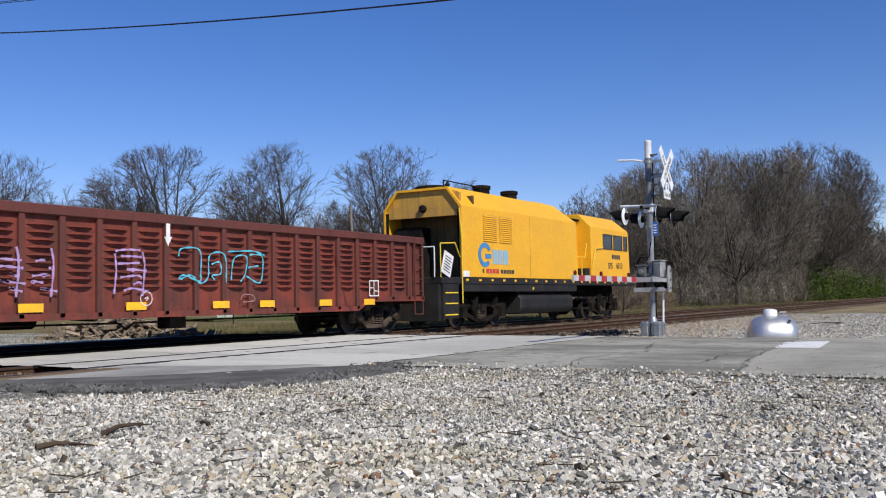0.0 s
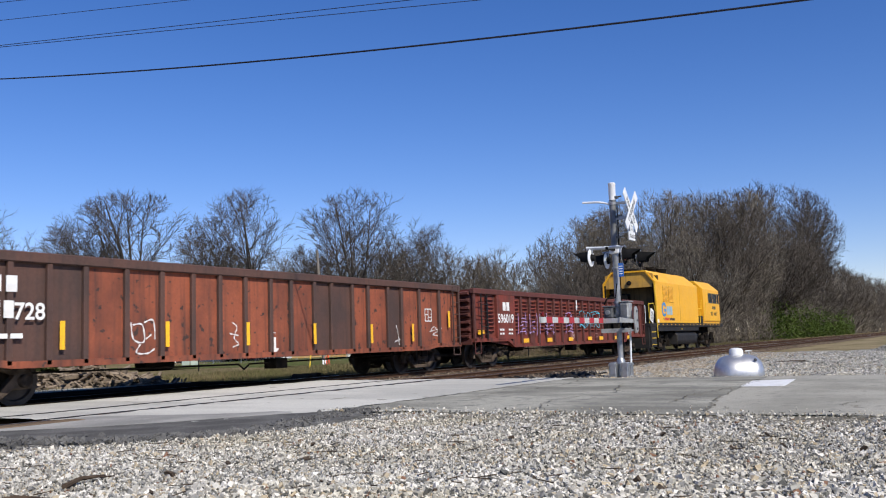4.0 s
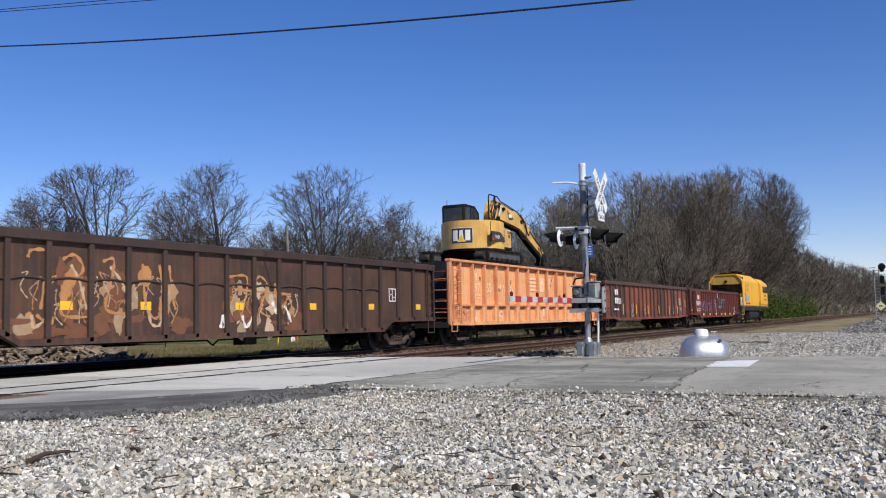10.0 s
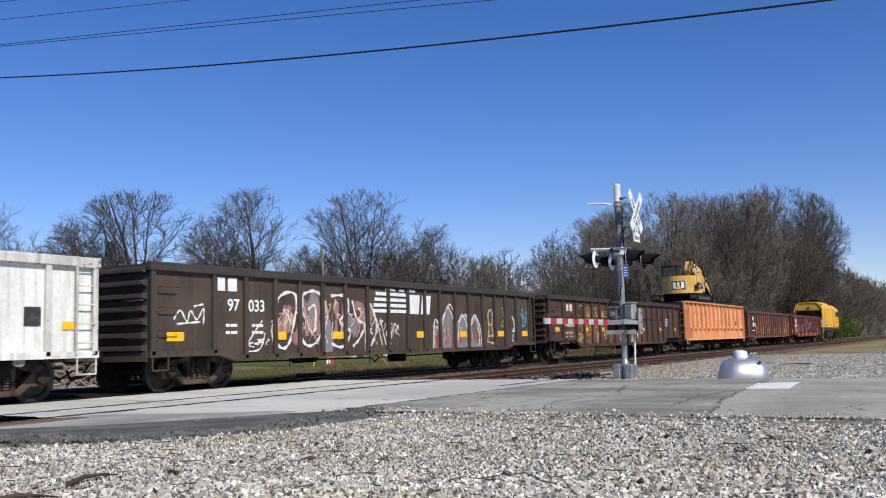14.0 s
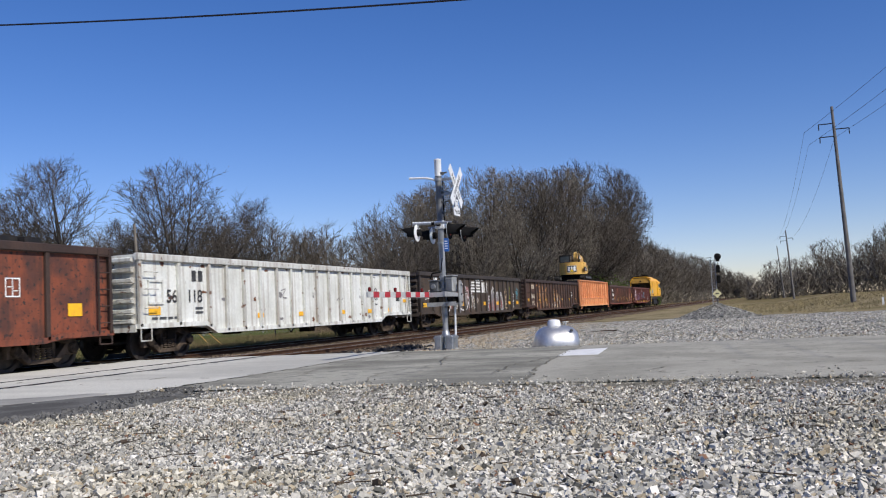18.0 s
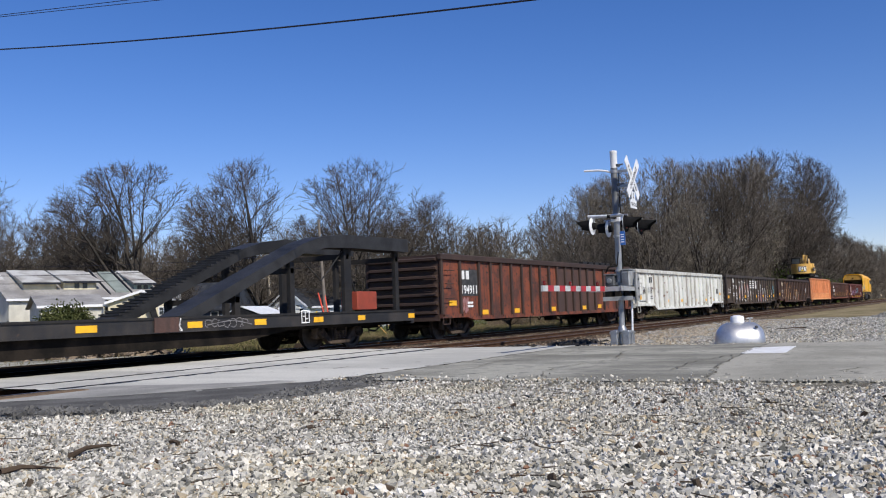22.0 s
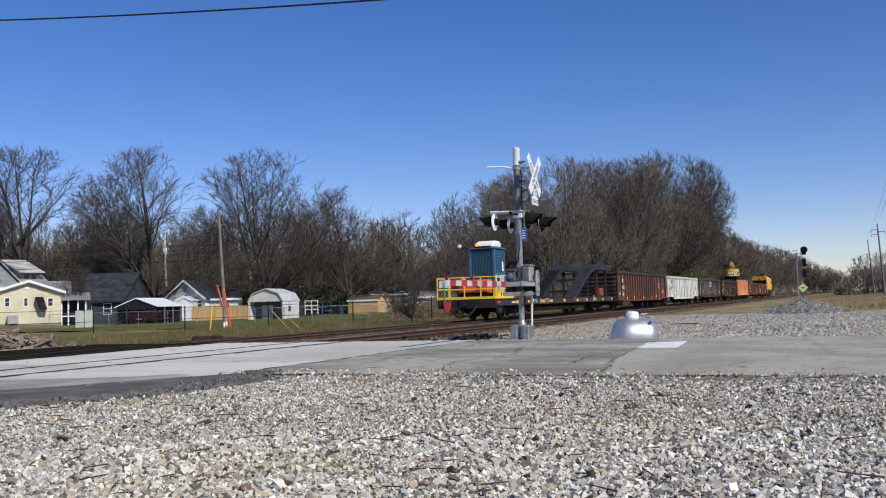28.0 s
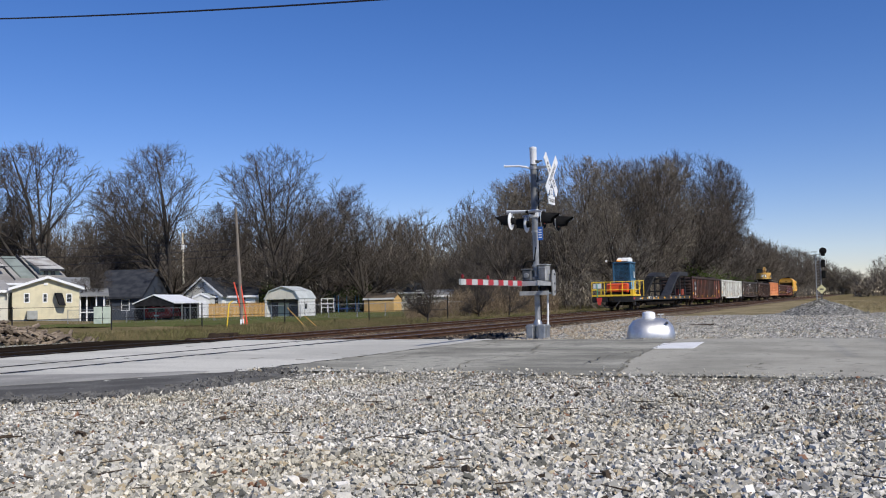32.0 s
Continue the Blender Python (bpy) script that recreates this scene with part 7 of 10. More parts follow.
def make_platform():
    car = thing("platform_car", "black flat car with yellow railings, an operator cab and a ramp", "flat car", "cars of the work train")
    CARS["fl"] = (car, -169.89)
    y = -1.52
    L = 23.8
    # fish-bellied sills
    for s in (-1, 1):
        bm = B()
        y0, y1 = (y, y + 0.12) if s < 0 else (-y - 0.12, -y)
        prism(bm, [(0.0, 0.70), (L, 0.70), (L, 1.02), (0.0, 1.02)], "y", y0, y1)
        part("side_sill", bm, SILL_BLACK, car, "grimy black side sill", bevel=0.008)
        bm = B()
        q0, q1 = (y0 + 0.16, y1 + 0.16) if s < 0 else (y0 - 0.16, y1 - 0.16)
        prism(bm, [(0.3, 0.60), (4.6, 0.60), (5.6, 0.30), (15.9, 0.34), (17.9, 0.60), (L - 0.3, 0.60), (L - 0.3, 0.72), (0.3, 0.72)], "y", q0, q1)
        part("sill_web", bm, UNDER, car)
        bx("sill_lip", (0.1, L - 0.1, y0 - 0.02, y1 + 0.02, 0.685, 0.71), SILL_BLACK, car)
        bx("sill_flange", (0.0, L, y0 - 0.03, y1 + 0.03, 0.98, 1.03), BLACK, car)
    bx("deck", (0.05, L, -1.48, 1.48, 0.92, 1.00), RAMP_GREY, car)
    bx("centre_sill", (0.2, L - 0.2, -0.3, 0.3, 0.5, 0.92), UNDER, car)
    for x in (3.5, L - 3.3):
        truck(car, x)
    for x in (0.05, L - 0.05):
        bx("end_beam", (x - 0.10, x + 0.10, -1.5, 1.5, 0.60, 1.02), BLACK, car)
    bx("sill_step", (0.3, 0.75, y - 0.02, y + 0.1, 0.35, 0.62), BLACK, car)
    coupler(car, -0.05, -1)
    coupler(car, L, 1)
    for x, w in ((0.45, 0.35), (3.06, 0.5), (4.87, 0.3), (7.41, 0.5), (8.89, 0.5), (11.54, 0.5), (14.45, 0.45), (16.64, 0.42), (18.95, 0.4), (20.95, 0.35), (23.65, 0.35)):
        if w != 0.35 or x > 1:
            patch_plate(car, x, 0.84, w, 0.14, y=y - 0.003)
    bx("tail_reflector", (0.15, 0.6, y - 0.012, y - 0.003, 0.80, 0.92), LOGO_RED, car, "small red reflector")
    bars(car, 5.20, 0.80, [0.12, 0.11, 0.11, 0.11], 0.20, 0.04, WHITE_PAINT, y)
    text("102", 0.30, WHITE_PAINT, car, side_at(5.86, y - 0.008, 0.80), label="white stencilled car number")
    data_box(car, 6.86, 0.76, 0.24, y)
    text("LD LMT 224000", 0.12, WHITE_PAINT, car, side_at(7.72, y - 0.008, 0.90), label="white stencilled load limit")
    text("LT WT    62000", 0.12, WHITE_PAINT, car, side_at(7.72, y - 0.008, 0.76), label="white stencilled weight")
    bars(car, 2.2, 0.80, [0.12, 0.16, 0.14], 0.07, 0.05, WHITE_PAINT, y)
    data_box(car, 18.2, 0.76, 0.34, y - 0.026)
    rg = random.Random(77)
    tag(car, [[(14.85 + 0.2 * k + 0.11 * math.cos(a), 0.86 + rg.uniform(-0.03, 0.03) + 0.09 * math.sin(a)) for a in [j * 0.9 + k for j in range(6)]] for k in range(7)] + [[(14.8, 0.82), (15.6, 0.9), (16.3, 0.8)]], 0.022, "grey", y - 0.034)
    tag(car, [[(14.0, 1.0), (13.97, 0.82), (14.04, 0.74)], [(13.9, 0.76), (14.05, 0.72)]], 0.03, "white", y - 0.034)
    # yellow railings round the working platform
    bx("platform_edge", (0.0, 2.4, y - 0.03, y + 0.05, 1.03, 1.15), SAFETY_YELLOW, car)
    bx("platform_edge", (-0.06, 0.02, -1.5, 1.5, 1.03, 1.15), SAFETY_YELLOW, car)
    for pts in ([(0.03, y, 1.0), (0.03, y, 2.10), (0.25, y, 2.12)], [(0.56, y, 1.0), (0.56, y, 2.0), (0.68, y, 2.12), (2.22, y, 2.14), (2.36, y, 2.05), (2.36, y, 1.60), (2.26, y, 1.52), (0.56, y, 1.50)],
                [(0.90, y, 1.0), (0.90, y, 2.12)], [(2.06, y, 1.0), (2.06, y, 2.1)], [(2.2, y, 2.14), (3.58, y, 2.18), (3.58, y, 1.0)],
                [(0.0, y, 2.08), (0.0, -y, 2.08), (0.0, -y, 1.0)], [(0.0, y, 1.5), (0.0, -y, 1.5)], [(0.0, -0.75, 1.0), (0.0, -0.75, 2.08)], [(0.0, 0.1, 1.0), (0.0, 0.1, 2.08)], [(0.0, 0.85, 1.0), (0.0, 0.85, 2.08)],
                [(0.0, -y, 2.05), (3.58, -y, 2.1), (3.58, -y, 1.0)], [(1.4, -y, 1.0), (1.4, -y, 2.08)], [(2.8, -y, 1.0), (2.8, -y, 2.08)], [(0.0, -y, 1.55), (3.58, -y, 1.55)]):
        handrail(car, pts, SAFETY_YELLOW, 0.028, "railing")
    handrail(car, [(-0.08, 1.1, 0.8), (-0.08, 1.1, 2.0)], mat("green_pole", (0.04, 0.34, 0.20), (0.05, 0.30, 0.18), 4), 0.03, "green_stake")
    bx("notice", (-0.05, -0.02, 0.8, 1.4, 1.62, 1.98), WHITE_PAINT, car, "white notice on the rear rail")
    bm = B()
    prism(bm, [(0.75, 0.95), (1.15, 0.95), (1.05, 0.45), (0.85, 0.4)], "x", -0.18, -0.08)
    part("red_flag", bm, LOGO_RED, car, "red end-of-train flag")
    handrail(car, [(-0.1, -0.6, 0.7), (-0.45, -0.3, 0.25), (-0.3, 0.4, 0.2), (-0.1, 0.8, 0.6)], BLACK, 0.04, "hanging_hose")
    # orange machine
    bm = B()
    prism(bm, [(0.10, 1.35), (0.10, 1.88), (0.35, 1.98), (0.68, 1.94), (0.68, 1.40), (0.5, 1.25)], "y", -1.10, 0.45)
    part("engine_cover", bm, ORANGE_RED, car, "orange red engine cover", bevel=0.05)
    bx("engine_base", (0.1, 0.7, -1.0, 0.5, 1.0, 1.32), SOOT, car)
    # operator's cab: blue posts, mesh screens, pale blue lower panel
    x0, x1, ya, yb, z0, z1 = 0.76, 2.22, -1.22, 0.10, 1.32, 3.46
    for x in (x0, x1 - 0.1):
        for yy in (ya, yb - 0.1):
            bx("cab_post", (x, x + 0.1, yy, yy + 0.1, z0, z1), CAB_BLUE, car)
    bx("cab_roof", (x0 - 0.06, x1 + 0.06, ya - 0.05, yb + 0.06, z1, z1 + 0.08), CAB_BLUE, car, bevel=0.02)
    bx("cab_floor", (x0 - 0.1, x1 + 0.1, ya - 0.1, yb + 0.1, 1.22, z0), SOOT, car)
    bx("cab_stand", (x0 + 0.2, x1 - 0.2, ya + 0.2, yb - 0.1, 1.0, 1.22), SOOT, car)

    def screen(dims, axis):
        sc = bx("mesh_screen", dims, MESH_DARK, car, "dark mesh screen")
        bm = B()
        if axis == "y":
            a, b = dims[0], dims[1]
        else:
            a, b = dims[2], dims[3]
        n = int((b - a) / 0.075)
        for k in range(1, n):
            q = a + (b - a) * k / n
            if axis == "y":
                box(bm, q - 0.007, q + 0.007, dims[2] - 0.02, dims[2] - 0.005, dims[4], dims[5])
            else:
                box(bm, dims[0] - 0.02, dims[0] - 0.005, q - 0.007, q + 0.007, dims[4], dims[5])
        for k in range(1, 16):
            z = dims[4] + (dims[5] - dims[4]) * k / 16
            if axis == "y":
                box(bm, a, b, dims[2] - 0.022, dims[2] - 0.003, z - 0.007, z + 0.007)
            else:
                box(bm, dims[0] - 0.022, dims[0] - 0.003, a, b, z - 0.007, z + 0.007)
        part("mesh_screen", bm, CAB_BLUE, sc)
    screen((x0 + 0.1, x1 - 0.1, ya + 0.05, ya + 0.08, 2.24, z1), "y")
    screen((x0 + 0.05, x0 + 0.08, ya + 0.1, yb - 0.1, 2.0, z1), "x")
    bx("cab_rail", (x0 + 0.1, x1 - 0.1, ya, ya + 0.08, 2.16, 2.26), CAB_BLUE, car)
    bx("lower_panel", (x0 + 0.1, x1 - 0.1, ya + 0.02, ya + 0.08, z0, 2.16), SKY_BLUE, car, "pale blue lower cab panel")
    bx("rear_panel", (x0, x0 + 0.08, ya + 0.1, yb - 0.1, z0, 2.0), CAB_BLUE, car)
    bx("front_screen", (x1 - 0.08, x1 - 0.02, ya + 0.1, yb - 0.1, z0, z1), MESH_DARK, car)
    bx("far_side", (x0 + 0.1, x1 - 0.1, yb - 0.06, yb, z0, z1), CAB_BLUE, car)
    bx("notice", (1.84, 2.04, ya + 0.012, ya + 0.022, 2.38, 2.86), WHITE_PAINT, car)
    bm = B()
    prism(bm, [(0.95, 3.54), (1.02, 3.78), (1.30, 3.88), (2.0, 3.88), (2.14, 3.80), (2.14, 3.54)], "y", -1.08, -0.15)
    part("air_conditioner", bm, WHITE_PAINT, car, "white rooftop air conditioner", bevel=0.06)
    bx("light_bar", (0.70, 0.92, -1.0, -0.2, 3.52, 3.60), SOOT, car)
    amber = bpy.data.materials.new("amber_lamp")
    amber.use_nodes = True
    ab = amber.node_tree.nodes["Principled BSDF"]
    ab.inputs["Base Color"].default_value = (0.8, 0.25, 0.03, 1)
    ab.inputs["Emission Color"].default_value = (1.0, 0.35, 0.06, 1)
    ab.inputs["Emission Strength"].default_value = 1.5
    bx("amber_lamp", (0.72, 0.86, -0.55, -0.25, 3.60, 3.70), amber, car, "lit amber beacon")
    handrail(car, [(0.74, -0.05, 3.52), (0.68, 0.35, 3.56), (0.68, 0.5, 3.62)], SOOT, 0.025, "lamp_arm")
    bm = B()
    lathe(bm, [(0.02, 0.08), (0.09, 0.05), (0.09, -0.05), (0.03, -0.06)], (0.66, 0.55, 3.64), "x", 12)
    part("work_lamp", bm, WHITE_PAINT, car)
    bx("yellow_chest", (0.45, 0.9, -1.45, -1.22, 1.03, 1.5), SAFETY_YELLOW, car, "yellow step chest")
    handrail(car, [(3.3, -1.3, 1.02), (3.2, -1.25, 1.6)], LOGO_RED, 0.04, "red_lever")
    # ramp: two treads rising to a roof-high runway
    for s in (-1, 1):
        ya, yb = (-1.40, -0.72) if s < 0 else (0.72, 1.40)
        bm = B()
        top = [(14.1, 1.04), (18.6, 2.88), (19.4, 3.10), (20.4, 3.22), (23.8, 3.24)]
        low = [(23.8, 2.84), (20.6, 2.84), (19.6, 2.80), (18.6, 2.62), (14.75, 1.02)]
        prism(bm, top + low, "y", ya, yb)
        t = part("ramp_tread", bm, RAMP_GREY, car)
        for k in range(24 if s > 0 else 0):
            f = k / 24
            x, z = 14.3 + 4.3 * f, 1.12 + 1.76 * f
            bm = B()
            box(bm, x - 0.05, x + 0.05, ya - 0.02, yb + 0.02, z, z + 0.05)
            part("cleat", bm, RAMP_GREY, t)
    for x, z in ((16.2, 1.75), (18.3, 2.5), (20.8, 2.96), (23.4, 2.96)):
        for yy in (-1.2, 1.1):
            bx("ramp_post", (x - (0.17 if x == 20.8 else 0.09), x + (0.17 if x == 20.8 else 0.09), yy, yy + 0.12, 1.0, z - 0.12), BLACK, car)
        bx("ramp_crossbar", (x - 0.07, x + 0.07, -1.2, 1.2, z - 0.42, z - 0.28), BLACK, car)
    handrail(car, [(18.7, -1.15, 2.5), (19.6, -1.15, 1.9)], BLACK, 0.02, "brace")
    handrail(car, [(20.6, -1.15, 2.75), (19.6, -1.15, 1.9)], BLACK, 0.02, "brace")
    handrail(car, [(21.4, -1.15, 1.1), (20.7, -1.15, 2.7)], BLACK, 0.03, "brace")
    bx("tool_box", (21.1, 22.1, -1.3, -0.7, 1.06, 1.60), mat("tool_box_red", (0.30, 0.055, 0.03), (0.24, 0.05, 0.03), 4, rough=0.6), car, "red tool box", bevel=0.02)
    bx("rust_patch", (13.25, 13.95, y - 0.035, y - 0.031, 0.70, 1.02), RUST_BROWN, car, "rusty patch on the side sill")


make_platform()


# ---- excavator on the orange car ----
DIGGER_YELLOW = mat("digger_yellow", (0.70, 0.42, 0.10), (0.58, 0.33, 0.08), 2, rough=0.45, streak=(0.40, 0.24, 0.06), streak_mix=0.3)
RUBBER = mat("dusty_black_rubber", (0.03, 0.029, 0.028), (0.06, 0.055, 0.05), 4, rough=0.85)


def make_digger():
    dg = thing("excavator", "yellow crawler excavator standing on a gondola car", "excavator")
    CARS["dg"] = (dg, -60.45)
    zt = 3.16
    # steel runners laid on the car, then crawler tracks
    for yy in (-1.25, 1.25):
        bx("runner", (2.6, 15.2, yy - 0.14, yy + 0.14, zt - 0.01, zt + 0.08), BLACK, dg)
        bm = B()
        prism(bm, [(3.35, zt + 0.07), (6.9, zt + 0.07), (7.18, zt + 0.20), (7.20, zt + 0.34), (6.9, zt + 0.50), (3.35, zt + 0.50), (3.06, zt + 0.34), (3.08, zt + 0.20)], "y", yy - 0.22, yy + 0.22)
        tr = part("crawler_track", bm, RUBBER, dg, bevel=0.03)
        shoe = None
        for k in range(22):
            x = 3.30 + k * 0.165
            if shoe is None:
                bm = B()
                box(bm, -0.065, 0.065, -0.28, 0.28, 0.0, 0.03)
                box(bm, -0.06, -0.035, -0.28, 0.28, 0.03, 0.06)
                shoe = mesh_of("track_shoe", bm, RUBBER)
            child("track_shoe", shoe, tr, pose(x, yy, zt + 0.50))
        bx("track_frame", (3.6, 6.7, yy - 0.24, yy + 0.24, zt + 0.20, zt + 0.38), DARKGREY, tr)
        for x in (3.42, 6.84):
            bm = B()
            lathe(bm, [(0.06, -0.26), (0.17, -0.25), (0.17, 0.25), (0.06, 0.26)], (x, yy, zt + 0.29), "y", 16)
            part("track_wheel", bm, SOOT, tr, smooth=True)
        for k in range(6):
            bm = B()
            lathe(bm, [(0.03, -0.25), (0.08, -0.245), (0.08, 0.245), (0.03, 0.25)], (3.85 + k * 0.5, yy, zt + 0.15), "y", 12)
            part("track_roller", bm, SOOT, tr, smooth=True)
    bx("undercarriage", (4.4, 6.2, -1.0, 1.0, zt + 0.22, zt + 0.50), SOOT, dg)
    bm = B()
    lathe(bm, [(0.72, 0), (0.72, 0.2)], (5.17, 0, zt + 0.44), "z", 24)
    part("turntable", bm, SOOT, dg)
    # house: a round tail about the turntable, straight flanks, a lower block in front
    cx, R = 5.17, 1.30
    z0, z1 = zt + 0.64, zt + 1.76

    def plan(rad, front, n=18):
        pts = [(front, -1.25 * rad / R), (front, 1.25 * rad / R)]
        for k in range(n + 1):
            a = math.pi / 2 + math.pi * k / n
            pts.append((cx + rad * math.cos(a), rad * math.sin(a)))
        return pts
    bm = B()
    prism(bm, plan(R, 5.62, 40), "z", z0, z1)
    part("upper_body", bm, DIGGER_YELLOW, dg)
    bm = B()
    prism(bm, plan(R - 0.05, 5.60, 40), "z", z1, z1 + 0.035)
    part("body_lid", bm, DIGGER_YELLOW, dg)
    bm = B()
    prism(bm, plan(R - 0.06, 6.35), "z", z0 - 0.10, z0 + 0.02)
    part("body_skirt", bm, SOOT, dg)
    bx("front_block", (5.64, 6.38, -1.25, -0.45, z0 + 0.02, zt + 1.50), DIGGER_YELLOW, dg, bevel=0.05)
    bx("front_block", (5.64, 6.38, 0.30, 1.25, z0 + 0.02, zt + 1.60), DIGGER_YELLOW, dg, bevel=0.05)
    bx("step_plate", (5.64, 6.40, -1.27, -1.24, z0, z0 + 0.10), SOOT, dg)
    for x in (4.28, 5.08, 5.63):
        bx("door_joint", (x - 0.008, x + 0.008, -1.262, -1.24, z0 + 0.30 if x > 5 else z0 + 0.05, z1 - 0.06), SOOT, dg)
    bx("lower_joint", (4.28, 6.30, -1.260, -1.245, z0 + 0.22, z0 + 0.235), HOT_YELLOW_DIRTY, dg)
    bm = B()
    prism(bm, [(4.30, z0 + 0.28), (5.60, z0 + 0.30), (5.50, z0 + 0.44), (5.30, z0 + 0.60), (5.08, z0 + 0.68), (4.30, z0 + 0.68)], "y", -1.316, -1.245)
    part("side_band", bm, BLACK_PAINT, dg, "black sweeping side band")
    text("314D", 0.19, WHITE_PAINT, dg, side_at(4.58, -1.322, z0 + 0.40), label="white model number")
    bm = B()
    prism(bm, [(4.31, z0 + 0.29), (4.50, z0 + 0.29), (4.31, z0 + 0.50)], "y", -1.324, -1.318)
    part("red_flash", bm, LOGO_RED, dg)
    bm = B()
    for k in range(20):
        t0, t1 = k * math.pi / 10, (k + 1) * math.pi / 10
        p = [(5.35 + q * math.cos(t), z1 - 0.32 + q * math.sin(t)) for q, t in ((0.17, t0), (0.17, t1), (0.13, t1), (0.13, t0))]
        prism(bm, p, "y", -1.262, -1.252)
    part("round_sticker", bm, HOT_YELLOW_DIRTY, dg)
    bars(dg, 5.98, zt + 1.32, [0.08, 0.08, 0.08], 0.10, 0.04, BLACK_PAINT, -1.252)
    bars(dg, 6.06, zt + 1.14, [0.16], 0.14, 0.0, BLACK_PAINT, -1.252)

    def wrap(name, corners, rad, material, parent, label=""):
        """A four-cornered plate bent round the tail; corners are (degrees from the rear towards the near flank, height)."""
        bm = B()
        (a0, b0), (a1, b1), (a2, b2), (a3, b3) = corners
        prev = None
        for k in range(9):
            f = k / 8
            lo, zl = radians(a0 + (a1 - a0) * f), b0 + (b1 - b0) * f
            hi, zh = radians(a3 + (a2 - a3) * f), b3 + (b2 - b3) * f
            ring = [bm.verts.new((cx - q * math.cos(a), -q * math.sin(a), z)) for q, a, z in ((rad, lo, zl), (rad, hi, zh), (rad - 0.012, hi, zh), (rad - 0.012, lo, zl))]
            if prev:
                for i in range(4):
                    bm.faces.new((prev[i], prev[(i + 1) % 4], ring[(i + 1) % 4], ring[i]))
            else:
                bm.faces.new(ring)
            prev = ring
        bm.faces.new(prev[::-1])
        return part(name, bm, material, parent, label)
    zp = z0 + 0.22
    wrap("plate_border", ((-15, zp - 0.03), (27, zp - 0.03), (27, zp + 0.64), (-15, zp + 0.64)), R + 0.006, CREAM_PAINT, dg)
    pl = wrap("maker_plate", ((-14, zp), (26, zp), (26, zp + 0.61), (-14, zp + 0.61)), R + 0.012, BLACK_PAINT, dg, "black plate with plain white shapes")
    for a, b in ((-11, -1.5), (1, 10), (13, 22)):
        wrap("plate_shape", ((a, zp + 0.10), (b, zp + 0.10), (b - (1.5 if a == 1 else 0), zp + 0.53), (a + (1.5 if a == 1 else 0), zp + 0.53)), R + 0.016, WHITE_PAINT, pl)
    wrap("plate_triangle", ((-3, zp + 0.05), (14, zp + 0.05), (6, zp + 0.33), (5, zp + 0.33)), R + 0.021, SAFETY_YELLOW, pl)
    # cab
    ya, yb = 0.15, 1.2
    outline = [(4.74, z1 - 0.02), (4.74, zt + 2.52), (4.84, zt + 2.60), (5.85, zt + 2.58), (6.20, zt + 2.32), (6.28, z1 - 0.02)]
    bm = B()
    prism(bm, outline, "y", ya, yb)
    cb = part("cab", bm, SOOT, dg, "black operator cab", bevel=0.03)
    for p in ([(4.84, z1 + 0.10), (4.84, zt + 2.46), (5.28, zt + 2.48), (5.28, z1 + 0.10)], [(5.38, z1 + 0.10), (5.38, zt + 2.48), (5.80, zt + 2.46), (6.06, zt + 2.22), (6.12, z1 + 0.10)]):
        bm = B()
        prism(bm, p, "y", ya - 0.012, ya - 0.002)
        part("cab_glass", bm, WINDOW, cb)
    bx("cab_glass", (4.726, 4.736, ya + 0.1, yb - 0.1, z1 + 0.12, zt + 2.44), WINDOW, cb)
    bm = B()
    rod(bm, (4.85, yb - 0.2, zt + 2.58), (4.85, yb - 0.2, zt + 2.84), 0.012, seg=5)
    part("aerial", bm, SOOT, cb)

    # boom, stick and grab
    def arm(name, pts, w, mat_, bev=0.03):
        bm = B()
        prism(bm, pts, "y", -w, w)
        return part(name, bm, mat_, dg, bevel=bev)
    boom = arm("boom", [(6.62, 4.75), (6.72, 5.55), (6.95, 6.00), (7.28, 6.16), (7.66, 6.02), (9.80, 5.70), (10.15, 5.60), (10.22, 5.28), (9.95, 5.02), (9.3, 5.14), (7.55, 5.36), (7.28, 5.15), (7.02, 4.75)], 0.19, DIGGER_YELLOW)
    stick = arm("stick", [(9.72, 5.42), (9.88, 5.76), (10.32, 5.72), (10.90, 5.32), (12.58, 4.28), (12.95, 4.02), (12.80, 3.86), (12.0, 4.20), (10.55, 4.84), (9.92, 5.06)], 0.15, DIGGER_YELLOW)
    arm("stick_belly", [(9.95, 5.03), (12.02, 4.16), (12.75, 3.82), (12.7, 3.74), (11.9, 4.06), (10.0, 4.93)], 0.12, SOOT, 0.01)
    arm("boom_belly", [(7.50, 5.34), (9.95, 5.0), (9.92, 4.94), (7.5, 5.26)], 0.15, SOOT, 0.01)
    bm = B()
    prism(bm, [(12.72, 4.05), (13.02, 4.05), (13.14, 3.80), (13.10, 3.30), (12.88, 3.26), (12.78, 3.60)], "y", -0.22, 0.22)
    gr = part("grab", bm, SOOT, dg, bevel=0.03)
    for yy in (-0.26, 0.22):
        bx("grab_jaw", (12.74, 13.02, yy, yy + 0.05, 3.22, 3.62), BLACK, gr)
    for yy in (-0.30, 0.30):
        bm = B()
        rod(bm, (6.82, yy, 4.72), (7.22, yy, 5.36), 0.085, seg=12)
        cyl = part("boom_cylinder", bm, SOOT, dg, smooth=True)
        bm = B()
        rod(bm, (7.22, yy, 5.36), (7.52, yy, 5.84), 0.05, seg=12)
        part("piston_rod", bm, GALV, cyl, smooth=True)
    bm = B()
    rod(bm, (8.0, 0, 6.06), (9.35, 0, 5.86), 0.085, seg=12)
    cyl = part("stick_cylinder", bm, SOOT, dg, smooth=True)
    bm = B()
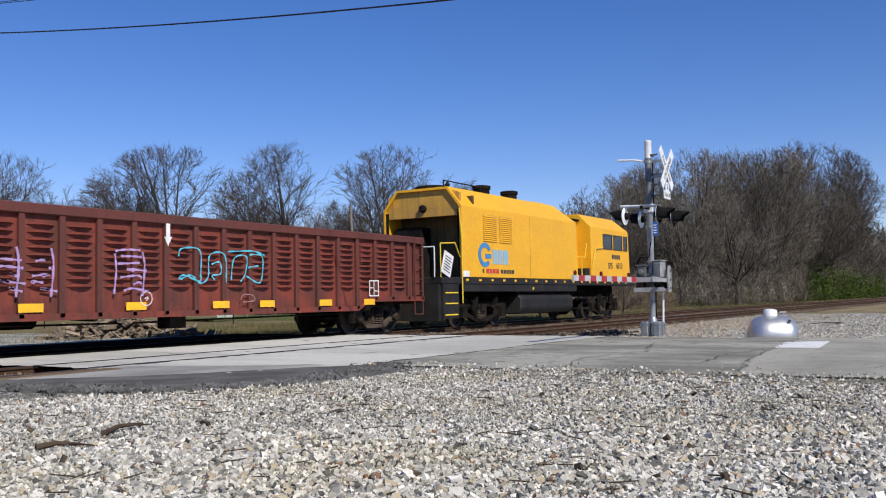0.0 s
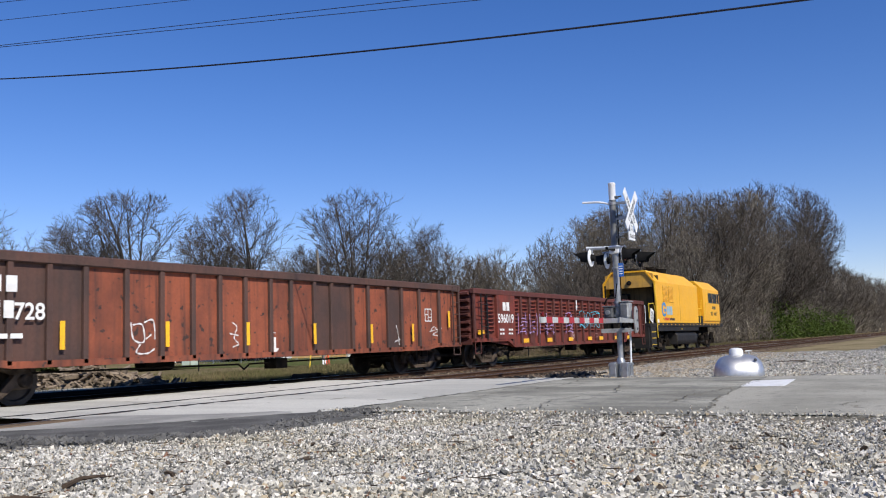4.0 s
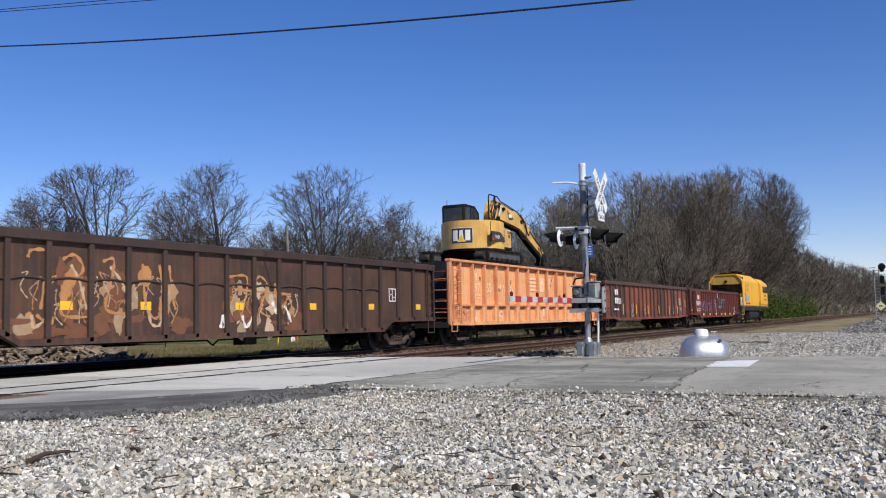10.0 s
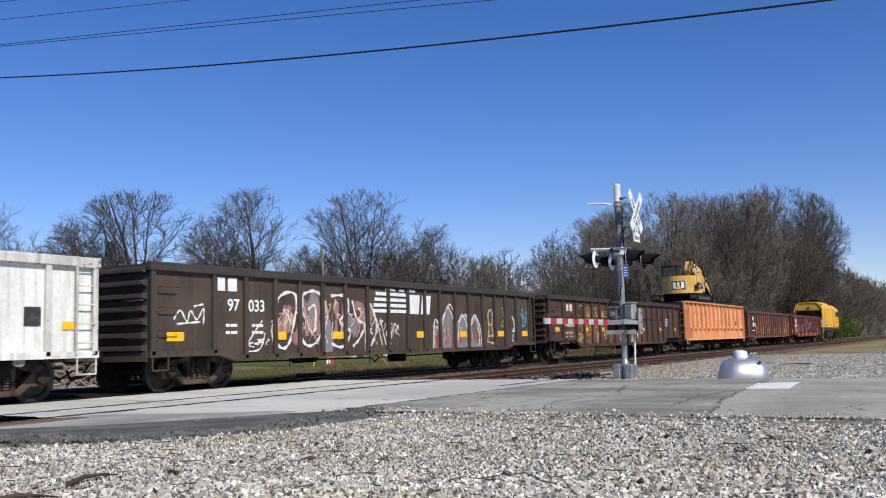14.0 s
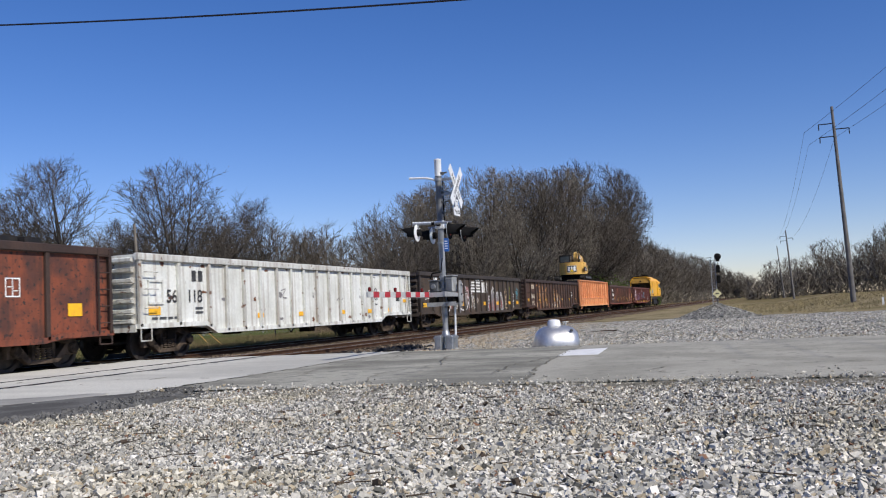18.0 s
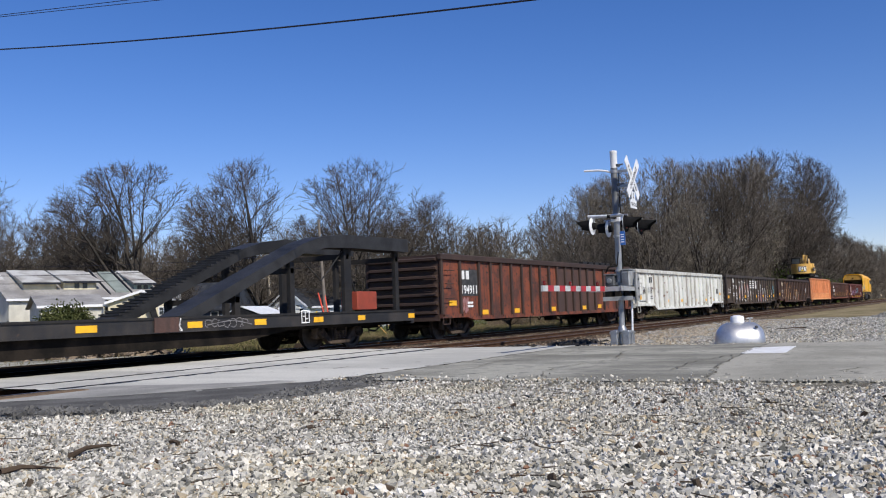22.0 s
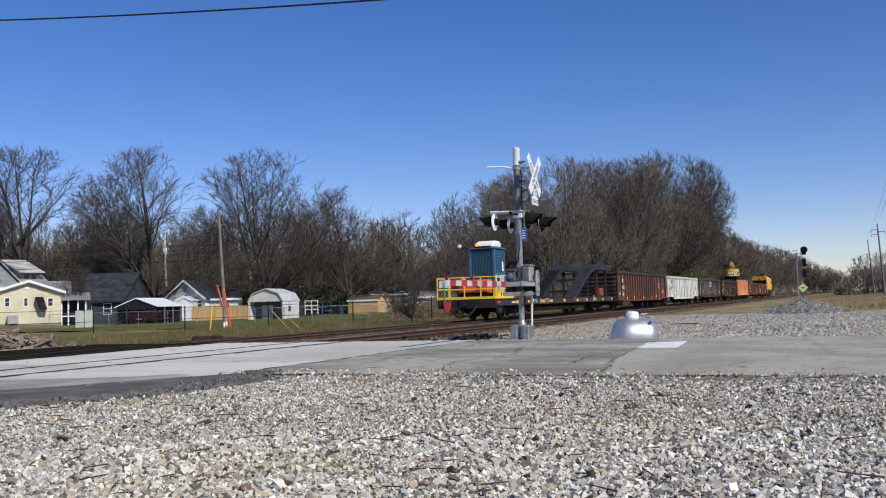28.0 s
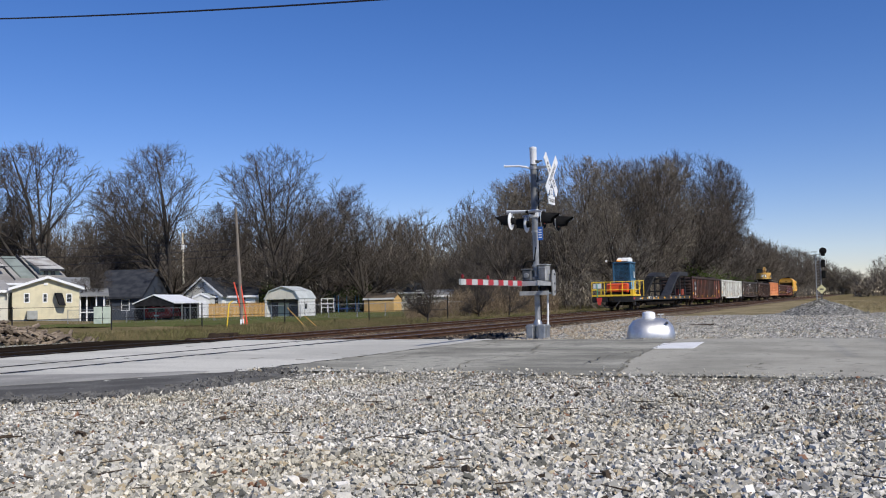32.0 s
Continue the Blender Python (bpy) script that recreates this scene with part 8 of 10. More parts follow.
    rod(bm, (9.35, 0, 5.86), (9.95, 0, 5.76), 0.05, seg=12)
    part("piston_rod", bm, GALV, cyl, smooth=True)
    bm = B()
    rod(bm, (10.4, 0, 5.72), (11.5, 0, 5.05), 0.075, seg=12)
    cyl = part("grab_cylinder", bm, SOOT, dg, smooth=True)
    bm = B()
    rod(bm, (11.5, 0, 5.05), (12.3, 0, 4.55), 0.04, seg=12)
    part("piston_rod", bm, GALV, cyl, smooth=True)
    for x, z, q in ((7.52, 5.84, 0.10), (7.95, 5.78, 0.09), (10.02, 5.40, 0.10), (12.80, 3.98, 0.07)):
        bm = B()
        rod(bm, (x, -0.23, z), (x, 0.23, z), q, seg=12)
        part("pivot_pin", bm, SOOT, dg, smooth=True)
    bm = B()
    prism(bm, [(8.42, 5.82), (9.16, 5.44), (8.72, 5.36), (8.58, 5.40)], "y", -0.20, -0.192)
    part("boom_mark", bm, BLACK_PAINT, boom, "black flash on the boom")
    bars(dg, 8.60, 5.48, [0.09, 0.09, 0.09], 0.16, 0.02, WHITE_PAINT, -0.196, "boom_mark_shape")
    # work lamp and hose bundles
    bm = B()
    lathe(bm, [(0.02, 0.05), (0.07, 0.03), (0.08, -0.05), (0.03, -0.07)], (7.92, -0.26, 5.80), "y", 12)
    part("work_lamp", bm, SOOT, dg, smooth=True)
    rh = random.Random(12)
    for k in range(11):
        a = 6.35 + 0.06 * k
        handrail(dg, [(a + 0.10, -0.25 - 0.02 * (k % 3), 5.0 + 0.03 * k), (a - 0.10 + rh.uniform(-0.1, 0.1), -0.30, 5.35 + rh.uniform(-0.1, 0.2)), (a + 0.12, -0.32, 5.75 + rh.uniform(-0.1, 0.15)), (a + 0.42, -0.26, 6.0 + rh.uniform(-0.05, 0.12)), (a + 0.75, -0.22, 5.98)],
                 RUBBER if k % 3 else DIGGER_YELLOW, 0.024, "hydraulic_hose")
    handrail(dg, [(6.9, -0.2, 6.0), (7.05, -0.2, 6.28), (7.35, -0.2, 6.30), (7.7, -0.2, 6.12), (8.6, -0.21, 5.98), (9.6, -0.21, 5.80), (10.2, -0.2, 5.50), (10.7, -0.2, 5.0), (10.9, -0.2, 4.82), (11.1, -0.18, 5.05), (11.9, -0.17, 4.6), (12.4, -0.17, 4.36), (12.55, -0.22, 3.9), (12.75, -0.24, 3.5)], RUBBER, 0.026, "hydraulic_hose")
    handrail(dg, [(9.9, -0.22, 5.72), (10.5, -0.22, 5.35), (10.6, -0.24, 4.9), (10.35, -0.24, 4.62), (10.0, -0.24, 4.62), (9.75, -0.22, 4.85), (9.7, -0.2, 5.08)], RUBBER, 0.028, "hydraulic_hose")
    handrail(dg, [(12.1, -0.18, 4.35), (12.15, -0.26, 3.8), (12.05, -0.26, 3.45), (12.3, -0.22, 3.3)], RUBBER, 0.022, "hydraulic_hose")
    handrail(dg, [(12.3, -0.18, 4.3), (12.5, -0.3, 3.8), (12.45, -0.3, 3.4), (12.75, -0.25, 3.3)], RUBBER, 0.022, "hydraulic_hose")
    handrail(dg, [(5.68, -0.55, z1), (5.68, -0.55, 6.10), (5.76, -0.55, 6.19), (6.26, -0.55, 6.19), (6.34, -0.55, 6.10), (6.34, -0.55, 5.6)], SOOT, 0.028, "guard_rail")
    handrail(dg, [(5.68, -0.55, 5.45), (5.95, -0.55, 5.55), (6.3, -0.4, 5.5)], SOOT, 0.02, "guard_rail")
    bx("boom_foot", (6.35, 7.05, -0.32, 0.28, z0 + 0.05, 5.02), DIGGER_YELLOW, dg, bevel=0.04)
    # other load on the runners
    for x0, x1, h in ((13.4, 14.8, 0.22), (12.2, 13.3, 0.10), (15.0, 15.9, 0.14)):
        bx("dark_crate", (x0, x1, -0.9, 0.9, zt + 0.06, zt + 0.06 + h), SOOT, dg, bevel=0.02)


make_digger()


# ---- crossing signal ----
SIGNAL_WHITE = mat("sign_white", (0.78, 0.79, 0.80), (0.70, 0.71, 0.72), 5, rough=0.5)
ARM_WHITE = mat("dull_arm_white", (0.50, 0.51, 0.50), (0.40, 0.41, 0.40), 5, rough=0.6)
MACHINE = mat("grey_gate_machine", (0.22, 0.225, 0.23), (0.14, 0.145, 0.15), 4, rough=0.5, metal=0.5)
SIGNAL_RED = mat("sign_red", (0.42, 0.025, 0.035), (0.34, 0.025, 0.035), 5, rough=0.5)
LAMP_RED = mat("red_lamp_lens", (0.10, 0.008, 0.008), (0.14, 0.01, 0.01), 5, rough=0.2)
MATT_BLACK = mat("matt_black_paint", (0.012, 0.012, 0.012), (0.02, 0.02, 0.02), 3, rough=0.8)
MAST_GREY = mat("aluminium_paint", (0.36, 0.37, 0.38), (0.22, 0.23, 0.24), 3, rough=0.45, metal=0.5, streak=(0.22, 0.22, 0.22), streak_mix=0.4)
MAST_DARK = mat("weathered_upper_mast", (0.17, 0.175, 0.18), (0.10, 0.105, 0.11), 3, rough=0.6, metal=0.3, streak=(0.30, 0.30, 0.30), streak_mix=0.3)
SIGNAL_GREY = mat("pale_machine_grey", (0.40, 0.405, 0.40), (0.28, 0.285, 0.28), 4, rough=0.55, metal=0.3, streak=(0.20, 0.19, 0.18), streak_mix=0.35)
SIGN_BLUE = mat("sign_blue", (0.03, 0.12, 0.42), (0.03, 0.13, 0.45), 4, rough=0.5)


def crossing_signal():
    ob = thing("crossing_signal", "railroad crossing signal mast with crossbuck, lamps and lowered gate", "crossing signal", at=pose(21.15, 7.2, 0.0))
    bm = B()
    lathe(bm, [(0.068, 0.30), (0.068, 1.05), (0.074, 1.10), (0.074, 3.00)], (0, 0, 0), "z", 16)
    part("mast", bm, MAST_GREY, ob, smooth=True)
    bm = B()
    lathe(bm, [(0.082, 2.98), (0.082, 4.22), (0.078, 4.24)], (0, 0, 0), "z", 16)
    part("mast_top", bm, MAST_DARK, ob, "darker weathered upper mast", smooth=True)
    for z in (1.72, 2.55, 2.96, 4.12):
        bm = B()
        lathe(bm, [(0.075, z), (0.098, z), (0.098, z + 0.05), (0.075, z + 0.05)], (0, 0, 0), "z", 16)
        part("clamp_band", bm, GALV, ob, smooth=True)
    bm = B()
    pipe(bm, [(0.06, -0.07, 0.35), (0.06, -0.08, 2.9), (0.05, -0.09, 3.6), (0.05, -0.09, 4.2)], 0.014)
    part("mast_cable", bm, MATT_BLACK, ob)
    bm = B()
    lathe(bm, [(0.086, 4.24), (0.086, 4.61), (0.092, 4.62), (0.088, 4.66), (0.03, 4.68)], (0, 0, 0), "z", 16)
    part("mast_cap", bm, SIGNAL_WHITE, ob, smooth=True)
    for dx, dy in ((-0.13, 0.15), (-0.13, -0.15), (0.13, 0.15), (0.13, -0.15)):
        bx("base_casting", (dx - 0.085, dx + 0.085, dy - 0.085, dy + 0.085, -0.06, 0.31), GALV, ob, bevel=0.02)
        bx("casting_flange", (dx - 0.10, dx + 0.10, dy - 0.10, dy + 0.10, 0.24, 0.27), GALV, ob)
    bx("base_plate", (-0.24, 0.24, -0.26, 0.26, -0.08, -0.04), DARKGREY, ob)
    bm = B()
    lathe(bm, [(0.11, 0.28), (0.10, 0.36), (0.07, 0.42)], (0, 0, 0), "z", 16)
    part("mast_socket", bm, GALV, ob, smooth=True)
    bx("foundation", (-0.34, 0.34, -0.34, 0.34, -0.25, -0.06), mat("old_concrete", (0.40, 0.39, 0.37), (0.32, 0.31, 0.29), 2, rough=0.9), ob)
    # crossbuck, on a bracket towards the oncoming road
    cb = bx("crossbuck_bracket", (-0.03, 0.03, -0.42, 0.0, 3.75, 3.82), GALV, ob)
    bx("crossbuck_bracket", (-0.03, 0.03, -0.42, 0.0, 4.12, 4.18), GALV, ob)
    yb = -0.44
    for k, a in enumerate((45, -45)):
        bm = B()
        box(bm, -0.61, 0.61, -0.008, 0.008, -0.115, 0.115)
        bl = part("crossbuck_blade", bm, SIGNAL_WHITE, ob, "white crossbuck blade", at=pose(0, yb - 0.02 * k, 3.95) @ pose(0, 0, 0, 0, a, 0))
        text("RAILROAD" if k == 0 else "CROSSING", 0.16, MATT_BLACK, bl, pose(0, -0.010, -0.055, 90, 0, 0), label="black sign letters", align="CENTER")
    bx("track_count_sign", (-0.23, 0.23, yb - 0.01, yb + 0.01, 3.22, 3.42), SIGNAL_WHITE, ob, "white sign plate")
    text("TRACKS", 0.12, MATT_BLACK, ob, pose(0, yb - 0.013, 3.27, 90, 0, 0), label="black sign letters", align="CENTER")
    bx("track_count_sign", (-0.11, 0.11, yb - 0.01, yb + 0.01, 3.42, 3.62), SIGNAL_WHITE, ob, "white sign plate")
    text("2", 0.18, MATT_BLACK, ob, pose(0, yb - 0.013, 3.46, 90, 0, 0), label="black sign number", align="CENTER")
    bx("sign_post_bar", (-0.02, 0.02, yb, yb + 0.03, 3.2, 4.2), GALV, ob)
    # bell arm and steps
    bm = B()
    pipe(bm, [(0, 0.05, 4.13), (-0.03, 0.20, 4.19), (-0.05, 0.36, 4.22), (-0.08, 0.74, 4.24)], 0.026, 8)
    part("lamp_arm", bm, SIGNAL_WHITE, ob)
    bm = B()
    lathe(bm, [(0.02, -0.07), (0.06, -0.06), (0.07, 0.0), (0.05, 0.05), (0.01, 0.06)], (-0.02, 0.03, 4.17), "y", 12)
    part("bell", bm, GALV, ob, smooth=True)
    for z in (3.32, 3.58, 3.82, 4.30):
        bm = B()
        pipe(bm, [(0, -0.05, z), (0.02, -0.22, z + 0.02)], 0.02)
        box(bm, -0.05, 0.05, -0.14, -0.06, z - 0.03, z + 0.03)
        part("mast_step", bm, DARKGREY, ob)
    # flashing lamps: two pairs, facing both ways along the road
    bm = B()
    box(bm, -0.60, 0.60, -0.035, 0.035, 2.99, 3.05)
    part("crossarm", bm, MATT_BLACK, ob)
    for x in (-0.56, 0.56):
        bm = B()
        rod(bm, (x, -0.46, 3.02), (x, 0.52, 3.02), 0.028)
        part("lamp_bracket", bm, GALV, ob)
        for yy in (-0.36, 0.38):
            bm = B()
            rod(bm, (x, yy, 2.84), (x, yy, 3.03), 0.022)
            part("lamp_hanger", bm, GALV, ob)
    rod_b = B()
    rod(rod_b, (-0.3, 0.05, 3.06), (-0.3, 0.62, 3.09), 0.028)
    part("conduit", rod_b, SIGNAL_WHITE, ob)
    bx("junction_box", (-0.1, 0.1, -0.12, 0.12, 2.92, 3.12), SIGNAL_WHITE, ob, bevel=0.02)

    def lamp(x, y, s):
        h = B()
        lathe(h, [(0.02, -0.12 * s), (0.075, -0.10 * s), (0.095, -0.02 * s), (0.15, 0.003 * s), (0.15, 0.03 * s)], (x, y, 2.82), "y", 18)
        head = part("lamp_head", h, MATT_BLACK, ob, smooth=True)
        d = B()
        lathe(d, [(0.15, 0.002 * s), (0.212, 0.006 * s), (0.212, 0.018 * s), (0.15, 0.022 * s)], (x, y, 2.82), "y", 26)
        part("background_disc", d, MATT_BLACK, head, "round lamp background")
        w = B()
        lathe(w, [(0.095, -0.022 * s), (0.21, -0.006 * s), (0.21, 0.004 * s), (0.15, 0.001 * s)], (x, y, 2.82), "y", 26)
        part("disc_back", w, SIGNAL_WHITE, head, "pale back of the lamp background")
        g = B()
        lathe(g, [(0.01, 0.045 * s), (0.10, 0.04 * s), (0.145, 0.025 * s)], (x, y, 2.82), "y", 18)
        part("lens", g, LAMP_RED, head, "dark red lens")
        v = B()
        n = 16
        prev = None
        for i in range(n + 1):
            t = math.pi * (-0.22 + 1.44 * i / n)
            c, q = math.cos(t), math.sin(t)
            ln = 0.22 + 0.19 * max(0.0, q)
            ring = [v.verts.new((x + 0.155 * c, y + 0.02 * s, 2.82 + 0.155 * q)), v.verts.new((x + 0.13 * c, y + ln * s, 2.81 + 0.125 * q)), v.verts.new((x + 0.137 * c, y + ln * s, 2.815 + 0.132 * q)), v.verts.new((x + 0.163 * c, y + 0.02 * s, 2.82 + 0.163 * q))]
            if prev:
                for a in range(4):
                    v.faces.new((prev[a], prev[(a + 1) % 4], ring[(a + 1) % 4], ring[a]))
            prev = ring
        part("hood", v, MATT_BLACK, head)
    for x in (-0.56, 0.56):
        lamp(x, 0.42, 1)
        lamp(x, -0.40, -1)
    bx("notice", (-0.17, -0.15, -0.24, -0.12, 2.35, 2.68), SIGN_BLUE, ob, "blue emergency notice")
    bm = B()
    for k in range(4):
        box(bm, -0.176, -0.171, -0.22, -0.14, 2.41 + k * 0.06, 2.43 + k * 0.06)
    part("notice_lines", bm, SIGNAL_WHITE, ob)
    # gate machine: a dark motor case and a pale gear case either side of the mast, in a fork of steel plates
    mc = bx("motor_case", (-0.16, 0.18, 0.09, 0.32, 1.36, 1.64), DARKGREY, ob, "dark grey motor case", bevel=0.03)
    bm = B()
    lathe(bm, [(0.01, -0.035), (0.055, -0.03), (0.07, 0.0)], (-0.16, 0.21, 1.50), "x", 14)
    part("case_cap", bm, MACHINE, mc, smooth=True)
    bx("case_lid", (-0.18, 0.20, 0.07, 0.34, 1.64, 1.67), MACHINE, mc, bevel=0.01)
    gc = bx("gear_case", (-0.16, 0.18, -0.30, -0.09, 1.34, 1.74), SIGNAL_GREY, ob, "pale grey gear case", bevel=0.03)
    bx("case_lid", (-0.18, 0.20, -0.32, -0.07, 1.74, 1.77), SIGNAL_GREY, gc, bevel=0.01)
    bx("case_door", (-0.172, -0.16, -0.27, -0.12, 1.40, 1.68), MACHINE, gc)
    bx("case_bracket", (-0.10, 0.14, -0.10, 0.10, 1.40, 1.46), MACHINE, ob)
    bx("case_bracket", (-0.10, 0.14, -0.10, 0.10, 1.62, 1.66), MACHINE, ob)
    for yy in (0.36, -0.36):
        bm = B()
        prism(bm, [(-1.0, 1.24), (-1.0, 1.36), (-0.3, 1.34), (0.30, 1.32), (0.34, 1.24)], "y", yy - 0.015, yy + 0.015)
        part("gate_fork", bm, SIGNAL_GREY, ob, bevel=0.004)
    bm = B()
    prism(bm, [(-0.02, 1.00), (0.12, 1.00), (0.20, 1.06), (0.20, 1.56), (0.12, 1.64), (0.02, 1.62), (-0.04, 1.40)], "y", -0.425, -0.38)
    part("counterweight", bm, SIGNAL_GREY, ob, "pale steel counterweight plate", bevel=0.012)
    for z in (1.10, 1.30, 1.52):
        bm = B()
        rod(bm, (0.09, -0.44, z), (0.09, -0.37, z), 0.03, seg=10)
        part("bolt", bm, DARKGREY, ob)
    bx("gate_crosspiece", (-0.98, -0.88, -0.36, 0.36, 1.24, 1.35), SIGNAL_GREY, ob)
    bx("machine_pan", (-0.24, 0.24, -0.37, 0.35, 1.04, 1.09), MACHINE, ob, bevel=0.01)
    bx("pan_edge", (-0.26, -0.24, -0.38, 0.36, 1.02, 1.12), SIGNAL_GREY, ob)
    bm = B()
    for yy in (-0.30, -0.05, 0.2):
        box(bm, -0.20, 0.20, yy, yy + 0.12, 1.09, 1.26)
    part("gate_gear", bm, SOOT, ob, "dark gear under the gate machine")
    bm = B()
    pipe(bm, [(-0.12, 0.30, 1.70), (-0.14, 0.22, 1.84), (-0.06, 0.02, 1.86), (-0.06, -0.02, 2.2)], 0.02)
    part("conduit", bm, MATT_BLACK, ob)
    bm = B()
    rod(bm, (0.16, -0.20, 0.28), (0.16, -0.22, 1.04), 0.026)
    part("conduit", bm, SIGNAL_WHITE, ob)
    # gate arm
    arm = bx("gate_arm", (-4.54, -0.9, 0.04, 0.085, 1.245, 1.36), ARM_WHITE, ob, "striped gate arm, lowered", at=pose(0, 0, 0))
    for k in range(6):
        x = -4.28 + k * 0.60
        bx("red_stripe", (x, x + 0.29, 0.034, 0.091, 1.243, 1.362), SIGNAL_RED, arm)
    for x in (-4.42, -3.05, -1.4):
        bm = B()
        lathe(bm, [(0.02, 0.0), (0.034, 0.015), (0.034, 0.075), (0.012, 0.095)], (x, 0.06, 1.36), "z", 12)
        part("gate_lamp", bm, LAMP_RED, arm, "small red gate lamp", smooth=True)


crossing_signal()


# ---- propane tank ----
def propane_tank():
    silver = mat("silver_paint", (0.66, 0.65, 0.63), (0.56, 0.55, 0.54), 2, rough=0.42, metal=0.85, bump=0.002, bump_scale=6)
    ob = thing("propane_tank", "silver propane tank sunk in the gravel", "propane tank", at=pose(20.95, 4.42, -0.08, 0, 0, 116))
    bm = B()
    prof = [(0.02, -0.53), (0.16, -0.52), (0.29, -0.47), (0.38, -0.39), (0.425, -0.28), (0.44, -0.12), (0.44, 0.12), (0.425, 0.28), (0.38, 0.39), (0.29, 0.47), (0.16, 0.52), (0.02, 0.53)]
    lathe(bm, prof, (0, 0, 0.08), "x", 40)
    part("tank_shell", bm, silver, ob, smooth=True)
    bm = B()
    lathe(bm, [(0.15, 0.50), (0.15, 0.60), (0.13, 0.645), (0.06, 0.665)], (0.04, 0, 0.0), "z", 24)
    part("dome_lid", bm, SIGNAL_WHITE, ob, "white valve cover", smooth=True)
    bm = B()
    rod(bm, (-0.25, -0.05, 0.5), (-0.25, -0.05, 0.60), 0.02)
    rod(bm, (-0.32, -0.05, 0.59), (-0.18, -0.05, 0.59), 0.015)
    part("valve", bm, GALV, ob)
    bm = B()
    lathe(bm, [(0.035, 0), (0.035, 0.03), (0.02, 0.04)], (-0.28, 0.33, 0.40), "y", 10)
    part("gauge", bm, DARKGREY, ob)


propane_tank()


# ---- overhead wires ----
WIRE = mat("black_wire", (0.012, 0.012, 0.02), (0.02, 0.02, 0.03), 3, rough=0.5)


def wire(p, q, r, sag, label, lo=0.0, hi=1.0):
    c = bpy.data.curves.new("wire", "CURVE")
    c.dimensions, c.bevel_depth, c.bevel_resolution = "3D", r, 1
    n = 48
    sp = c.splines.new("POLY")
    sp.points.add(n)
    p, q = Vector(p), Vector(q)
    for i in range(n + 1):
        t = lo + (hi - lo) * i / n
        v = p + (q - p) * t
        sp.points[i].co = (v.x, v.y, v.z - 4 * sag * t * (1 - t), 1)
    c.materials.append(WIRE)
    tagged(new("overhead_wire", c), label, "wire", "overhead wires")


def ray_at(ang, el, dist):
    return (dist * math.cos(radians(ang)), dist * math.sin(radians(ang)), EYE[2] + el * dist)


def wires():
    # each wire from its bearing, slope and distance at two places, run on past both
    for a0, e0, d0, a1, e1, d1, r, lab in ((55.8, 0.281, 30.0, 4.2, 0.343, 16.0, 0.020, "black service cable above the crossing"),
                                           (55.9, 0.3158, 36.0, 26.4, 0.3958, 28.7, 0.012, "thin dark overhead power wire"), (55.9, 0.3140, 36.5, 21.0, 0.3894, 29.2, 0.012, "thin dark overhead power wire"),
                                           (55.9, 0.3421, 36.0, 40.0, 0.3993, 30.8, 0.010, "thin dark overhead power wire"), (55.9, 0.3612, 36.0, 47.7, 0.3946, 32.9, 0.010, "thin dark overhead power wire")):
        p, q = Vector(ray_at(a0, e0, d0)), Vector(ray_at(a1, e1, d1))
        wire(p, q, r, 0.2 if r > 0.015 else 0.0, lab, -0.5, 1.8)


wires()


# ---- houses, sheds and yard things beyond the tracks ----
def siding(name, c, dark=0.85):
    return mat(name, c, tuple(dark * k for k in c), 1.2, rough=0.75, streak=tuple(0.7 * k for k in c), streak_mix=0.25, grain=0.08)


PALE_YELLOW = siding("pale_yellow_siding", (0.66, 0.60, 0.42))
WHITE_SIDING = siding("white_siding", (0.70, 0.71, 0.70))
GREEN_SIDING = siding("grey_green_siding", (0.36, 0.42, 0.34))
BLUE_SIDING = siding("slate_blue_siding", (0.045, 0.056, 0.078))
WOOD_SIDING = siding("new_pine_siding", (0.60, 0.40, 0.17))
CREAM_SIDING = siding("cream_siding", (0.60, 0.58, 0.50))
METAL_ROOF = mat("pale_metal_roof", (0.52, 0.55, 0.54), (0.42, 0.45, 0.44), 1.0, rough=0.5, streak=(0.30, 0.31, 0.30), streak_mix=0.4)
WORN_ROOF = mat("worn_pale_roof_sheets", (0.50, 0.50, 0.48), (0.30, 0.285, 0.26), 0.7, rough=0.6, streak=(0.24, 0.22, 0.20), streak_mix=0.5)
DULL_ROOF = mat("dull_grey_roof", (0.33, 0.32, 0.305), (0.22, 0.21, 0.20), 0.6, rough=0.7, streak=(0.16, 0.15, 0.14), streak_mix=0.5)
PATINA_ROOF = mat("patinated_roof", (0.25, 0.285, 0.26), (0.19, 0.22, 0.20), 0.8, rough=0.6, streak=(0.14, 0.17, 0.15), streak_mix=0.4)
GREY_ROOF = mat("weathered_grey_roof", (0.24, 0.25, 0.25), (0.18, 0.185, 0.185), 1.0, rough=0.7, streak=(0.13, 0.13, 0.13), streak_mix=0.4)
AIR_GREY = mat("grey_enamel", (0.34, 0.35, 0.33), (0.28, 0.29, 0.27), 3, rough=0.5)
SLATE_ROOF = mat("dark_shingle_roof", (0.030, 0.033, 0.041), (0.050, 0.054, 0.062), 1.2, rough=0.85, bump=0.01, bump_scale=8)
BROWN_ROOF = mat("brown_shingle_roof", (0.13, 0.105, 0.085), (0.09, 0.075, 0.062), 1.5, rough=0.9, bump=0.01)
TIN_WHITE = mat("white_tin_roof", (0.78, 0.79, 0.80), (0.70, 0.71, 0.72), 2, rough=0.4)
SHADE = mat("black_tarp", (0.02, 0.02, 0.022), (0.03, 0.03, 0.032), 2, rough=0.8)
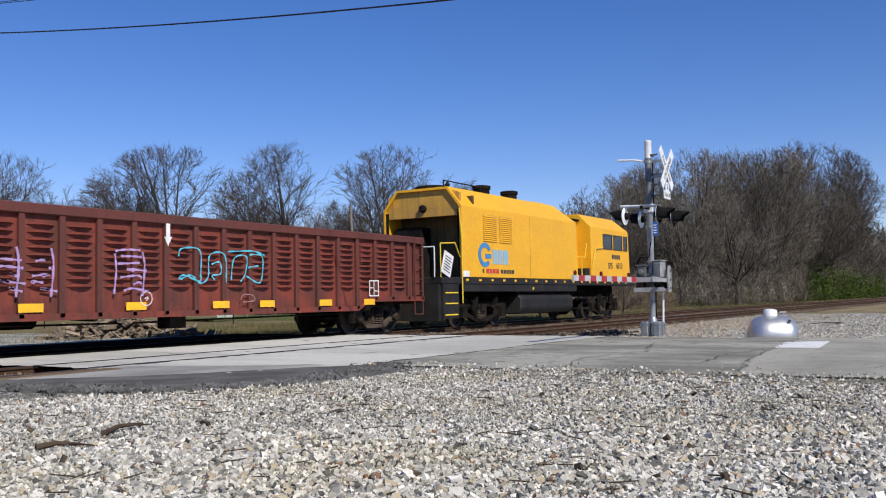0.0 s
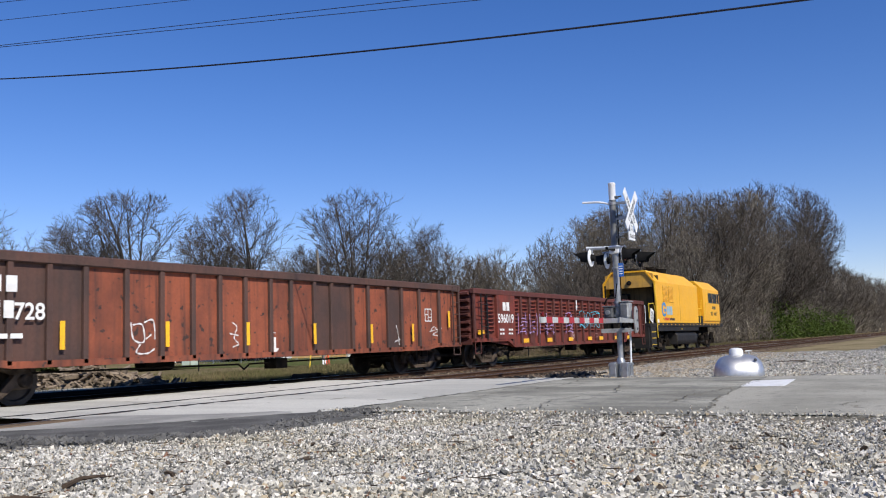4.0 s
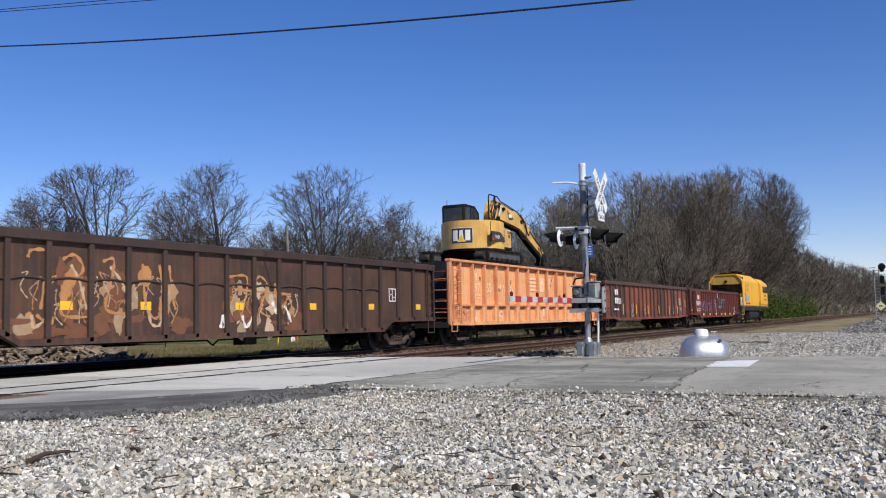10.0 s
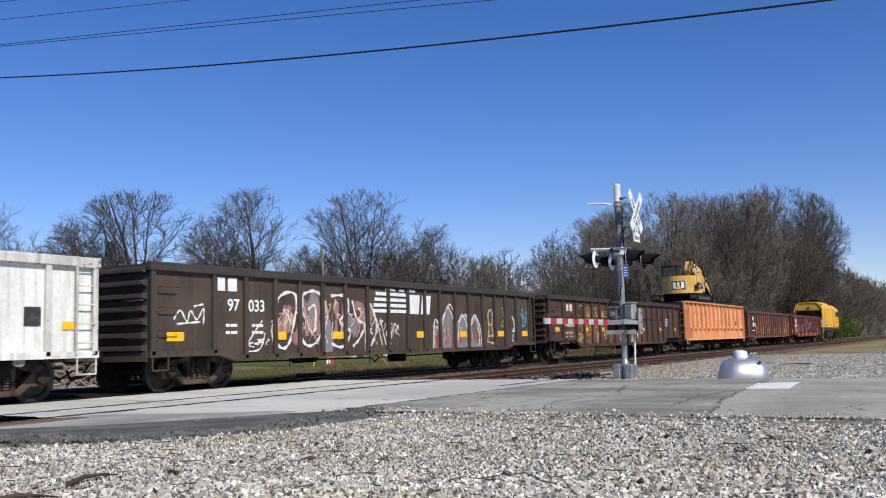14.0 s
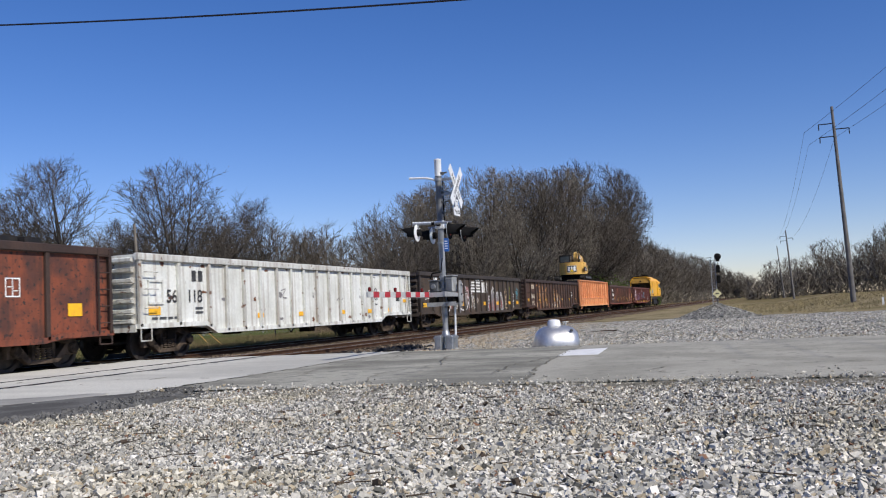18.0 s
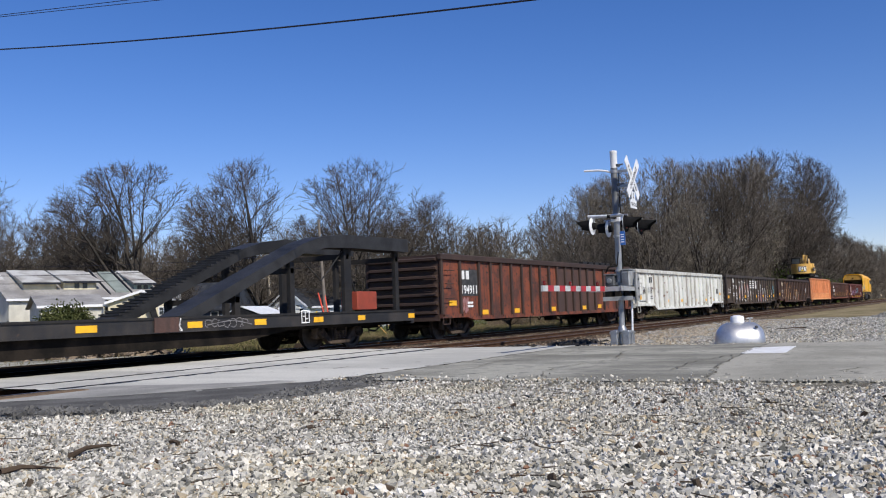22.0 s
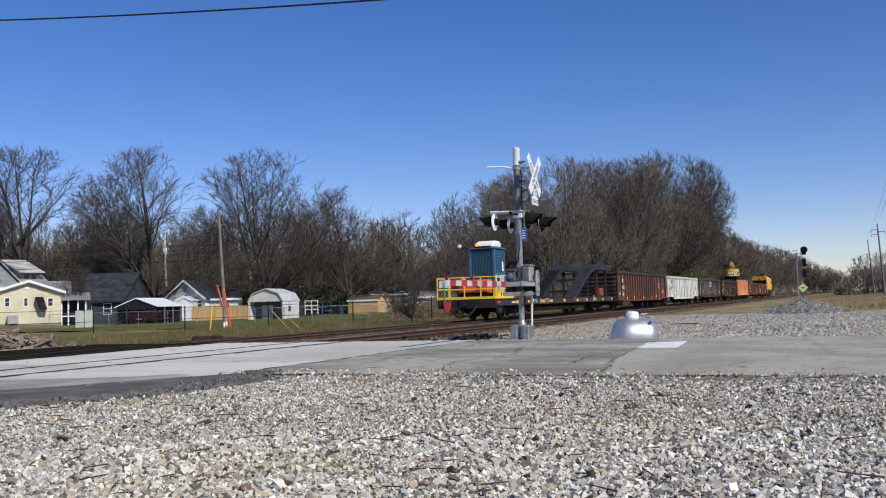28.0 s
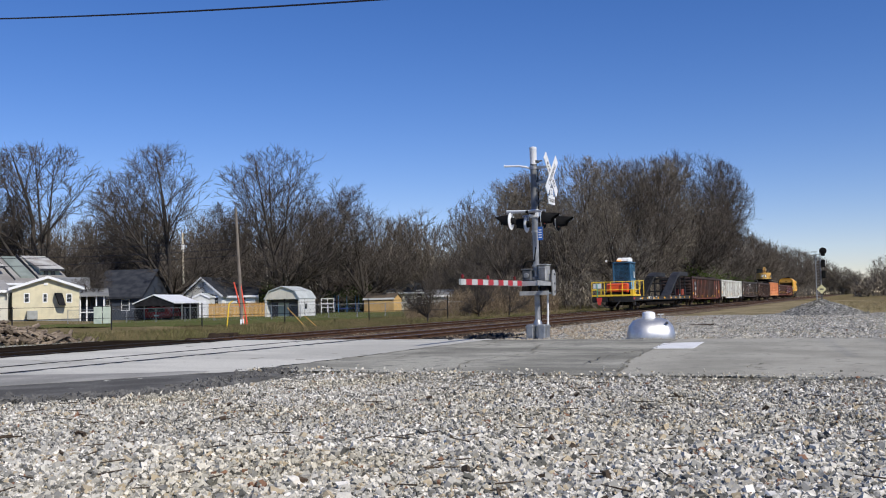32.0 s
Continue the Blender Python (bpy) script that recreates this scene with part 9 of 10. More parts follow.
PICKET = mat("pine_fence_board", (0.50, 0.31, 0.11), (0.38, 0.23, 0.09), 3, rough=0.8, jitter=0.2)
OLD_WOOD = mat("weathered_pole_wood", (0.23, 0.20, 0.17), (0.16, 0.14, 0.12), 2, rough=0.9, bump=0.006)
DEAD_WOOD = mat("dark_dead_wood", (0.085, 0.062, 0.045), (0.05, 0.038, 0.03), 6, rough=0.9, bump=0.004)
OLD_TIE = mat("split_old_timber", (0.25, 0.20, 0.15), (0.12, 0.096, 0.078), 3, rough=0.9, jitter=0.45)
RED_CAR = mat("dark_red_car_paint", (0.30, 0.015, 0.02), (0.25, 0.015, 0.02), 2, rough=0.25)
HOT_RED = mat("orange_red_guard", (0.80, 0.10, 0.05), (0.65, 0.09, 0.05), 3, rough=0.5)
BOX_GREEN = mat("pale_green_cabinet", (0.42, 0.48, 0.40), (0.36, 0.41, 0.35), 2, rough=0.5)
GZ = -0.20


def view_pose(ang, dist, turn=0.0, z=GZ):
    x, y = polar(ang, dist)
    return pose(x, y, z, 0, 0, ang - 90 + turn)


def gable_house(name, label, ang, dist, turn, w, d, wall_h, rise, wall_mat, roof_mat, windows=(), doors=(), ridge="y", over=0.35, category="house", boards=0.2, peak=0.5, z=GZ, trim=None):
    """A house whose local x is its width and y its depth away from the viewer; ridge along y shows a gable end."""
    ob = thing(name, label, category, at=view_pose(ang, dist, turn, z))
    t = 0.15
    trim = trim or TIN_WHITE
    if ridge == "y":
        bm = B()
        prism(bm, [(-w / 2, 0), (w / 2, 0), (w / 2, wall_h), (-w / 2 + w * peak, wall_h + rise), (-w / 2, wall_h)], "y", 0, t)
        front = part("wall", bm, wall_mat, ob)
        bm = B()
        prism(bm, [(-w / 2, 0), (w / 2, 0), (w / 2, wall_h), (-w / 2 + w * peak, wall_h + rise), (-w / 2, wall_h)], "y", d - t, d)
        part("wall", bm, wall_mat, ob)
        for x in (-w / 2, w / 2 - t):
            bx("wall", (x, x + t, t, d - t, 0, wall_h), wall_mat, ob)
        px = -w / 2 + w * peak
        for s, run in ((-1, w * peak), (1, w * (1 - peak))):
            k = rise / run
            ex = -w / 2 - over if s < 0 else w / 2 + over
            ez = wall_h - k * over
            bm = B()
            prism(bm, [(px, wall_h + rise + 0.02), (ex, ez + 0.02), (ex, ez + 0.16), (px, wall_h + rise + 0.16)], "y", -over, d + over)
            part("roof", bm, roof_mat, ob)
            bm = B()
            prism(bm, [(px, wall_h + rise - 0.05), (ex, ez - 0.05), (ex, ez + 0.17), (px, wall_h + rise + 0.17)], "y", -over - 0.03, -over)
            part("fascia", bm, trim, ob)
    else:
        front = bx("wall", (-w / 2, w / 2, 0, t, 0, wall_h), wall_mat, ob)
        bx("wall", (-w / 2, w / 2, d - t, d, 0, wall_h), wall_mat, ob)
        for x in (-w / 2, w / 2 - t):
            bm = B()
            prism(bm, [(t, 0), (d - t, 0), (d - t, wall_h), (d / 2, wall_h + rise), (t, wall_h)], "x", x, x + t)
            part("wall", bm, wall_mat, ob)
        for s in (-1, 1):
            k = rise / (d / 2)
            ey = -over if s < 0 else d + over
            ez = wall_h - k * over
            bm = B()
            prism(bm, [(d / 2, wall_h + rise + 0.02), (ey, ez + 0.02), (ey, ez + 0.15), (d / 2, wall_h + rise + 0.15)], "x", -w / 2 - over, w / 2 + over)
            part("roof", bm, roof_mat, ob)
        bx("fascia", (-w / 2 - over, w / 2 + over, -over - 0.03, -over, wall_h - 2 * rise / d * over - 0.05, wall_h - 2 * rise / d * over + 0.16), trim, ob)
    z = boards
    while boards and z < wall_h:
        bx("siding_board", (-w / 2 + 0.02, w / 2 - 0.02, -0.018, 0.0, z, z + boards * 0.93), wall_mat, front)
        z += boards
    for x, z, ww, hh in windows:
        wi = bx("window", (x - ww / 2, x + ww / 2, -0.035, -0.02, z, z + hh), WINDOW, ob)
        bm = B()
        q = 0.07
        for a in ((x - ww / 2 - q, x + ww / 2 + q, z - q, z), (x - ww / 2 - q, x + ww / 2 + q, z + hh, z + hh + q), (x - ww / 2 - q, x - ww / 2, z, z + hh), (x + ww / 2, x + ww / 2 + q, z, z + hh), (x - ww / 2, x + ww / 2, z + hh * 0.48, z + hh * 0.53)):
            box(bm, a[0], a[1], -0.05, -0.015, a[2], a[3])
        part("window_frame", bm, TIN_WHITE, wi)
    for x, ww, hh, m in doors:
        bx("door", (x - ww / 2, x + ww / 2, -0.04, -0.02, 0.05, hh), m, ob)
    return ob


def big_house():
    """A wide house with a broad weathered roof, two shed dormers, a patinated roof strip and a small end dormer."""
    w, d, wall_h, rise = 15.0, 10.0, 3.85, 2.58
    mh = gable_house("house", "wide cream house with a weathered grey roof and dormers", 51.1, 95, 24, w, d, wall_h, rise, CREAM_SIDING, DULL_ROOF, ridge="x", boards=0.0)
    k = rise / (d / 2)
    for x0, x1, eave, wall_mat, wins in ((-1.9, 1.35, 5.42, PALE_YELLOW, (-0.6, 0.2)), (-5.7, -2.6, 5.30, PALE_YELLOW, ()), (5.3, 7.3, 5.20, GREEN_SIDING, (5.9, 6.6))):
        y0 = (4.55 - wall_h) / k
        bm = B()
        prism(bm, [(y0, 4.5), (y0 + 0.12, 4.5), (y0 + 0.12, eave), (y0, eave)], "x", x0, x1)
        dm = part("dormer", bm, wall_mat, mh, "shed dormer")
        for x in (x0, x1 - 0.12):
            bm = B()
            prism(bm, [(y0 + 0.12, 4.6), (y0 + 0.12, eave), (d / 2, wall_h + rise + 0.2)], "x", x, x + 0.12)
            part("dormer_cheek", bm, wall_mat, dm)
        bm = B()
        prism(bm, [(y0 - 0.5, eave - 0.06), (y0 - 0.5, eave + 0.10), (d / 2 - 0.1, wall_h + rise + 0.34), (d / 2 - 0.1, wall_h + rise + 0.18)], "x", x0 - 0.25, x1 + 0.25)
        part("dormer_roof", bm, WORN_ROOF, dm, "weathered pale roof sheets")
        bx("dormer_fascia", (x0 - 0.25, x1 + 0.25, y0 - 0.53, y0 - 0.5, eave - 0.12, eave + 0.08), SLATE_ROOF, dm)
        for x in wins:
            bx("dormer_window", (x - 0.24, x + 0.24, y0 - 0.03, y0 - 0.01, eave - 0.62, eave - 0.12), WINDOW, dm)
    bm = B()
    prism(bm, [(0.6, wall_h + 0.6 * k + 0.16), (0.6, wall_h + 0.6 * k + 0.34), (4.8, wall_h + 4.8 * k + 0.34), (4.8, wall_h + 4.8 * k + 0.16)], "x", 3.0, 4.4)
    part("roof_strip", bm, PATINA_ROOF, mh, "green patinated roof strip")
    for x in (2.2, 4.6):
        bm = B()
        prism(bm, [(0.2, wall_h + 0.2 * k + 0.16), (0.2, wall_h + 0.2 * k + 0.30), (5.0, wall_h + 5.0 * k + 0.46), (5.0, wall_h + 5.0 * k + 0.16)], "x", x, x + 0.12)
        part("roof_seam", bm, SLATE_ROOF, mh)
    for x0 in (-7.7, 1.6, 4.75, 7.4):
        bm = B()
        prism(bm, [(3.4, wall_h + 3.4 * k + 0.16), (3.4, wall_h + 3.4 * k + 0.22), (4.95, wall_h + 4.95 * k + 0.22), (4.95, wall_h + 4.95 * k + 0.16)], "x", x0, x0 + (0.5 if x0 > 7 else 1.0))
        part("roof_panel", bm, WORN_ROOF, mh)


def village():
    # pale yellow house with a broad low gable
    h = gable_house("house", "pale yellow bungalow with white trim and a low gable", 48.27, 82, 4, 5.1, 9.0, 2.55, 0.86, PALE_YELLOW, METAL_ROOF,
                    windows=((-1.48, 1.45, 0.30, 0.66), (-0.1, 1.45, 0.24, 0.62), (1.75, 1.40, 0.34, 0.62)), boards=0.16, peak=0.52, z=0.22)
    bx("foundation", (-2.5, 2.5, 0.02, 8.9, -0.6, 0.0), GREY_ROOF, h)
    bm = B()
    prism(bm, [(0.60, 2.15), (1.15, 2.15), (1.45, 1.10), (0.95, 1.15)], "y", -0.75, -0.06)
    part("awning", bm, SHADE, h, "black awning over a window")
    bx("air_unit", (-1.5, -0.7, -0.8, -0.1, 0.0, 0.72), AIR_GREY, h, "grey air conditioning unit", bevel=0.03)
    bx("vent", (-0.2, 0.1, -0.03, -0.022, 2.8, 2.98), TIN_WHITE, h)
    gable_house("house", "cream side wing of the yellow bungalow", 52.0, 82, 8, 4.9, 8.0, 2.5, 0.9, CREAM_SIDING, DULL_ROOF, boards=0.25, ridge="x", z=0.1)
    big_house()
    gable_house("house", "low wing with a grey metal roof", 46.9, 94, 0, 2.6, 5.0, 3.3, 0.9, GREEN_SIDING, GREY_ROOF, ((0.5, 2.3, 0.5, 0.6),), ridge="x", boards=0.0)
    po = thing("porch", "white open porch with slim posts", "porch", at=view_pose(45.8, 88, 0))
    for x in (-1.0, -0.45, 0.35, 1.0):
        bx("post", (x - 0.06, x + 0.06, 0, 0.12, 0, 2.3), TIN_WHITE, po)
    bx("rail", (-1.0, 1.0, 0.03, 0.08, 0.85, 0.95), TIN_WHITE, po)
    bx("back_wall", (-1.2, 1.2, 2.4, 2.5, 0, 2.4), BLUE_SIDING, po)
    bm = B()
    prism(bm, [(-0.3, 2.3), (2.6, 3.0), (2.6, 3.1), (-0.3, 2.4)], "x", -1.4, 1.4)
    part("roof", bm, GREY_ROOF, po)
    gable_house("house", "slate blue house with a big dark shingle roof", 44.5, 97, -22, 4.9, 9.0, 2.4, 2.7, BLUE_SIDING, SLATE_ROOF, ((-1, 1.0, 0.7, 1.0), (1, 1.0, 0.7, 1.0)), ridge="x", boards=0.0, trim=SLATE_ROOF)
    gable_house("house", "dark house wing in the shade of the trees", 42.6, 104, -10, 3.0, 5.0, 2.0, 0.9, WHITE_SIDING, SLATE_ROOF, ((0, 0.9, 0.7, 0.9),), ridge="x", boards=0.0, trim=SLATE_ROOF)
    gable_house("house", "white house with a dark grey roof", 39.5, 101, -38, 5.0, 5.5, 2.4, 1.8, WHITE_SIDING, SLATE_ROOF, ((-1.6, 1.3, 0.9, 0.9), (1.6, 1.3, 0.9, 0.9)), ridge="y", boards=0.22)
    gable_house("house", "long white house with a dark grey roof", 37.9, 100, -6, 5.3, 5.5, 2.3, 1.4, WHITE_SIDING, SLATE_ROOF, ((-1.2, 1.3, 0.8, 0.8), (1.2, 1.3, 0.9, 0.9)), ridge="x", boards=0.22)
    gable_house("house", "pale house half hidden behind trees", 26.9, 128, 10, 5.5, 6.0, 2.6, 1.6, CREAM_SIDING, SLATE_ROOF, ((-1.5, 1.0, 0.8, 1.0), (1.6, 1.0, 0.7, 1.8)), ridge="x", boards=0.0)
    gable_house("house", "low white building far behind the brush", 23.9, 112, 0, 7.0, 4.0, 1.9, 0.6, WHITE_SIDING, GREY_ROOF, ((-2, 0.6, 0.8, 0.6),), ridge="x", boards=0.0)
    # carport with a red car
    c = thing("carport", "open carport with a white tin roof and dark gable", "carport", at=view_pose(42.35, 84, -27, -0.36))
    W, LEN, EA, TOP = 1.85, 5.2, 1.72, 2.42
    bm = B()
    prism(bm, [(-W, EA - 0.25), (-W, EA), (0, TOP), (W, EA), (W, EA - 0.25)], "y", 0, 0.06)
    part("gable", bm, SHADE, c)
    for x in (-W + 0.05, W - 0.05):
        for y in (0.0, 1.7, 3.4, 5.0):
            bx("post", (x - 0.05, x + 0.05, y, y + 0.1, 0, EA), GALV if y else SHADE, c)
    for sgn in (-1, 1):
        bm = B()
        prism(bm, [(0, TOP), (sgn * (W + 0.15), EA - 0.06), (sgn * (W + 0.15), EA + 0.02), (0, TOP + 0.08)], "y", -0.1, LEN + 0.1)
        part("roof", bm, TIN_WHITE, c)
    # Black back wall and side sheet stand in for the shade inside the carport.
    bx("back_wall", (-W, W, LEN - 0.1, LEN, 0, EA), SHADE, c)
    bx("side_curtain", (-W - 0.03, -W, 0.1, LEN, 0, EA), SHADE, c)
    car = thing("parked_car", "dark red car parked under a carport", "car", at=view_pose(42.2, 86, -20, -0.3))
    bm = B()
    prism(bm, [(-1.3, 0.35), (1.3, 0.35), (1.35, 0.75), (1.2, 0.85), (0.8, 1.35), (-0.8, 1.36), (-1.2, 0.9), (-1.35, 0.82)], "y", 0, 3.4)
    part("body", bm, RED_CAR, car, bevel=0.06)
    bx("windscreen", (-0.75, 0.75, -0.02, -0.005, 0.88, 1.25), WINDOW, car)
    bx("number_plate", (-0.22, 0.22, -0.03, -0.01, 0.5, 0.6), TIN_WHITE, car)
    for x in (-1.1, 1.1):
        bm = B()
        lathe(bm, [(0.05, -0.05), (0.3, -0.05), (0.3, 0.15), (0.05, 0.15)], (x, 0.6, 0.3), "x", 14)
        part("wheel", bm, RUBBER, car)
    # white shed, pine fence, gambrel barn, pine shed
    gable_house("shed", "small white garden shed with a gable front", 39.6, 98, -14, 1.75, 2.6, 2.05, 0.42, WHITE_SIDING, METAL_ROOF, doors=((0.15, 0.8, 1.8, TIN_WHITE),), category="shed", over=0.08, boards=0.0)
    fe = thing("wooden_fence", "tall tan pine board fence", "fence", at=view_pose(37.4, 95, 0))
    bm = B()
    box(bm, -2.9, 2.9, 0.03, 0.08, 0.3, 0.4)
    box(bm, -2.9, 2.9, 0.03, 0.08, 1.1, 1.2)
    part("rail", bm, PICKET, fe)
    me = None
    for k in range(46):
        if me is None:
            bm = B()
            prism(bm, [(-0.058, 0), (0.058, 0), (0.058, 1.42), (0.025, 1.48), (-0.025, 1.48), (-0.058, 1.42)], "y", -0.012, 0.012)
            me = mesh_of("board", bm, PICKET)
        child("board", me, fe, pose(-2.87 + k * 0.1275, 0, random.Random(k).uniform(-0.04, 0.04)))
    ba = thing("barn_shed", "cream gambrel-roofed barn shed with an open front", "shed", at=view_pose(34.75, 88, -24))
    w2, dd, eave, top = 1.78, 4.0, 1.70, 2.90
    gam = [(-w2, eave), (-1.3, 2.45), (0, top), (1.3, 2.45), (w2, eave)]
    bm = B()
    prism(bm, gam, "y", 0, 0.1)
    part("gable", bm, CREAM_SIDING, ba)
    for k in range(4):
        a, b = gam[k], gam[k + 1]
        bm = B()
        n = Vector((-(b[1] - a[1]), b[0] - a[0])).normalized() * 0.07
        prism(bm, [a, b, (b[0] + n.x, b[1] + n.y), (a[0] + n.x, a[1] + n.y)], "y", -0.15, dd + 0.15)
        part("roof", bm, METAL_ROOF, ba)
    bx("wall", (w2 - 0.1, w2, 0, dd, 0, eave), WHITE_SIDING, ba)
    bx("wall", (-w2, -w2 + 0.1, 0, dd, 0, eave), WHITE_SIDING, ba)
    bx("wall", (-w2, w2, dd - 0.1, dd, 0, eave), WHITE_SIDING, ba)
    bx("inner_wall", (-w2, w2, 1.2, 1.3, 0, eave), DARKGREY, ba)
    bx("door", (-0.9, 0.2, 1.1, 1.2, 0, 1.4), BOX_GREEN, ba)
    bx("window", (w2 + 0.0, w2 + 0.03, 1.3, 1.8, 0.75, 1.25), WINDOW, ba)
    for x in (-w2 + 0.05, w2 - 0.15):
        bx("post", (x, x + 0.1, 0, 0.1, 0, eave), CREAM_SIDING, ba)
    sh = gable_house("shed", "new pine garden shed with a brown shingle roof", 28.75, 112, -24, 4.0, 2.4, 1.65, 0.55, WOOD_SIDING, BROWN_ROOF, category="shed", over=0.1, boards=0.15, ridge="x")
    # trampoline net, play frame
    tr = thing("trampoline", "blue netted trampoline on the lawn", "trampoline", at=view_pose(30.75, 118, 0))
    bm = B()
    lathe(bm, [(1.55, 0.45), (1.55, 0.62), (1.4, 0.62)], (0, 1.6, 0), "z", 24)
    part("pad", bm, mat("blue_vinyl", (0.03, 0.05, 0.16), (0.04, 0.06, 0.18), 3, rough=0.6), tr)
    for k in range(8):
        t = k * math.pi / 4
        bm = B()
        rod(bm, (1.55 * math.cos(t), 1.6 + 1.55 * math.sin(t), 0), (1.55 * math.cos(t), 1.6 + 1.55 * math.sin(t), 2.2), 0.035, seg=6)
        part("net_pole", bm, LOGO_BLUE, tr)
    bm = B()
    for k in range(40):
        t = k * math.pi / 20
        rod(bm, (1.5 * math.cos(t), 1.6 + 1.5 * math.sin(t), 0.6), (1.5 * math.cos(t), 1.6 + 1.5 * math.sin(t), 2.1), 0.02, seg=3)
    part("net", bm, SHADE, tr)
    pf = thing("play_frame", "white wooden play frame beside a fence", "play frame", at=view_pose(31.95, 118, 0))
    for x in (-0.8, 0.0, 0.8):
        bx("post", (x - 0.05, x + 0.05, 0, 0.1, 0, 1.9), TIN_WHITE, pf)
    for z in (0.7, 1.2, 1.8):
        bx("bar", (-0.85, 0.85, 0, 0.06, z, z + 0.09), TIN_WHITE, pf)
    # utility boxes, chain-link fence
    ub = thing("utility_cabinet", "pale green utility cabinet in the grass", "cabinet", at=view_pose(45.25, 66, 0, -0.05))
    for x in (-0.28, 0.30):
        bx("cabinet_half", (x - 0.265, x + 0.265, 0, 0.5, 0, 1.15), BOX_GREEN, ub, bevel=0.02)
    cf = thing("wire_fence", "thin dark wire fence with steel posts", "fence", at=view_pose(40.0, 52, 6))
    for k, x in enumerate((-14, -9.1, -4.3, 0.4, 5, 10, 15)):
        bm = B()
        rod(bm, (x, 0, 0), (x, 0, 1.5 if k % 2 == 0 else 1.35), 0.035, seg=6)
        part("post", bm, SHADE, cf)
    for z in (0.65, 1.28):
        bm = B()
        rod(bm, (-14, 0, z), (15, 0, z), 0.014, seg=5)
        part("strand", bm, SHADE, cf)
    lf = thing("chain_link_fence", "grey chain-link fence round the lawn", "fence", at=view_pose(36.5, 72, -8))
    for k in range(15):
        bm = B()
        x = -14 + k * 2.2
        rod(bm, (x, 0, 0), (x, 0, 1.15), 0.03, seg=6)
        part("post", bm, GALV, lf)
    bm = B()
    rod(bm, (-14, 0, 1.12), (17, 0, 1.12), 0.02, seg=5)
    part("top_rail", bm, GALV, lf)
    bm = B()
    for k in range(150):
        x = -14 + k * 0.2
        rod(bm, (x, 0, 0.02), (x + 0.6, 0, 1.1), 0.005, seg=3, caps=False)
        rod(bm, (x + 0.6, 0, 0.02), (x, 0, 1.1), 0.005, seg=3, caps=False)
    part("mesh", bm, GALV, lf)
    # utility pole with red guards, yellow marker
    up = thing("utility_pole", "weathered wooden utility pole with red cable guards", "utility pole", at=view_pose(37.17, 55, 0, -0.2))
    bm = B()
    rod(bm, (0, 0, 0), (-0.32, 0, 6.95), 0.12, 0.07, 10)
    part("pole", bm, OLD_WOOD, up, smooth=True)
    for dx, s in ((0.16, -0.62), (0.30, -0.40)):
        bm = B()
        rod(bm, (dx, -0.05, 0.0), (dx + s, -0.05, 2.55), 0.042, seg=8)
        part("cable_guard", bm, HOT_RED, up, "bright red cable guard")
    bx("white_band", (-0.12, -0.02, -0.14, -0.10, 0.05, 0.35), TIN_WHITE, up)
    bx("white_band", (0.02, 0.10, -0.14, -0.10, 0.05, 0.38), TIN_WHITE, up)
    ym = thing("marker_post", "bent yellow cable marker post", "marker post", at=view_pose(38.1, 46, 0, -0.2))
    bm = B()
    rod(bm, (0, 0, 0), (0.12, 0, 1.25), 0.03, seg=8)
    rod(bm, (0.12, 0, 1.25), (0.30, 0, 1.4), 0.028, seg=8)
    part("post", bm, SAFETY_YELLOW, ym)
    for ang, dist, dx, top in ((33.2, 44, -0.95, 1.0), (32.4, 42, -0.72, 0.62)):
        g = thing("guy_guard", "slanting pale yellow guy wire guard", "guy guard", at=view_pose(ang, dist, 0, -0.2))
        bm = B()
        rod(bm, (0, 0, -0.05), (dx, 0, top), 0.02, seg=8)
        part("guard", bm, PICKET, g)
    for ang, d, hgt in ((35.6, 130, 9.4), (40.6, 118, 10.5)):
        p = thing("utility_pole", "thin pale utility pole behind the houses", "utility pole", at=view_pose(ang, d, 0, -0.2))
        bm = B()
        rod(bm, (0, 0, 0), (-0.15, 0, hgt), 0.16, 0.10, 10)
        part("pole", bm, CREAM_PAINT, p)
        bx("transformer", (-0.35, 0.1, -0.3, 0.1, hgt - 2.2, hgt - 1.4), TIN_WHITE, p)
    for e0, e1 in ((0.057, 0.062), (0.066, 0.070), (0.049, 0.055)):
        wire(ray_at(58, e0 - 0.004, 75), ray_at(37.3, e1, 57), 0.018, 0.3, "sagging dark wire along the houses")
    # heap of old timber beside the far track
    hp = thing("timber_heap", "heap of split old timber and brush", "timber heap", at=pose(18.9, 21.5, -0.20, 0, 0, -41))
    r = random.Random(4)
    meshes = []
    for k in range(8):
        bm = B()
        w = r.uniform(0.018, 0.05)
        prism(bm, [(-w, -w * 0.7), (w, -w), (w * 0.8, w * 0.5), (-w * 0.9, w * 0.8)], "x", -r.uniform(0.15, 0.5), r.uniform(0.15, 0.5))
        meshes.append(mesh_of("timber", bm, OLD_TIE))
    xs, ys = np.meshgrid(np.linspace(-4.2, 1.7, 40), np.linspace(-1.3, 1.3, 16), indexing="ij")
    hz = 0.70 * np.clip(1 - np.abs(xs + 1.2) / 2.9, 0, 1) * np.clip(1 - (ys / 1.3) ** 2, 0, 1) * np.random.default_rng(2).uniform(0.7, 1.1, xs.shape) - 0.04
    ii = np.arange(640).reshape(40, 16)
    core = new("mound", raw_mesh("mound", np.stack([xs, ys, hz], -1).reshape(-1, 3), np.stack([ii[:-1, :-1], ii[1:, :-1], ii[1:, 1:], ii[:-1, 1:]], -1).reshape(-1, 4), OLD_TIE))
    core.parent = hp
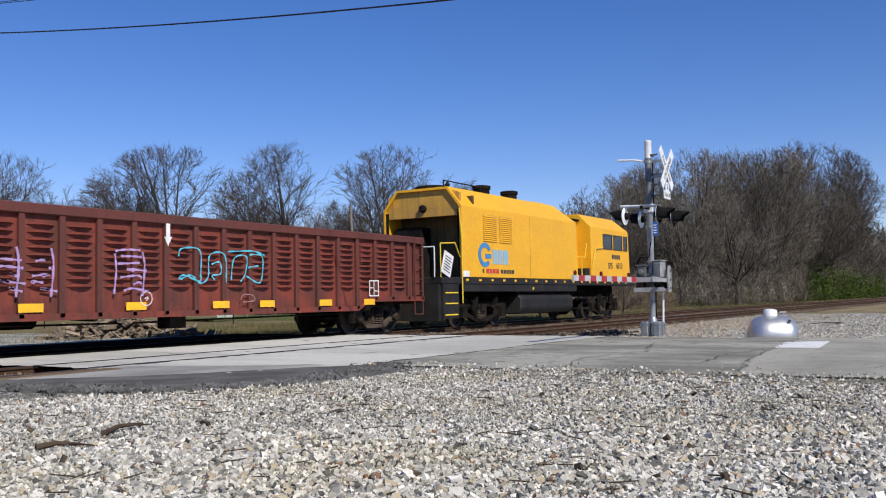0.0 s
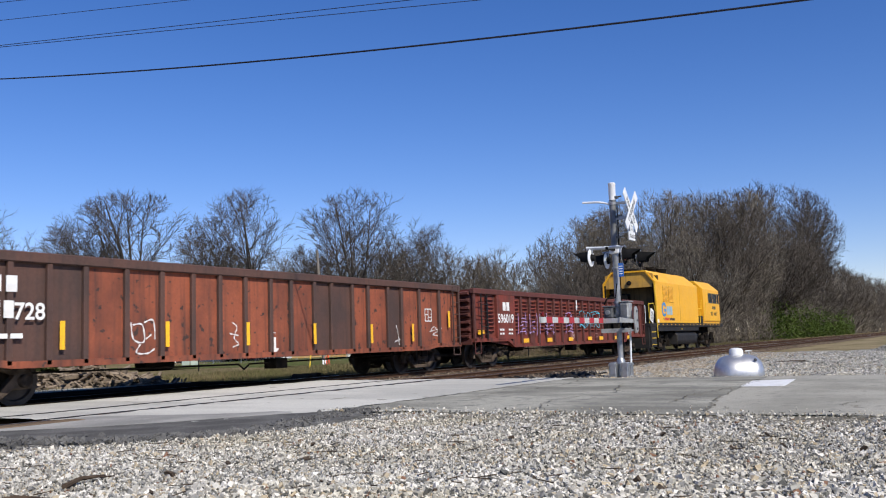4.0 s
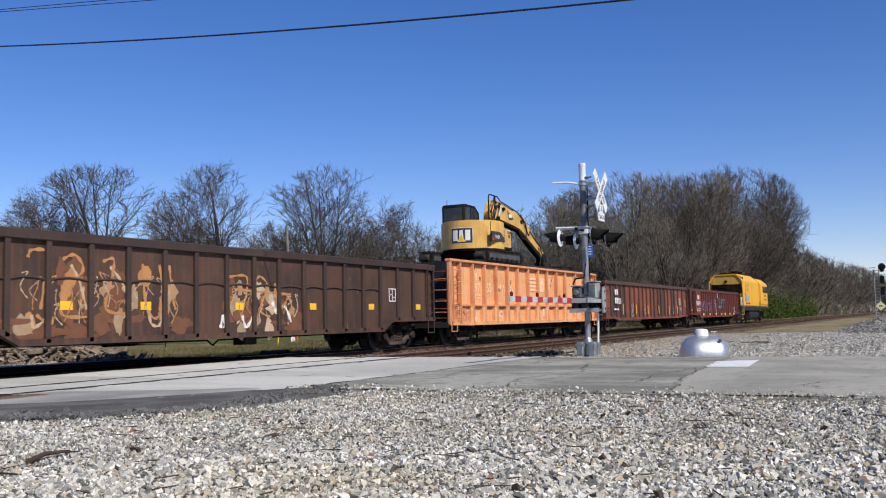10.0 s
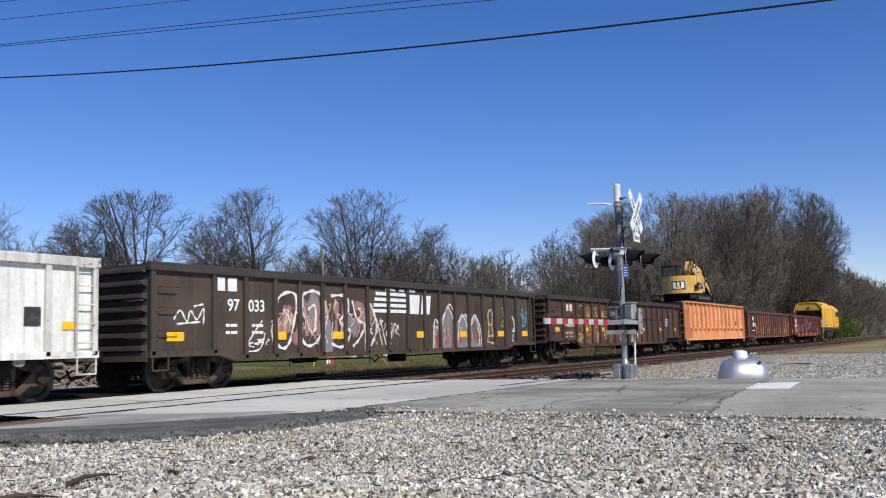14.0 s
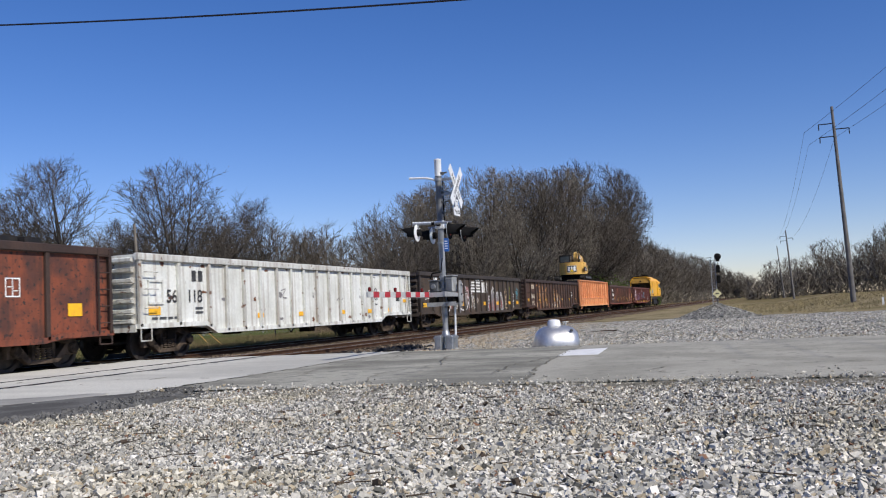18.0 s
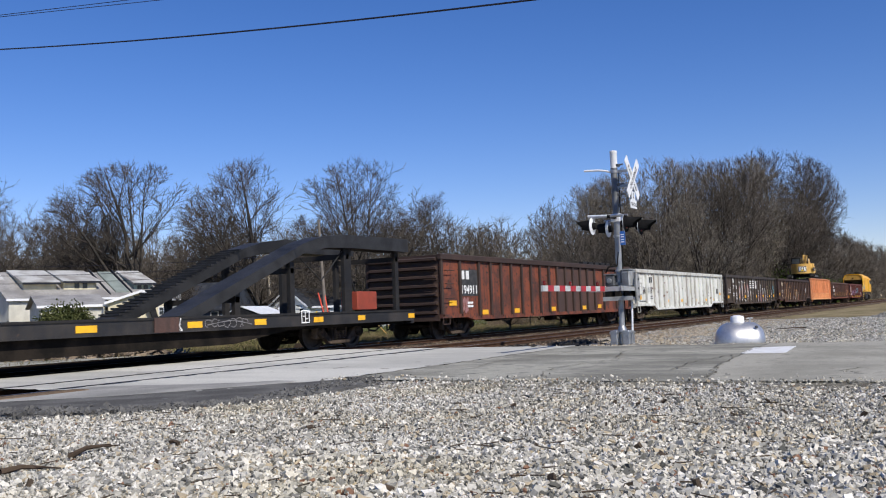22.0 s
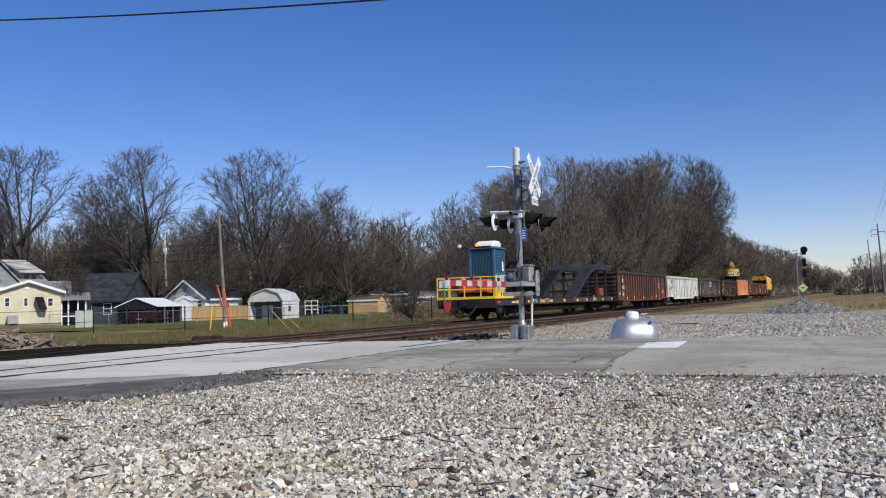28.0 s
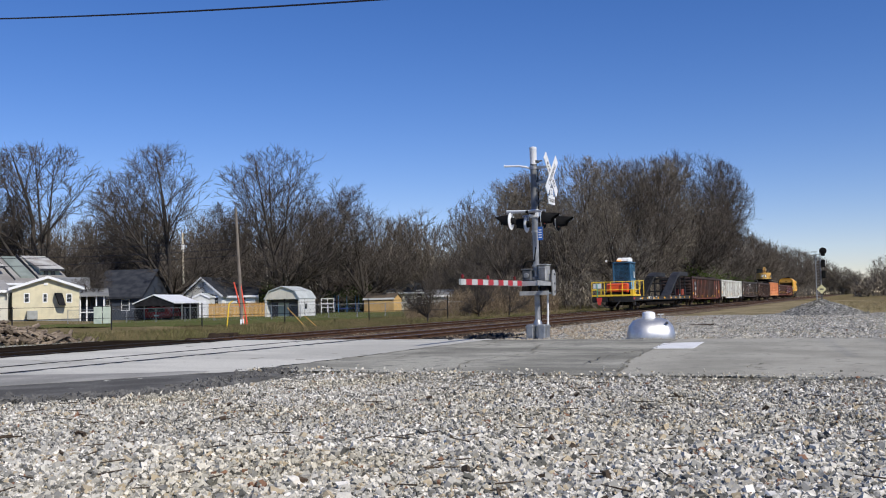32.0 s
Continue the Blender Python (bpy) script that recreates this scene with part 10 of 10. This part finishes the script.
    for k in range(290):
        x = r.triangular(-3.9, 1.6, -0.9)
        y = r.uniform(-1.2, 0.5)
        top = 0.70 * max(0.0, 1 - abs(x + 1.2) / 2.9) * (1 - (y / 1.3) ** 2)
        child("timber", meshes[k % 8], hp, pose(x, y, max(0.03, top + r.uniform(-0.03, 0.12)), r.uniform(-25, 25), r.uniform(-30, 30), r.uniform(0, 360)))
    # dark tie ends beside the crossing
    tp = thing("tie_stack", "short stack of black creosoted ties by the track", "tie stack", at=pose(23.6, 19.35, -0.30))
    rs = random.Random(6)
    for k in range(14):
        w, h, ln = rs.uniform(0.09, 0.15), rs.uniform(0.12, 0.24), rs.uniform(0.3, 0.55)
        bm = B()
        prism(bm, [(-w, 0), (w, 0.02), (w * 0.8, h), (-w * 0.5, h * 0.85)], "y", -ln, ln)
        part("old_tie", bm, CREOSOTE, tp, bevel=0.02, at=pose(-0.5 + k * 0.26 + rs.uniform(-0.1, 0.1), rs.uniform(-0.15, 0.15), 0.02 + (0.13 if k in (4, 5) else 0.0), rs.uniform(-6, 6), rs.uniform(-10, 10), rs.uniform(-40, 40)))


village()


# ---- things along the line, beyond the road ----
def lineside():
    # far block signal
    sg = thing("block_signal", "tall railway block signal mast with black lamps", "railway signal", at=pose(119.9, 4.4, -0.15))
    for x, y in ((0, 0), (0, 0.55)):
        bm = B()
        rod(bm, (x, y, 0), (x, y, 6.3 if y == 0 else 5.9), 0.06, seg=8)
        part("mast", bm, GALV, sg)
    for k in range(16):
        bm = B()
        rod(bm, (0, 0, 0.4 + k * 0.36), (0, 0.55, 0.4 + k * 0.36), 0.03, seg=5)
        part("rung", bm, GALV, sg)
    for z in (2.9, 4.2, 5.6):
        bx("lamp_head", (-0.35, 0.1, -0.55, -0.10, z, z + 0.95), MATT_BLACK, sg, bevel=0.05)
    bm = B()
    lathe(bm, [(0.1, -0.3), (0.42, -0.25), (0.42, 0.1), (0.1, 0.15)], (-0.2, -0.35, 6.2), "x", 16)
    part("lamp_head", bm, MATT_BLACK, sg)
    for z in (5.2, 5.7, 6.1):
        bx("guard", (-0.3, 0.3, 0.35, 1.0, z, z + 0.05), DARKGREY, sg)
    dm = thing("diamond_sign", "yellow diamond sign on a post by the track", "sign", at=pose(86, 3.15, -0.15))
    bm = B()
    rod(bm, (0, 0, 0), (0, 0, 1.4), 0.05, seg=8)
    part("post", bm, DARKGREY, dm)
    bx("plate", (-0.012, 0.012, -0.29, 0.29, -0.29, 0.29), mat("pale_yellow_sign", (0.78, 0.72, 0.40), (0.7, 0.66, 0.36), 4, rough=0.5), dm, "pale yellow diamond plate", at=pose(-0.06, 0, 1.42, 45, 0, 0))
    bx("plate_mark", (-0.02, -0.014, -0.14, 0.14, -0.05, 0.05), BLACK_PAINT, dm, at=pose(-0.06, 0, 1.42))
    # power poles
    for x, y, h, lean in ((59.8, -5.65, 12.3, 0.2), (140, -5.4, 9.9, 0.25), (205, -6, 11, 0.4)):
        p = thing("power_pole", "dark steel power pole with bracket arms", "power pole", at=pose(x, y, -0.05 if x < 100 else 0.2))
        bm = B()
        rod(bm, (0, 0, 0), (0.2, lean * 1.9, h), 0.17, 0.08, 14)
        part("pole", bm, mat("dark_pole_steel", (0.14, 0.13, 0.125), (0.10, 0.095, 0.09), 2, rough=0.7), p, smooth=True)
        if x < 150:
            for z, s in ((h * 0.915, 1), (h * 0.885, -1), (h * 0.85, 1)):
                c = lean * 1.9 * z / h
                bm = B()
                pipe(bm, [(0.2, c, z), (0.2, c + s * 0.85, z), (0.2, c + s * 0.85, z - 0.35)], 0.035, 5)
                part("arm", bm, SHADE, p)
    P = (60.0, -4.6)
    for dy, z in ((1.0, 10.8), (-0.7, 10.3), (0.8, 10.0)):
        wire((P[0], P[1] + dy, z), (8.0, P[1] + dy - 8.5, z + 1.2), 0.009, 0.5, "thin power line to the dark pole")
        wire((P[0], P[1] + dy, z), (140, -4.4 + dy, 8.8), 0.008, 1.5, "thin power line along the railway")
    # grey signal house and cabinet at the road
    sh = thing("signal_house", "small grey railway signal cabinet by the road", "cabinet", at=pose(29.6, -5.35, -0.2))
    bx("body", (-0.5, 0.5, -0.75, 0.55, 0.0, 1.75), mat("grey_cabinet_paint", (0.44, 0.46, 0.49), (0.38, 0.40, 0.43), 2, rough=0.5), sh, bevel=0.03)
    bx("roof", (-0.6, 0.6, -0.9, 0.75, 1.75, 1.85), GALV, sh, bevel=0.02)
    bx("meter_box", (-0.56, -0.5, 0.15, 0.5, 0.75, 1.15), GALV, sh, bevel=0.02)
    bx("lower_box", (-0.85, -0.5, -0.2, 0.45, -0.1, 0.62), GALV, sh, bevel=0.03)
    bm = B()
    rod(bm, (0.3, 0.3, 1.85), (0.3, 0.3, 3.1), 0.04, seg=8)
    lathe(bm, [(0.03, 3.05), (0.09, 3.1), (0.09, 3.25), (0.03, 3.3)], (0.3, 0.3, 0), "z", 10)
    part("aerial", bm, SIGNAL_WHITE, sh)
    st = thing("marker_stake", "short white marker stake in the grass", "stake", at=pose(52, -6.3, 0.1))
    bx("stake", (-0.04, 0.04, -0.04, 0.04, 0, 0.42), SIGNAL_WHITE, st)
    # a fallen branch on the gravel and one beyond
    for x, y, rz, ln in ((4.45, 5.51, 20, 0.52), (3.69, 5.22, -33, 0.24), (29, 4.6, 120, 0.9)):
        b = thing("fallen_branch", "dark dead branch lying on the gravel", "branch", at=pose(x, y, 0.0, 0, 0, rz))
        bm = B()
        rod(bm, (-ln / 2, 0, 0.02), (0, 0.04, 0.035), 0.022, 0.017, 7)
        rod(bm, (0, 0.04, 0.035), (ln / 2, 0.0, 0.02), 0.017, 0.008, 7)
        rod(bm, (0.05, 0.035, 0.035), (0.22, -0.10, 0.02), 0.010, 0.005, 6)
        part("wood", bm, DEAD_WOOD, b)


lineside()


def weeds():
    """Dead grass and weeds along the far side of the tracks, and at the field's edge."""
    r = np.random.default_rng(12)
    segs = []
    for n, x0, x1, y0, y1, h in ((16000, 12, 50, 19.6, 30, 0.24), (9000, 20, 110, 19.2, 22, 0.22), (4000, 60, 110, 26, 33, 0.5), (900, 20.5, 30, 8.9, 9.6, 0.12), (5000, 40, 100, 30, 50, 0.12)):
        x, y = r.uniform(x0, x1, n), r.uniform(y0, y1, n)
        hh = h * r.uniform(0.4, 1.2, n)
        segs.append(np.column_stack([x, y, np.full(n, -0.2) + (0.25 if y0 < 0 else 0), x + r.normal(0, 0.12, n), y + r.normal(0, 0.12, n), -0.2 + hh + (0.25 if y0 < 0 else 0), np.full(n, 0.012), np.full(n, 0.003)]))
    v, f = tubes(np.concatenate(segs), 3)
    straw = mat("dead_grass_stalks", (0.17, 0.135, 0.075), (0.11, 0.115, 0.045), 0.4, rough=0.95, island=True, jitter=0.4)
    tan = mat("pale_dead_grass", (0.36, 0.29, 0.165), (0.25, 0.21, 0.11), 0.4, rough=0.95, island=True, jitter=0.4)
    n = 16000
    x, y = r.uniform(49, 110, n), r.uniform(-22, 3, n)
    base = -0.1 + np.clip((x - 46) / 14, 0, 1) * np.clip((-3 - y) / 6, 0, 1) * 0.7
    hh = 0.18 * r.uniform(0.4, 1.2, n)
    w, g = tubes(np.column_stack([x, y, base, x + r.normal(0, 0.12, n), y + r.normal(0, 0.12, n), base + hh, np.full(n, 0.016), np.full(n, 0.004)]), 3)
    tagged(new("field_grass", raw_mesh("field_grass", w, g, tan)), "pale dead grass over the dry field", "grass", kind="stuff")
    tagged(new("weeds", raw_mesh("weeds", v, f, straw)), "dry tan weeds and dead grass beyond the tracks", "weeds", kind="stuff")


weeds()
# bare shrubs close behind the tracks
tree(VARIANTS[2], *polar(22.5, 54), 3.4, 20, 1.0, "bare multi-stemmed shrub beyond the tracks", "shrubs beside the railway")
tree(VARIANTS[3], *polar(20.6, 60), 3.2, 80, 1.0, "bare multi-stemmed shrub beyond the tracks", "shrubs beside the railway")


# ---- movement ----
# Way of the train along the track: seconds and metres from the start of the world to the locomotive's rear.
TRAIN_ROWS = ((0.0, 25.46), (1.0, 31.42), (2.0, 37.90), (3.0, 44.36), (4.5, 53.75), (6.5, 66.22), (7.5, 72.66), (8.5, 79.39), (9.5, 86.20), (10.5, 92.75), (12.0, 102.84), (13.5, 112.92), (15.0, 123.02), (17.5, 139.89), (19.0, 150.13), (20.5, 160.18), (22.0, 170.40), (23.5, 180.34), (25.0, 190.44), (26.5, 200.41), (28.0, 210.37), (29.0, 216.87), (30.0, 223.18), (31.0, 229.35), (32.0, 235.48))


def train_at(t):
    r = TRAIN_ROWS
    for k in range(len(r) - 1):
        if t <= r[k + 1][0]:
            break
    def slope(i):
        i = min(max(i, 1), len(r) - 2)
        return (r[i + 1][1] - r[i - 1][1]) / (r[i + 1][0] - r[i - 1][0])
    (t0, a), (t1, b) = r[k], r[k + 1]
    h = t1 - t0
    u = (t - t0) / h
    m0, m1 = slope(k) * h, slope(k + 1) * h
    return (2 * u ** 3 - 3 * u ** 2 + 1) * a + (u ** 3 - 2 * u ** 2 + u) * m0 + (-2 * u ** 3 + 3 * u ** 2) * b + (u ** 3 - u ** 2) * m1


def motions():
    for key, (car, off) in CARS.items():
        walk(car, [(t, pose(train_at(t) + off, TRACK_Y, 0)) for t in [k * 0.5 for k in range(65)]])
    s0 = train_at(0)
    times = [k / 15 for k in range(481)]
    turns = [math.degrees((train_at(t) - s0) / WHEEL_R) for t in times]
    for w, x in WHEELS:
        walk(w, [(t, pose(x, 0, WHEEL_R, 0, a, 0)) for t, a in zip(times, turns)])


motions()
